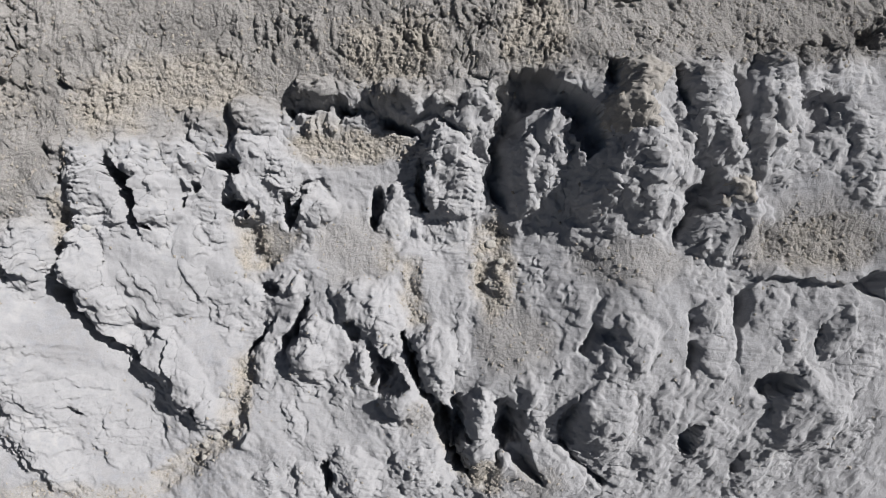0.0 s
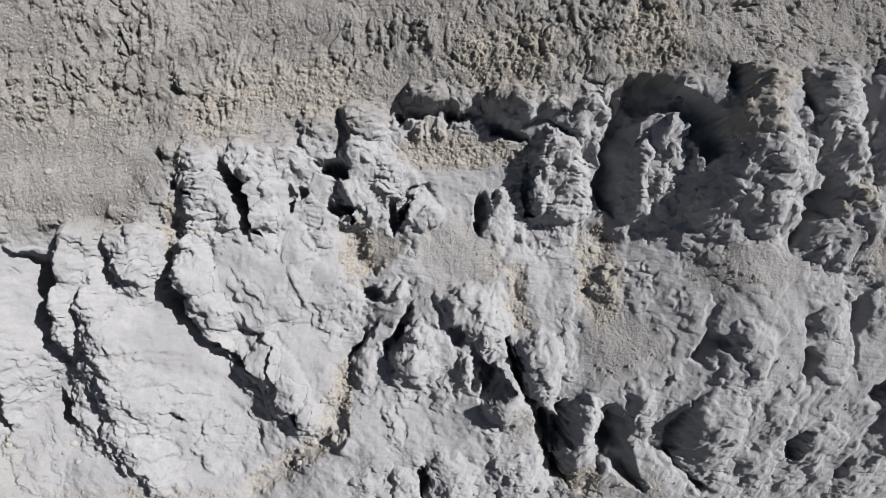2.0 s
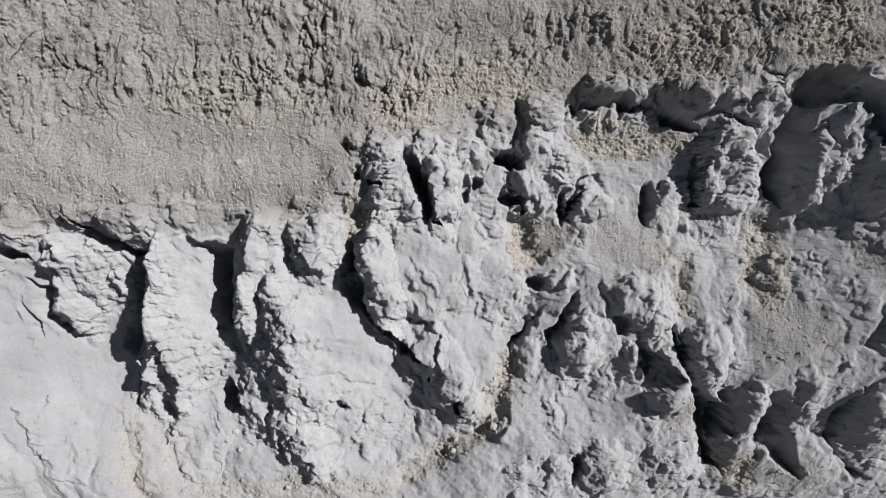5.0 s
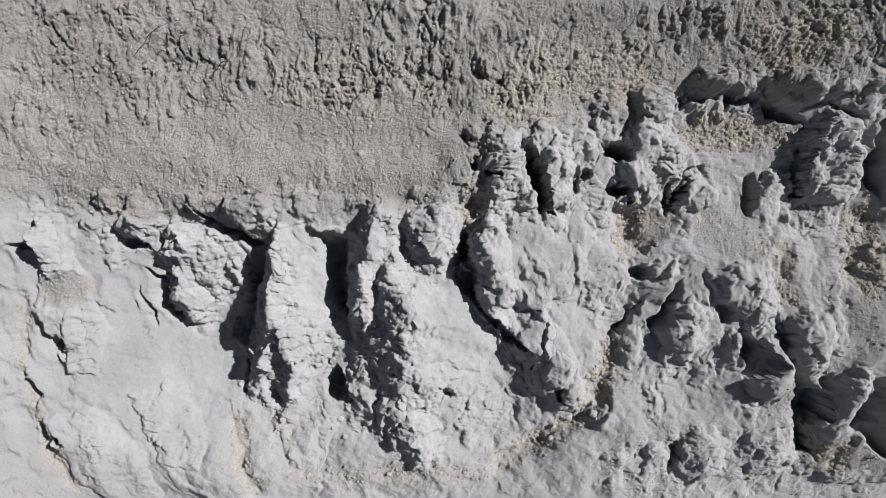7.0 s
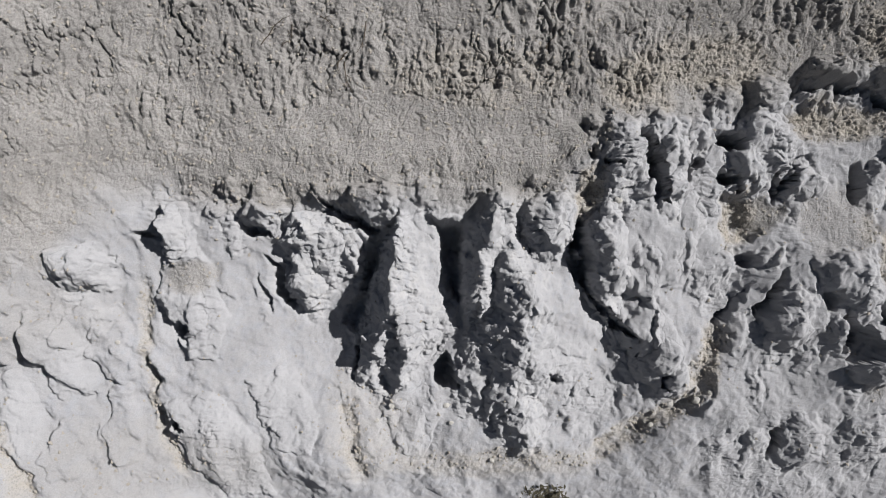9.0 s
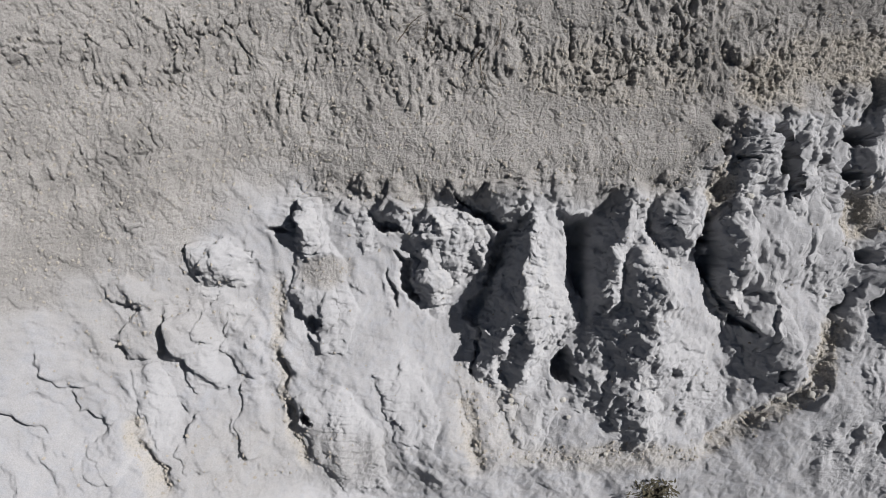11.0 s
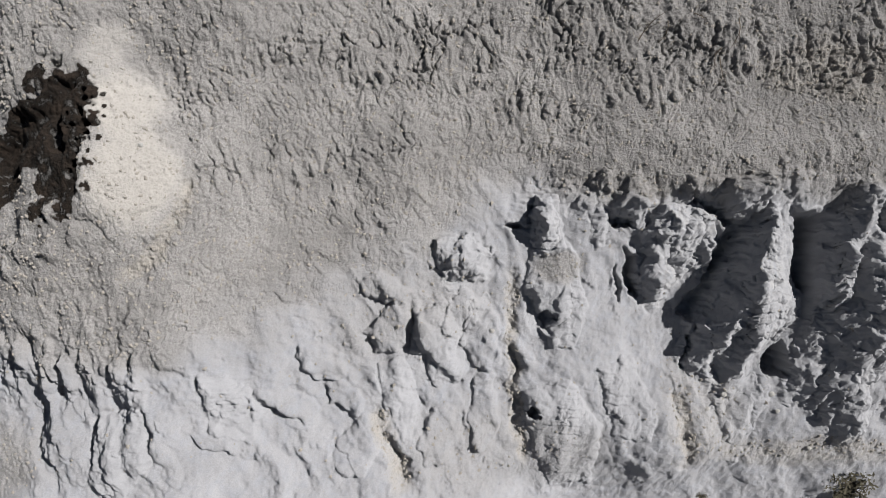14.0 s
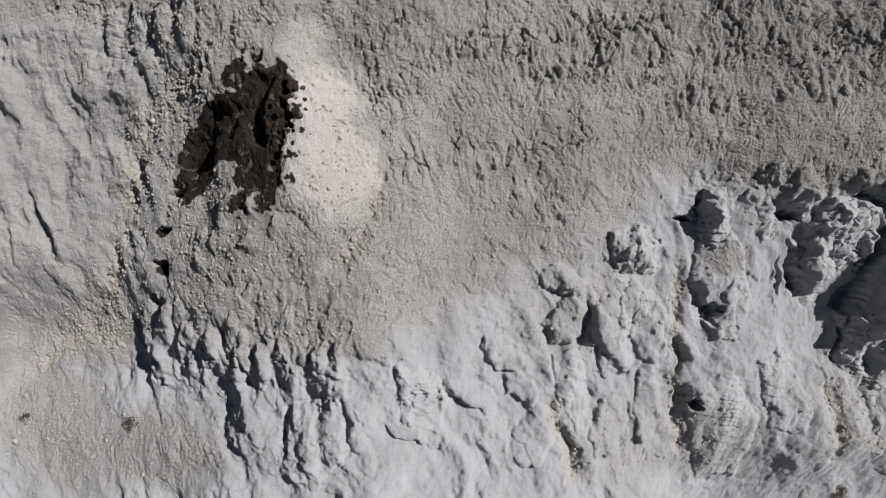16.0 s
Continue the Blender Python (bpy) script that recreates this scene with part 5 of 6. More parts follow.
patch(GRIT, 1.23, -1.79, 0.72, 0.82, much=0.6)
patch(GRIT, 6.31, 0.03, 1.19, 0.55)
patch(GRIT, 7.26, 3.89, 0.59, 0.39)
patch(GRIT, -12.49, 1.28, 3.23, 1.11)
patch(GRIT, -8.83, 0.98, 1.62, 0.71)
patch(GRIT, -3.25, 0, 0.43, 0.32)
patch(GRIT, -12.91, 0.47, 0.81, 0.4)
patch(GRIT, -19.99, -0.62, 1.93, 0.88)
patch(GRIT, -17.89, 0.63, 2.12, 1.06)
patch(GRIT, -17.98, -1.03, 0.48, 0.38, much=0.7)
patch(GRIT, -14.56, -1.27, 0.51, 0.31, much=0.8)
patch(GRIT, -22.29, 0.78, 0.87, 1.35, much=0.45)
patch(GRIT, -22.29, -2.22, 1.5, 0.66, much=0.9)
patch(GRIT, -20.38, -1.25, 1.38, 0.86, much=0.8)
patch(GRIT, -23.96, -1.05, 1.22, 0.52)
patch(GRIT, -28.53, -2.51, 1.2, 0.98, much=0.85)
patch(GRIT, -25.29, 0.43, 0.75, 1.69, much=0.5)
patch(GRIT, -28.27, -4.84, 1.79, 1.37, much=0.85)
patch(GRIT, -25.69, -5.01, 1.55, 0.87, much=0.85)
patch(GRIT, -28.06, 1.13, 1.54, 2.67, much=0.15)
patch(GRIT, -17.84, -1.91, 1.74, 1.16, much=0.35)
patch(GRIT, -19.61, -1.22, 1.97, 0.81, much=0.5)
patch(GRIT, -15.43, -5.13, 2.26, 1.02, much=0.3)
# nest pits, spur cave and overhang pits blackened: their shade put into the colour
patch(STAIN_SHADE, -22.87, 1.77, 0.09, 0.08, much=1.2)
patch(STAIN_SHADE, -22.84, 1.63, 0.1, 0.09, much=1.2)
patch(STAIN_SHADE, -22.85, 1.39, 0.1, 0.09, much=1.2)
patch(STAIN_SHADE, -22.78, 1.19, 0.09, 0.09, much=1.2)
patch(STAIN_SHADE, -22.79, 1.06, 0.08, 0.07, much=1.2)
patch(STAIN_SHADE, -22.71, 1.02, 0.05, 0.05, much=1.2)
patch(STAIN_SHADE, -22.93, 0.92, 0.05, 0.04, much=1.2)
patch(STAIN_SHADE, -22.84, 0.86, 0.05, 0.04, much=1.2)
patch(STAIN_SHADE, -23.02, 1.18, 0.06, 0.06, much=1.2)
patch(STAIN_SHADE, -22.89, 0.67, 0.04, 0.04, much=1.2)
patch(STAIN_SHADE, -22.97, 0.51, 0.09, 0.08, much=1.2)
patch(STAIN_SHADE, -22.7, 1.64, 0.03, 0.03, much=1.2)
patch(STAIN_SHADE, -22.67, 0.93, 0.03, 0.03, much=1.2)
patch(STAIN_SHADE, -23.09, 1.35, 0.06, 0.05, much=1.2)
patch(STAIN_SHADE, -23.04, 0.39, 0.05, 0.05, much=1.2)
patch(STAIN_SHADE, -23.16, 1.67, 0.08, 0.07, much=1.2)
patch(STAIN_SHADE, -23.37, 1.37, 0.39, 0.71, much=1.5)
patch(STAIN_SHADE, -24.66, 0.56, 0.43, 0.56, much=1.5)
patch(STAIN_SHADE, -23.96, 1.1, 0.44, 0.44, much=1.5)
patch(STAIN_SHADE, -23.45, 0.4, 0.37, 0.42, much=0.85)
patch(STAIN_SHADE, -23.3, 0, 0.37, 0.37, much=0.7)
patch(STAIN_SHADE, -23.18, 1.76, 0.25, 0.33, much=0.9)
patch(STAIN_SHADE, -24.91, 0.09, 0.28, 0.37, much=0.7)
patch(STAIN_SHADE, -25.39, -0.74, 0.19, 0.13, much=0.8)
patch(STAIN_SHADE, -25.46, -1.42, 0.13, 0.17, much=0.6)
patch(CALM, -21.99, 0.3, 0.73, 0.99, much=0.8)
patch(CALM, -22.21, 1.53, 0.6, 0.84, much=0.8)
patch(CALM, -22.63, 2.49, 0.41, 0.5, much=0.5)
patch(DEBRIS, -6.03, 2.41, 0.51, 0.46)
patch(KNOBBY, -26.42, 3.15, 1.28, 0.69, much=0.5)
patch(KNOBBY, -23.7, -0.37, 0.95, 0.77, much=0.35)
patch(STAIN_SHADE, -23.2, 0.77, 0.4, 0.62)
patch(STAIN_SHADE, -22.84, 0.28, 0.32, 0.57, much=0.45)
patch(STAIN_SHADE, -23.47, -0.18, 0.51, 0.42, much=0.5)
patch(STAIN_SHADE, -23.7, 1.98, 0.34, 0.34, much=0.6)
patch(STAIN_SHADE, -22.83, 1.28, 0.28, 0.57, much=0.55)
patch(DEBRIS, -5.83, 2.53, 0.59, 0.56, much=0.8)
patch(DEBRIS, -1.22, 1.8, 0.76, 0.31, much=0.8)
patch(DEBRIS, -3.69, -0.12, 0.32, 0.41, much=0.9)
patch(DEBRIS, -6.81, 0.51, 0.19, 0.39, much=0.8)
patch(DEBRIS, -1.04, -0.31, 0.3, 0.28, much=0.5)
patch(DEBRIS, -2.22, 2.11, 0.42, 0.21, much=0.6)

crust_shade(1.05, -23.18, 2.1, -22.9, 2.16, -22.66, 1.7, -22.72, 1.2, -22.8, 0.8, -22.95, 0.5, -23.2, 0.2, -23.5, 0.3, -23.9, 0.55, -24.4, 0.75, -24.7, 0.55, -24.69, 0.05, -25.03, 0.25, -24.9, 0.91, -24.36, 1.47, -23.62, 1.7)
crust_shade(0.75, -23.1, 0.6, -22.85, 0.3, -23.0, -0.25, -23.5, -0.1, -23.8, 0.3)
# dark spots that paint the shade of small holes and overhang pits
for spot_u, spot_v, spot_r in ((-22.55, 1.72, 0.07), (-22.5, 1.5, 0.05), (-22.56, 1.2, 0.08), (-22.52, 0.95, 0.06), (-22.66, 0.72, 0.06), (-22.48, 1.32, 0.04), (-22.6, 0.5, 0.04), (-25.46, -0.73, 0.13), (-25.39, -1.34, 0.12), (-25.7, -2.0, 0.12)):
    patch(STAIN_SHADE, spot_u, spot_v, spot_r * 0.65, spot_r * 0.8, much=0.9)
for even in ((-2.0, -0.1, 0.7, 0.45), (1.4, -1.8, 0.35, 0.7), (3.2, -0.35, 0.8, 0.45), (4.2, -1.3, 0.3, 0.7), (6.3, 0.45, 0.7, 0.6), (-1.8, -3.6, 0.35, 0.6), (1.95, -4.9, 0.6, 0.5), (-0.5, -3.5, 0.4, 0.5), (-7.5, -1.6, 0.45, 1.0), (-4.8, -0.5, 0.6, 0.8), (-5.9, -0.4, 0.35, 0.6), (-9.95, -1.1, 0.25, 0.6), (-6.6, -2.6, 0.6, 0.6), (-5.4, -0.8, 1.3, 0.9), (-6.0, -1.9, 0.7, 0.8), (-5.2, -2.6, 0.5, 0.7)):
    patch(SMOOTH, *even)
for sandy in ((-2.0, -0.1, 0.6, 0.4), (1.4, -1.8, 0.35, 0.7), (3.2, -0.35, 0.8, 0.45), (6.3, 0.45, 0.6, 0.5), (1.95, -4.9, 0.6, 0.5), (-0.5, -3.5, 0.3, 0.4)):
    patch(GRIT, *sandy, much=0.55)

# ---- grain of the zones: rilled crumbly upper slope, nodular rock, smooth clay ----
# the broken edge between the gravel slope and the cliff
LEDGE_U = (-29.2, -26.8, -26.0, -23.4, -21.7, -20.6, -19.4, -18.2, -17.2, -15.9, -14.8, -13.5, -12.3, -10.4, -8.9, -7.6, -6.9, -6.9, -4.6, -3.7, -2.9, 0.6, 3.1, 5.0, 7.5)
LEDGE_V = (-3.6, -3.2, -2.3, -2.6, -2.6, -2.2, -1.7, -0.7, -0.7, 0.7, 0.7, 0.7, 0.6, 0.7, 0.4, 0.7, 1.1, 1.9, 2.3, 2.6, 2.8, 3.0, 3.2, 3.4, 3.7)
WILD = ramp(-U, 25.0, 26.2) * ramp(V, -2.6, -1.6)   # the bare face past the gully
OVER = ramp(V + 0.18 * noise2(U * 1.3, V * 1.3, 33) + WARP_V - np.interp(U, LEDGE_U, LEDGE_V), -0.12 - 0.6 * ramp(-U, 14, 18), 0.14 + 0.6 * ramp(-U, 14, 18))
OVER = OVER * (1 - 0.9 * WILD)
EDGE = 2.05 + 0.9 * ramp(U, -6.5, -4.5) - 1.2 * ramp(-U, 14.0, 18.0) - 1.0 * ramp(-U, 17.0, 20.5) + 1.6 * ramp(-U, 22.5, 24.0) + 2.0 * WILD
UPPER = ramp(V + 0.25 * noise2(U * 0.8, V * 0.8, 31) - EDGE, -0.25, 0.35)
ROCK = np.maximum(KNOBBY, ramp(U, -4.6, -2.6) * ramp(2.9 - V + 0.3 * noise2(U * 1.1, V * 1.1, 32), 0, 0.4) * 0.42)
ROCK = np.maximum(ROCK, 0.5 * ramp(U, -8.6, -6.6) * ramp(1.3 - V, 0, 0.5) * ramp(V, -0.6, 0.3)) * (1 - 0.85 * np.clip(DEBRIS + GRIT, 0, 1)) * (1 - OVER * (1 - KNOBBY))
BAND = V - np.interp(U, LEDGE_U, LEDGE_V)
ROCK = np.maximum(ROCK, 0.75 * bell(BAND, -0.45, 0.6) * ramp(U, -16.5, -14.5) * (1 - OVER))
ROUGH = 1 - 0.75 * np.clip(CALM, 0, 1)
SLOPE = np.maximum(np.clip(GRIT, 0, 1), np.maximum(UPPER, OVER))
CLAY = (1 - np.clip(ROCK, 0, 1)) * (1 - SLOPE)
near, second = cells2((U + 1.6 * WARP_U) / 0.30, (V + 1.6 * WARP_V) / 0.27, 41)
puff = np.clip(1 - (near / 0.95) ** 2, 0, 1)
near2, second2 = cells2((U + WARP_U) / 0.14, (V + WARP_V) / 0.12, 42)
pillow2 = np.sqrt(np.clip(1 - (near2 / 0.9) ** 2, 0, 1)) - 0.3 * ramp(0.16 - (second2 - near2), 0, 0.16)
BED = V + 0.16 * noise2(U * 0.5, V * 0.5, 43) + 0.06 * noise2(U * 2.0, V * 2.0, 44) + 0.5 * WARP_V
layer = BED * 4.6 + 0.8 * noise2(U * 1.1, V * 0.9, 48)
shelf = np.sqrt(1 - (layer - np.floor(layer))) * ramp(layer - np.floor(layer), 0, 0.16)
layer2 = BED * 11.0 + 1.2 * noise2(U * 1.7, V * 1.5, 49)
shelf2 = np.sqrt(1 - (layer2 - np.floor(layer2))) * ramp(layer2 - np.floor(layer2), 0, 0.2)
shelves = ramp(noise2(U * 1.3, V * 1.3, 39), -0.3, 0.3)
chips = plates((U + 1.2 * WARP_U) / 0.42, (V + 1.2 * WARP_V) / 0.36, 38)
chips2 = plates((U + WARP_U) / 0.17, (V + WARP_V) / 0.13, 37)
drips = random.Random(8)
for _ in range(260):
    du, dv, da, db, dh = drips.uniform(-13.5, 8.8), drips.uniform(-5.6, 2.9), drips.uniform(0.04, 0.10), drips.uniform(1.0, 2.6), drips.uniform(0.03, 0.085)
    if ROCK[np.searchsorted(V_LINE, dv), np.searchsorted(U_LINE, du)] > 0.45:
        lump(du, dv, da, da * db, dh, drips.uniform(-25, 10))
crease = ramp(0.07 - np.abs(noise2((U + 2 * WARP_U) * 3.2, (V + 2 * WARP_V) * 4.6, 84)), 0, 0.07) * ramp(noise2(U * 1.6, V * 1.6, 85), -0.1, 0.25)
bare = 0.3 + 0.8 * ramp(noise2(U * 0.9 + 3, V * 0.7, 87), -0.25, 0.25)   # some faces are washed smooth
bulge = np.abs(noise2((U + 1.6 * WARP_U) * 1.5, (V + 1.6 * WARP_V) * 1.05, 40))   # rounded swellings with sharp creases between them
bulge2 = np.abs(noise2((U + 1.3 * WARP_U) * 3.4, (V + 1.3 * WARP_V) * 2.5, 24))
bulge3 = np.abs(noise2((U + WARP_U) * 8.0, (V + WARP_V) * 6.5, 46))
H += FINE * ROCK * (1 - 0.3 * ramp(U, -0.5, 1.5)) * (1 - 0.8 * np.clip(SMOOTH, 0, 1)) * (0.26 * (bulge - 0.3) + 0.13 * (bulge2 - 0.3) + bare * (0.055 * (bulge3 - 0.3) - 0.03 * crease + 0.03 * (1.15 - shelves) * chips2) + shelves * (0.075 * shelf + (0.018 + 0.028 * bare + 0.02 * ramp(V, 0.2, 1.0)) * shelf2) + 0.012 * (pillow2 - 0.6) + 0.016 * fractal(U * 11, V * 11, 47, 3, 0.65))
# short rills and clods of the upper slope
bend = U + 0.16 * noise2(U * 1.1, V * 1.1, 51) + 0.07 * noise2(U * 3.3, V * 3.3, 50) + 0.25 * V * ramp(-U, 14, 20)
rill = 1 - 2 * np.abs(noise2(bend * 4.6, V * 1.5, 52))
rill2 = 1 - 2 * np.abs(noise2(bend * 10.0, V * 3.4, 53))
STRONG = UPPER * (0.25 + 0.75 * ramp(noise2(U * 0.4, V * 0.9, 54), -0.25, 0.25)) * (1 - 0.2 * ramp(-U, 13, 17)) * (1 - 0.45 * ramp(-U, 17.5, 21))
clods, clods2 = cells2((U + 1.3 * WARP_U) / 0.12, (V + 1.3 * WARP_V) / 0.17, 55)
big, big2 = cells2((U + 2 * WARP_U) / 0.34, (V + 2 * WARP_V) / 0.55, 60)
dash, dash2 = cells2((bend + 1.2 * WARP_U) / 0.19, (V + 1.5 * WARP_V) / 0.42, 36)
gaps = ramp(0.16 - (dash2 - dash), 0, 0.16) * ramp(noise2(U * 1.9, V * 1.5, 35), -0.15, 0.35) + 0.7 * ramp(0.14 - (big2 - big), 0, 0.14) * ramp(noise2(U * 1.4, V * 1.7, 34), -0.1, 0.3)
H += FINE * STRONG * ROUGH * (0.06 * rill + 0.03 * rill2 + 0.08 * (0.5 - big) - 0.115 * gaps + 0.03 * (0.5 - clods) + 0.05 * fractal(U * 4, V * 3, 56, 4, 0.55))
near3, second3 = cells2((U + 0.3 * WARP_U) / 0.07, (V + 0.3 * WARP_V) / 0.07, 57)
H += FINE * SLOPE * ROUGH * (0.022 * (0.5 - near3) + 0.009 * fractal(U * 21, V * 21, 23, 2) - 0.04 * gaps + ramp(-U, 12, 16) * (1 - 0.6 * ramp(-U, 18, 20)) * (0.03 * fractal(bend * 5, V * 2.6, 28, 4, 0.6) + 0.018 * rill2 + 0.01 * rill) + 0.06 * fractal(U * 1.9, V * 1.6, 58, 6, 0.52) - 0.05 * ramp(0.5 - big, 0.25, 0.5) * ramp(noise2(U * 3.1, V * 2.6, 30), 0.2, 0.5))
H += FINE * np.clip(DEBRIS, 0, 1) * (0.045 * (0.5 - near3) + 0.06 * np.clip(0.45 - clods, 0, 1) + 0.03 * fractal(U * 6, V * 6, 59, 3, 0.6))
# smooth clay: swellings that run down to the lower right, broken plates, shallow wrinkles
lean = U + 0.5 * V + 0.35 * noise2(U * 0.7, V * 0.7, 66)
WEST = ramp(-U, 13.5, 16.5) * (0.35 + 0.65 * ramp(noise2(U * 0.9, V * 0.9, 26), -0.3, 0.3))
some = ramp(noise2(U * 0.6, V * 0.6, 67), -0.25, 0.35)
fold = 1 - 2 * np.abs(noise2(lean * 1.1 + WARP_U, V * 0.55, 61))
plate = plates((lean + 1.5 * WARP_U) / 0.75, (V - 0.3 * U + 1.5 * WARP_V) / 1.25, 62)
plate2 = plates((lean + 1.2 * WARP_U) / 0.26, (V - 0.3 * U + 1.2 * WARP_V) / 0.42, 63)
H += FINE * CLAY * (0.05 * fold + (0.01 + 0.02 * some + 0.008 * WEST) * plate + (0.012 + 0.014 * WEST) * some * plate2 + 0.09 * some * np.abs(noise2(lean * 1.9 + 2 * WARP_U, V * 0.6 + WARP_V, 98)) + WEST * (0.22 * noise2(lean * 2.3 + 2 * WARP_U, V * 0.8 + WARP_V, 20) + 0.07 * np.maximum(noise2(lean * 4.2 + 2 * WARP_U, V * 1.7, 88), 0) + 0.02 * chips + 0.06 * (puff - 0.6) + 0.01 * (pillow2 - 0.6) + 0.03 * (1 - 2 * np.abs(noise2(lean * 3.4 + 2 * WARP_U, V * 1.4, 27)))) + 0.13 * fractal(U * 1.1, V * 1.1, 64, 4) + 0.016 * fractal(U * 6, V * 6, 65, 4, 0.6) + 0.004 * fractal(U * 20, V * 20, 22, 2))
H += FINE * CLAY * WILD * (0.06 * np.abs(noise2((U + 0.2 * V + 1.5 * WARP_U) * 1.7, V * 0.2, 86)) + ramp(V, 1.6, 2.8) * 0.09 * np.abs(noise2((U + WARP_U) * 4.2, V * 1.5 + WARP_V, 99)) + 0.012 * chips + 0.02 * puff)
# fingers that wash down the spur's foot
foot = bell(U, -22.8, 2.6) * ramp(-1.2 - V, 0, 0.6) * ramp(V, -6.0, -3.0)
finger = 1 - 2 * np.abs(noise2((U + 0.05 * V * (V + 3.0) + 2.5 * WARP_U) * 2.7, V * 0.75, 68))
H += FINE * foot * (0.05 * finger + 0.025 * (1 - 2 * np.abs(noise2((U + WARP_U) * 6.5, V * 1.8, 69))) + 0.05 * chips)
# far hills and hummocks outside the cliff
H += (1 - FINE) * 0.8 * fractal(U * 0.06, V * 0.06, 71, 3) + ramp(np.abs(U + 10), 40, 400) * 9.0 * fractal(U * 0.011, V * 0.011, 72, 3)

# weathering eats into steep faces sideways too
side_u = 0.045 * noise2(V * 4.5, H * 4.5, 91) + 0.025 * noise2(V * 11, H * 11, 92) + 0.015 * noise2(V * 26, H * 26, 93)
side_v = 0.045 * noise2(U * 4.5, H * 4.5, 94) + 0.025 * noise2(U * 11, H * 11, 95) + 0.015 * noise2(U * 26, H * 26, 96)
X, Y, Z = slope_to_world(U + FINE * ROCK * side_u, V + FINE * ROCK * side_v, H)


def height(u, v):
    """How far the finished ground stands out at one place."""
    return float(H[np.searchsorted(V_LINE, v), np.searchsorted(U_LINE, u)])


# ---- materials ----
def shader(name):
    m = bpy.data.materials.new(name)
    m.use_nodes = True
    return m, m.node_tree.nodes, m.node_tree.links, m.node_tree.nodes["Principled BSDF"]


def mixed(nodes, links, a, b, factor, mode="MIX"):
    n = nodes.new("ShaderNodeMix")
    n.data_type, n.blend_type = "RGBA", mode
    for socket, value in ((n.inputs[0], factor), (n.inputs[6], a), (n.inputs[7], b)):
        if isinstance(value, (int, float)):
            socket.default_value = value
        elif isinstance(value, tuple):
            socket.default_value = (*value, 1)
        else:
            links.new(value, socket)
    return n.outputs[2]


def grain(nodes, links, scale, detail=4.0, rough=0.6, kind="noise", at=None):
    n = nodes.new("ShaderNodeTexNoise" if kind == "noise" else "ShaderNodeTexVoronoi")
    n.inputs["Scale"].default_value = scale
    if kind == "noise":
        n.inputs["Detail"].default_value, n.inputs["Roughness"].default_value = detail, rough
    links.new(at, n.inputs["Vector"])
    return n.outputs[0]


def spread(nodes, links, value, a, b, low=0.0, high=1.0):
    n = nodes.new("ShaderNodeMapRange")
    for k, x in enumerate((a, b, low, high)):
        n.inputs[k + 1].default_value = x
    links.new(value, n.inputs[0])
    return n.outputs[0]


def relief(nodes, links, value, strength, distance, before=None):
    n = nodes.new("ShaderNodeBump")
    n.inputs["Strength"].default_value, n.inputs["Distance"].default_value = strength, distance
    links.new(value, n.inputs["Height"])
    if before is not None:
        links.new(before, n.inputs["Normal"])
    return n.outputs[0]


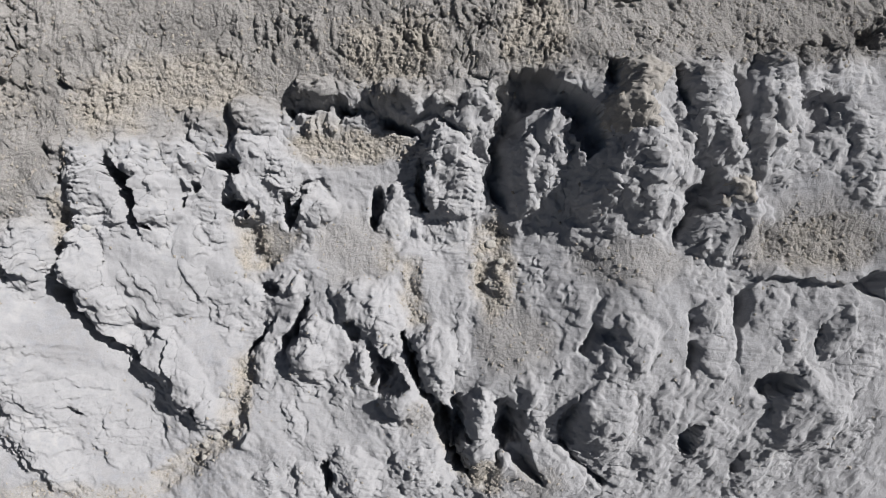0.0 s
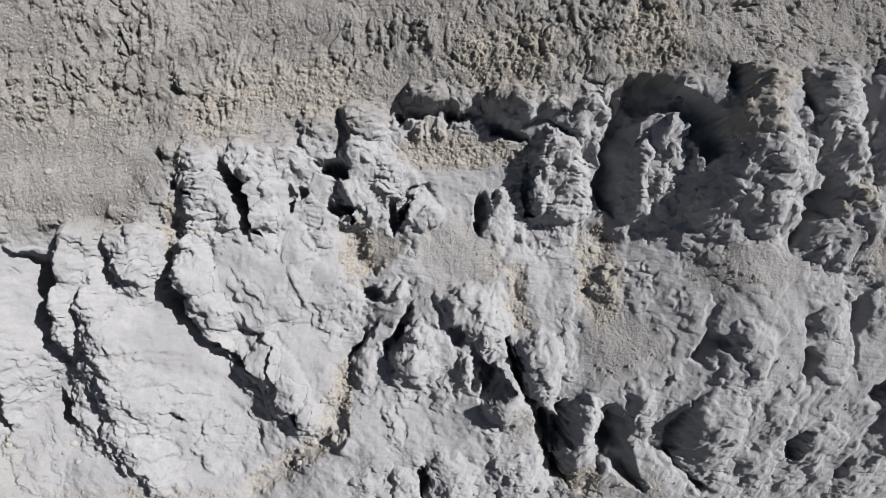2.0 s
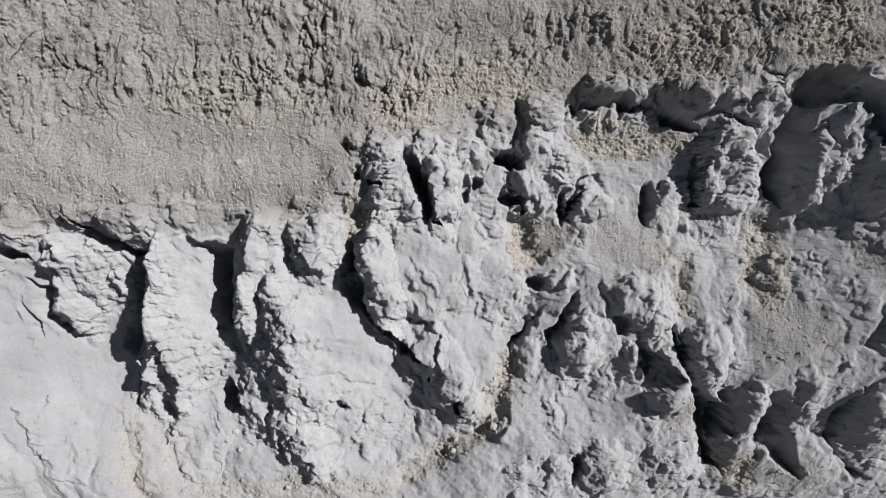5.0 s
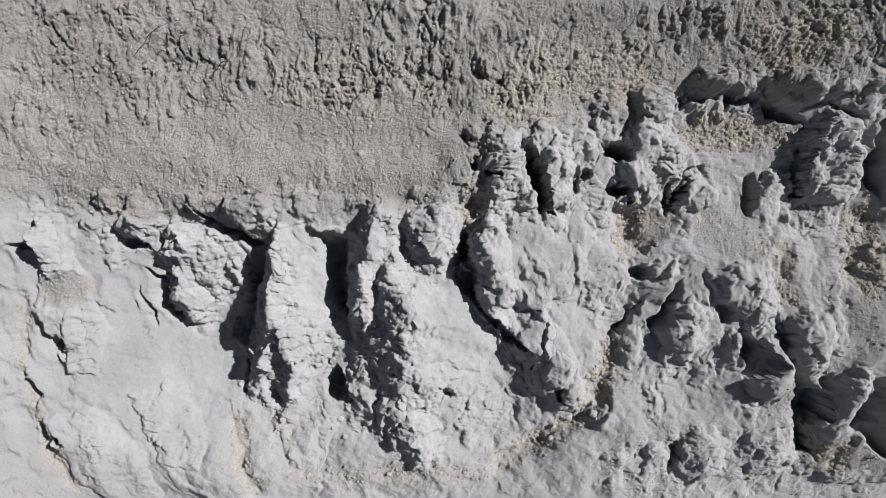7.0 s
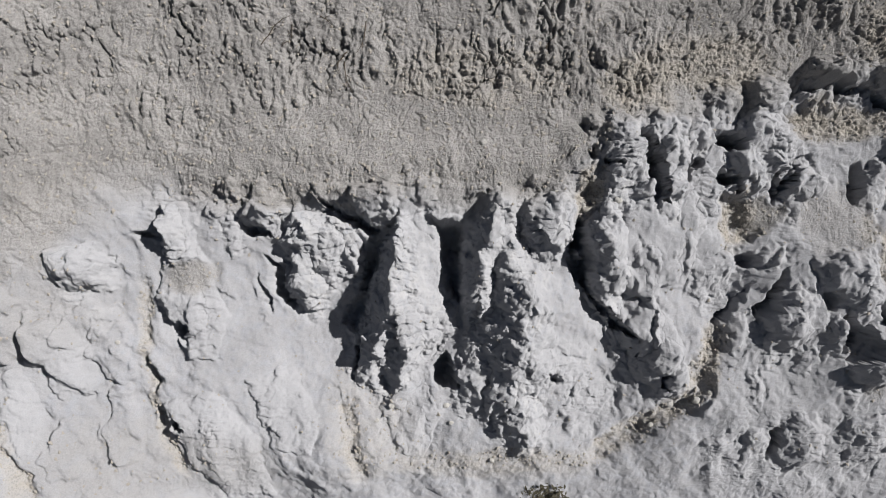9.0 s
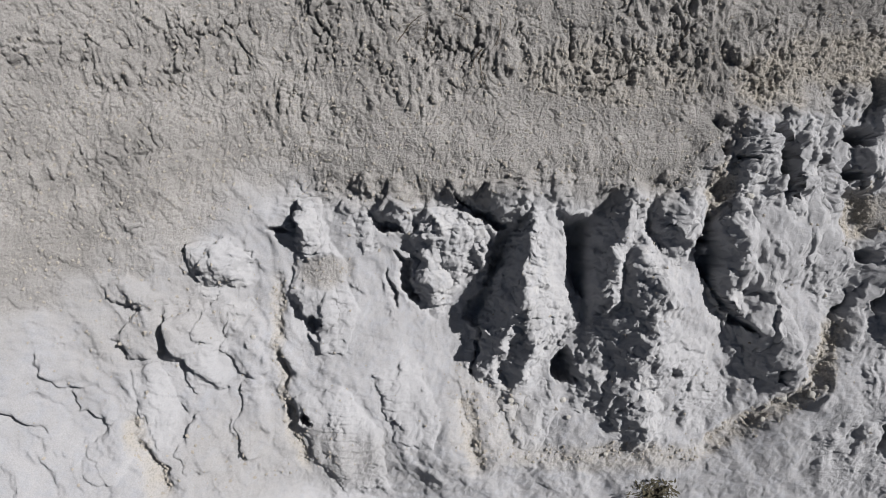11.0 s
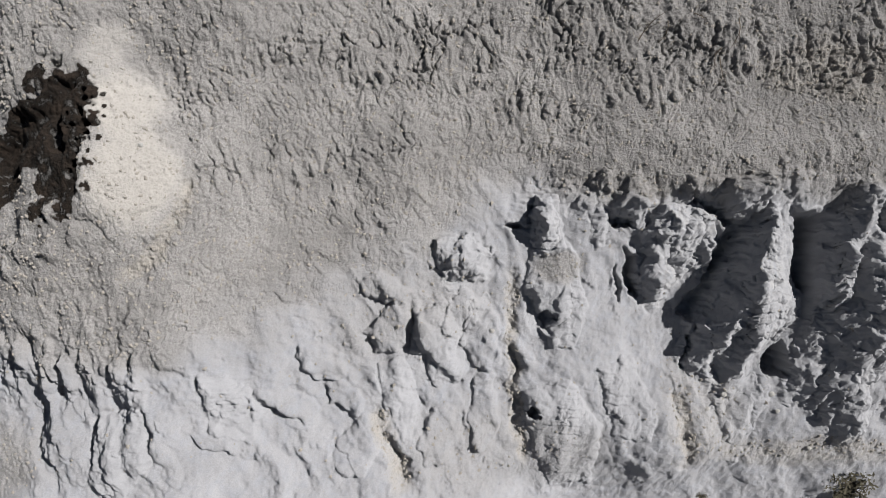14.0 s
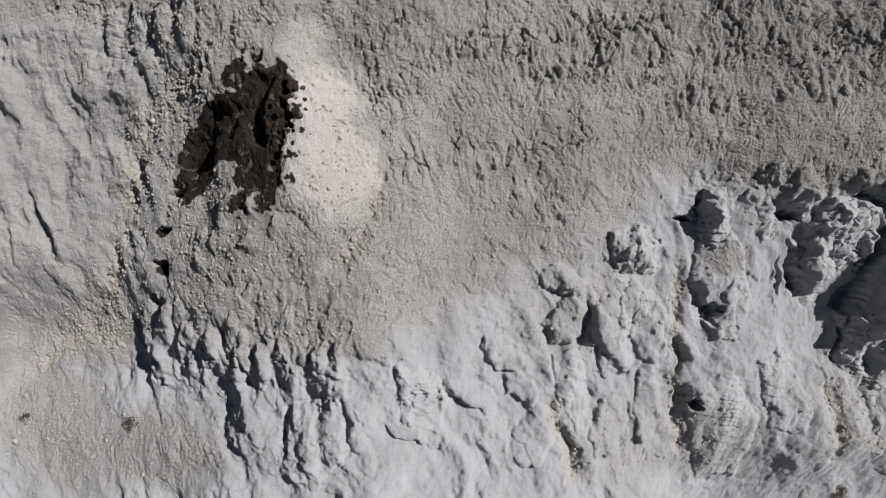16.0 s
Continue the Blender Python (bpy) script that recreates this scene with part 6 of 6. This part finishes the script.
def earth(name, clay, grit, rubble, zones=True):
    """Pale clay that turns to crumbly grit and tan rubble where the mesh says so."""
    m, nodes, links, bsdf = shader(name)
    at = nodes.new("ShaderNodeNewGeometry").outputs["Position"]
    big, mid, fine = (grain(nodes, links, s, d, 0.62, at=at) for s, d in ((0.7, 5), (4.5, 5), (38, 3)))
    pebbles = grain(nodes, links, 21, kind="cells", at=at)
    crumbs = grain(nodes, links, 55, kind="cells", at=at)
    shade = mixed(nodes, links, tuple(0.86 * c for c in clay), tuple(min(1, 1.12 * c) for c in clay), spread(nodes, links, big, 0.3, 0.7))
    shade = mixed(nodes, links, shade, (clay[0] * 0.93, clay[1] * 0.97, clay[2] * 1.03), spread(nodes, links, mid, 0.45, 0.75, 0, 0.7))
    normal = relief(nodes, links, mid, 0.65, 0.06)
    normal = relief(nodes, links, fine, 0.7, 0.03, normal)
    shade = mixed(nodes, links, shade, spread(nodes, links, fine, 0.32, 0.68, 0.9, 1.08), 1.0, "MULTIPLY")
    if zones:
        zone = [nodes.new("ShaderNodeAttribute") for _ in range(5)]
        for n, key in zip(zone, ("grit", "rubble", "stain_shade", "tan", "knobby")):
            n.attribute_name = key
        shade = mixed(nodes, links, shade, mixed(nodes, links, (0.3, 0.304, 0.322), (0.37, 0.365, 0.37), spread(nodes, links, mid, 0.35, 0.65)), zone[4].outputs["Fac"])
        gravel = mixed(nodes, links, tuple(0.82 * c for c in grit), tuple(1.14 * c for c in grit), spread(nodes, links, pebbles, 0.1, 0.6))
        gravel = mixed(nodes, links, gravel, tuple(0.8 * c for c in grit), spread(nodes, links, big, 0.4, 0.65))
        shade = mixed(nodes, links, shade, gravel, zone[0].outputs["Fac"])
        shade = mixed(nodes, links, shade, mixed(nodes, links, shade, spread(nodes, links, crumbs, 0.08, 0.5, 1.12, 0.74), 1.0, "MULTIPLY"), zone[0].outputs["Fac"])
        stones = mixed(nodes, links, tuple(0.72 * c for c in rubble), tuple(1.2 * c for c in rubble), spread(nodes, links, pebbles, 0.05, 0.6))
        shade = mixed(nodes, links, shade, stones, zone[1].outputs["Fac"])
        sand = mixed(nodes, links, (0.345, 0.325, 0.298), (0.405, 0.38, 0.348), spread(nodes, links, pebbles, 0.1, 0.6))
        shade = mixed(nodes, links, shade, sand, zone[3].outputs["Fac"])
        # one near-black for both the organic crust and the painted shade of pits
        crust_shade = mixed(nodes, links, (0.008, 0.007, 0.006), (0.03, 0.022, 0.017), spread(nodes, links, mid, 0.4, 0.7))
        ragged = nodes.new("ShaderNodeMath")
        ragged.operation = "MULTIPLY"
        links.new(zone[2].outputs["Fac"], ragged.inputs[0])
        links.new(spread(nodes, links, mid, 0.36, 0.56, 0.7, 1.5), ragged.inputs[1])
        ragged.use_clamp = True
        shade = mixed(nodes, links, shade, crust_shade, ragged.outputs[0])
        both = nodes.new("ShaderNodeMath")
        both.operation = "MAXIMUM"
        links.new(zone[0].outputs["Fac"], both.inputs[0])
        links.new(zone[1].outputs["Fac"], both.inputs[1])
        lumpy = nodes.new("ShaderNodeMath")
        lumpy.operation = "MULTIPLY"
        links.new(both.outputs[0], lumpy.inputs[0])
        links.new(crumbs, lumpy.inputs[1])
        stony = nodes.new("ShaderNodeMath")
        stony.operation = "MULTIPLY"
        links.new(both.outputs[0], stony.inputs[0])
        links.new(pebbles, stony.inputs[1])
        normal = relief(nodes, links, stony.outputs[0], 0.55, -0.04, normal)
        normal = relief(nodes, links, lumpy.outputs[0], 0.75, -0.022, normal)
    links.new(shade, bsdf.inputs["Base Color"])
    links.new(normal, bsdf.inputs["Normal"])
    bsdf.inputs["Roughness"].default_value = 0.95
    bsdf.inputs["Diffuse Roughness"].default_value = 0.8
    bsdf.inputs["Specular IOR Level"].default_value = 0.15
    return m


CLAY_PALE, GRIT_GREY, RUBBLE_TAN = (0.296, 0.294, 0.305), (0.322, 0.309, 0.3), (0.3, 0.276, 0.244)
ground_mat = earth("pale_clay_hillside", CLAY_PALE, GRIT_GREY, RUBBLE_TAN)
brown_rock_mat = earth("brown_crusted_mudstone", (0.30, 0.282, 0.262), GRIT_GREY, RUBBLE_TAN, zones=False)
pebble_mat = earth("tan_rubble", (0.30, 0.275, 0.245), GRIT_GREY, RUBBLE_TAN, zones=False)


def dead_plant(name, low, high):
    m, nodes, links, bsdf = shader(name)
    at = nodes.new("ShaderNodeNewGeometry").outputs["Position"]
    links.new(mixed(nodes, links, low, high, spread(nodes, links, grain(nodes, links, 30, at=at), 0.35, 0.65)), bsdf.inputs["Base Color"])
    bsdf.inputs["Roughness"].default_value = 0.9
    return m


twig_mat = dead_plant("dry_twig", (0.035, 0.026, 0.02), (0.09, 0.07, 0.05))
leaf_mat = dead_plant("dry_dark_leaf", (0.025, 0.022, 0.014), (0.07, 0.06, 0.035))


# ---- the ground ----
def smooth_mesh(name, verts, faces, material):
    """A mesh of quads or triangles from arrays."""
    me = bpy.data.meshes.new(name)
    n, k = faces.shape
    me.vertices.add(len(verts))
    me.vertices.foreach_set("co", verts.astype(np.float32).ravel())
    me.loops.add(n * k)
    me.loops.foreach_set("vertex_index", faces.astype(np.int32).ravel())
    me.polygons.add(n)
    me.polygons.foreach_set("loop_start", np.arange(0, n * k, k, dtype=np.int32))
    me.polygons.foreach_set("use_smooth", np.ones(n, bool))
    me.update(calc_edges=True)
    me.materials.append(material)
    return me


rows, cols = H.shape
corner = (np.arange(rows - 1)[:, None] * cols + np.arange(cols - 1)[None]).ravel()
quads = np.stack([corner, corner + 1, corner + cols + 1, corner + cols], 1)
PLACES = np.stack([X, Y, Z], -1).reshape(-1, 3)
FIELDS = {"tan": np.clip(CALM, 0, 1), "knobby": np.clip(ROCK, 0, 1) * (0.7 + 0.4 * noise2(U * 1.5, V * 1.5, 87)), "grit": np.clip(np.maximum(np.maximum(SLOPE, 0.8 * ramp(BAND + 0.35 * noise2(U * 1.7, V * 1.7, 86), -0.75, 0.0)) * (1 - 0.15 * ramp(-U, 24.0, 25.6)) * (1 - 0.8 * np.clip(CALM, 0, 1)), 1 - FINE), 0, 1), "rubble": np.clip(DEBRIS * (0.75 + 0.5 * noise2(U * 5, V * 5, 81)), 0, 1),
          "stain_shade": ramp(STAIN_SHADE + 0.45 * fractal(U * 4.5, V * 4.5, 82, 3) + 0.35 * (0.5 - clods), 0.42, 0.62) * ramp(STAIN_SHADE, 0.05, 0.3)}
BACK = np.array(slope_to_world(0, 0, -0.5)) - np.array(slope_to_world(0, 0, 0))


def sheet(name, faces, material, thick=False):
    """A stretch of the hillside as a mesh of its own; a thick one is closed by sides and a back inside the hill."""
    used, again = np.unique(faces, return_inverse=True)
    faces = again.reshape(faces.shape)
    verts = PLACES[used]
    values = {key: field.ravel()[used] for key, field in FIELDS.items()}
    if thick:
        edges = np.concatenate([faces[:, [k, (k + 1) % 4]] for k in range(4)])
        key = edges[:, 0].astype(np.int64) * len(used) + edges[:, 1]
        mirror = edges[:, 1].astype(np.int64) * len(used) + edges[:, 0]
        rim = edges[~np.isin(key, mirror)]
        n = len(verts)
        ring, place = np.unique(rim, return_inverse=True)
        place = place.reshape(rim.shape) + n
        verts = np.vstack([verts, verts[ring] + BACK])
        values = {k: np.concatenate([f, f[ring]]) for k, f in values.items()}
        faces = np.vstack([faces, np.stack([rim[:, 1], rim[:, 0], place[:, 0], place[:, 1]], 1)])
    me = smooth_mesh(name, verts, faces, material)
    for key, field in values.items():
        me.attributes.new(key, "FLOAT", "POINT").data.foreach_set("value", field.astype(np.float32).ravel())
    return me


# ---- rock knobs, caps, ledge blocks and pinnacles of the cliff, each its own stone ----
owner2 = OWNER[:-1, :-1].copy()
for number in range(len(ROCKS)):
    places = np.argwhere(owner2 == number + 1)
    if len(places) == 0:
        continue
    (r0, c0), (r1, c1) = places.min(0), places.max(0) + 1
    whole = owner2[r0:r1, c0:c1] == number + 1
    best = np.zeros_like(whole)
    left = whole.copy()
    while left.sum() > best.sum():
        k = np.argmax(left)
        piece = np.zeros_like(whole)
        piece.flat[k] = True
        while True:
            grown = piece.copy()
            for _ in range(6):
                g = grown.copy()
                g[1:] |= grown[:-1]
                g[:-1] |= grown[1:]
                g[:, 1:] |= grown[:, :-1]
                g[:, :-1] |= grown[:, 1:]
                grown = g & whole
            if grown.sum() == piece.sum():
                break
            piece = grown
        left &= ~piece
        if piece.sum() > best.sum():
            best = piece
    owner2[r0:r1, c0:c1][whole & ~best] = 0
owner = owner2.ravel()
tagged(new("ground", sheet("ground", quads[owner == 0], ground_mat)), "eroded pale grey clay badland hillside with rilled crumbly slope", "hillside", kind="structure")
by_owner = np.argsort(owner, kind="stable")
bounds = np.searchsorted(owner[by_owner], np.arange(len(ROCKS) + 2))
made = {}
PIECE = {"rock_knob": "knob", "clay_boss": "swelling", "cap_rock": "cap", "pinnacle": "tip", "ledge_block": "ledge", "rock_pillar": "column"}
for number, (name, label, group, host) in enumerate(ROCKS):
    mine = quads[by_owner[bounds[number + 1]:bounds[number + 2]]]
    if len(mine) <= 40:
        continue
    material = brown_rock_mat if name == "cap_rock" else ground_mat
    if host in made:
        knob = new(PIECE[name], sheet(PIECE[name], mine, material, thick=True))
        knob.parent = made[host]
        if name == "cap_rock":
            tagged(knob, "brown crusted cap")
    else:
        made[number + 1] = tagged(new(name, sheet(name, mine, material, thick=True)), label, "rock outcrop", group)


# ---- loose rubble over the crumbly slopes: far too many to count ----
chance = np.random.default_rng(5)
rubble_u, rubble_v = chance.uniform(-28.5, 8.9, 150000), chance.uniform(-5.6, 4.7, 150000)
iu, iv = np.searchsorted(U_LINE, rubble_u), np.searchsorted(V_LINE, rubble_v)
wanted = np.clip(0.24 * SLOPE[iv, iu] + 0.75 * np.clip(DEBRIS[iv, iu], 0, 1) + 0.012, 0, 1) * (FIELDS["stain_shade"][iv, iu] < 0.2)
keep = chance.random(150000) < wanted
rubble_u, rubble_v, iu, iv = rubble_u[keep], rubble_v[keep], iu[keep], iv[keep]
count = len(rubble_u)
size = 0.009 + 0.034 * chance.random(count) ** 2.8
OCTA = np.array([(1, 0, 0), (-1, 0, 0), (0, 1, 0), (0, -1, 0), (0, 0, 1), (0, 0, -1)], float)
OCTA_TRIS = np.array([(0, 2, 4), (2, 1, 4), (1, 3, 4), (3, 0, 4), (2, 0, 5), (1, 2, 5), (3, 1, 5), (0, 3, 5)])
turn = chance.uniform(0, 6.28, count)
shape = OCTA[None] * chance.uniform(0.6, 1.35, (count, 6, 3)) + chance.uniform(-0.35, 0.35, (count, 6, 3))
px = (shape[..., 0] * np.cos(turn)[:, None] - shape[..., 1] * np.sin(turn)[:, None]) * size[:, None] + rubble_u[:, None]
py = (shape[..., 0] * np.sin(turn)[:, None] + shape[..., 1] * np.cos(turn)[:, None]) * size[:, None] + rubble_v[:, None]
pz = shape[..., 2] * 0.8 * size[:, None] + (H[iv, iu] + 0.25 * size)[:, None]
x, y, z = slope_to_world(px, py, pz)
tris = (OCTA_TRIS[None] + 6 * np.arange(count)[:, None, None]).reshape(-1, 3)
rubble_mesh = smooth_mesh("rubble", np.stack([x, y, z], -1).reshape(-1, 3), tris, pebble_mat)
rubble_mesh.polygons.foreach_set("use_smooth", np.zeros(len(tris), bool))
tagged(new("rubble", rubble_mesh), "loose grey and tan clay crumbs scattered over the slope", "gravel", kind="stuff")


# ---- stones, dry shrubs and twigs ----
def ball(steps):
    bm = bmesh.new()
    bmesh.ops.create_icosphere(bm, subdivisions=steps, radius=1.0)
    bm.verts.ensure_lookup_table()
    verts = np.array([v.co[:] for v in bm.verts])
    faces = np.array([[v.index for v in f.verts] for f in bm.faces])
    bm.free()
    return verts, faces


BALL, BALL_TRIS = ball(3)
stone_mat = earth("pale_loose_stone", (0.35, 0.337, 0.315), GRIT_GREY, RUBBLE_TAN, zones=False)


def stone(u, v, r):
    """A loose angular stone that lies on the slope."""
    seed = random.randrange(1000)
    n = BALL * (1, 1, 1)
    facets = np.random.default_rng(seed).normal(size=(9, 3))
    facets /= np.linalg.norm(facets, axis=1)[:, None]
    cut = np.min(np.where(n @ facets.T > 0.05, 0.78 / np.maximum(n @ facets.T, 0.05), 9), axis=1)
    p = n * np.minimum(1.0, cut)[:, None] * (r, 0.85 * r, 0.7 * r) * (1 + 0.06 * noise2(n[:, 0] * 5 + seed, n[:, 1] * 5 + n[:, 2] * 3))[:, None]
    x, y, z = slope_to_world(p[:, 0] + u, p[:, 1] + v, p[:, 2] + height(u, v) + 0.3 * r)
    ob = new("stone", smooth_mesh("stone", np.stack([x, y, z], 1), BALL_TRIS, stone_mat))
    return tagged(ob, "small pale angular stone lying loose on the slope", "stone", "loose stones")


def tube(verts, faces, path, thick):
    """Adds a tapering four-sided stem along the path."""
    first = len(verts)
    for k, (x, y, z) in enumerate(path):
        t = thick * (1 - 0.75 * k / (len(path) - 1))
        for j in range(4):
            a = math.pi * (0.25 + 0.5 * j)
            verts.append((x + t * math.cos(a), y + t * math.sin(a), z + 0.5 * t * math.sin(a * 2)))
    for k in range(len(path) - 1):
        for j in range(4):
            a, b = first + 4 * k + j, first + 4 * k + (j + 1) % 4
            faces.append((a, b, b + 4, a + 4))


def part(name, verts, faces, material, parent, label=""):
    x, y, z = slope_to_world(*np.array(verts).T)
    ob = new(name, smooth_mesh(name, np.stack([x, y, z], 1), np.array(faces), material))
    ob.parent = parent
    return tagged(ob, label)


def dry_shrub(u, v, r):
    """A withered low shrub: thin stems that spread from one foot, small curled leaves."""
    rnd = random.Random(round(100 * u))
    shrub = new("dry_shrub")
    w = height(u, v)
    stems, stem_faces, leaves, leaf_faces = [], [], [], []
    for k in range(46):
        a, reach, rise = rnd.uniform(0, 6.28), r * rnd.uniform(0.5, 1.1), r * rnd.uniform(0.35, 0.8)
        path, x, y, z = [], u + rnd.uniform(-0.1, 0.1) * r, v + rnd.uniform(-0.1, 0.1) * r, w - 0.05
        for s in range(6):
            path.append((x, y, z))
            x, y, z = x + reach / 5 * math.cos(a), y + reach / 5 * math.sin(a), z + rise / 5
            a += rnd.uniform(-0.5, 0.5)
        tube(stems, stem_faces, path, 0.03 * r + 0.002)
        for _ in range(16):
            px, py, pz = path[rnd.randrange(1, 6)]
            px, py, pz = px + rnd.gauss(0, 0.1 * r), py + rnd.gauss(0, 0.1 * r), pz + rnd.gauss(0, 0.08 * r)
            b, l, tilt = rnd.uniform(0, 6.28), r * rnd.uniform(0.05, 0.13), rnd.uniform(-0.7, 0.7)
            i, dx, dy = len(leaves), math.cos(b), math.sin(b)
            leaves += [(px, py, pz), (px + l * dx - 0.4 * l * dy, py + l * dy + 0.4 * l * dx, pz + l * tilt), (px + 2 * l * dx, py + 2 * l * dy, pz + 1.2 * l * tilt), (px + l * dx + 0.4 * l * dy, py + l * dy - 0.4 * l * dx, pz + l * tilt + 0.2 * l)]
            leaf_faces.append((i, i + 1, i + 2, i + 3))
    part("stems", stems, stem_faces, twig_mat, shrub, "thin dark dry stems")
    part("foliage", leaves, leaf_faces, leaf_mat, shrub, "small withered dark brown leaves")
    return tagged(shrub, "withered dark brown low shrub rooted in pale clay", "shrub")


def twig(u0, v0, u1, v1):
    """A dry branch on the slope with two side shoots."""
    rnd = random.Random(round(100 * u0) + 7)
    verts, faces = [], []

    def lying(a, b, c, d, thick, bow):
        path = []
        for k in range(9):
            f = k / 8
            x = a + (c - a) * f + bow * math.sin(3.14 * f) * (d - b)
            y = b + (d - b) * f - bow * math.sin(3.14 * f) * (c - a)
            path.append((x, y, height(x, y) + 0.015 + 0.05 * math.sin(3.14 * f)))
        tube(verts, faces, path, thick)
        return path

    trunk = lying(u0, v0, u1, v1, 0.013, rnd.uniform(-0.2, 0.2))
    for k in (3, 5):
        x, y, _ = trunk[k]
        lying(x, y, x + (u1 - u0) * 0.3 + rnd.uniform(-0.12, 0.12), y + (v1 - v0) * 0.3 + rnd.uniform(-0.12, 0.12), 0.007, 0.1)
    x, y, z = slope_to_world(*np.array(verts).T)
    return tagged(new("dry_branch", smooth_mesh("dry_branch", np.stack([x, y, z], 1), np.array(faces), twig_mat)), "thin dark dry branch lying on the crumbly slope", "branch", "dry branches")


stone(0.93, -0.04, 0.116)
stone(0.71, -0.25, 0.085)
stone(1.11, -0.36, 0.084)
stone(0.58, -0.45, 0.063)
stone(0.86, -0.77, 0.073)
stone(-4.22, -3.96, 0.103)
stone(-4.44, -4.07, 0.069)
stone(-3.97, -3.76, 0.068)
stone(-5.05, -4.62, 0.070)
stone(-6.36, 0.22, 0.083)
stone(-8.92, 1.27, 0.071)
stone(-7.51, 0.37, 0.051)
stone(-4.7, -4.11, 0.092)
stone(-5, -4.34, 0.069)
stone(-4.41, -3.1, 0.066)
stone(-9.59, -4.1, 0.080)
stone(-9.48, -4.47, 0.058)
stone(-8.58, -5.39, 0.060)
stone(-15.85, -2.51, 0.052)
stone(-15.46, -2.17, 0.063)
stone(-10.75, -4.06, 0.069)
stone(-11.07, -4.39, 0.058)
stone(-13.05, -1.58, 0.052)
stone(-21.89, 0.85, 0.048)
stone(-25.69, 1.38, 0.057)
stone(-21.38, -0.45, 0.041)
stone(-29.28, -5.15, 0.065)
stone(-22.35, -0.96, 0.041)
dry_shrub(-7.35, -6.55, 0.551)
dry_shrub(-10.74, -6.85, 0.190)
dry_shrub(-26.37, -4.57, 0.169)
dry_shrub(-29.09, -4.69, 0.129)
twig(-13.06, 3.11, -12.49, 3.7)
twig(-11.11, 3.56, -11.29, 2.95)
twig(-11.46, 2.97, -11.61, 2.55)
twig(-11.97, 3.65, -11.74, 3.47)
twig(-11.5, 2.78, -11.36, 2.22)
twig(-12.49, 3.49, -12.68, 3.07)
twig(-7.72, 2.9, -7.56, 3.28)
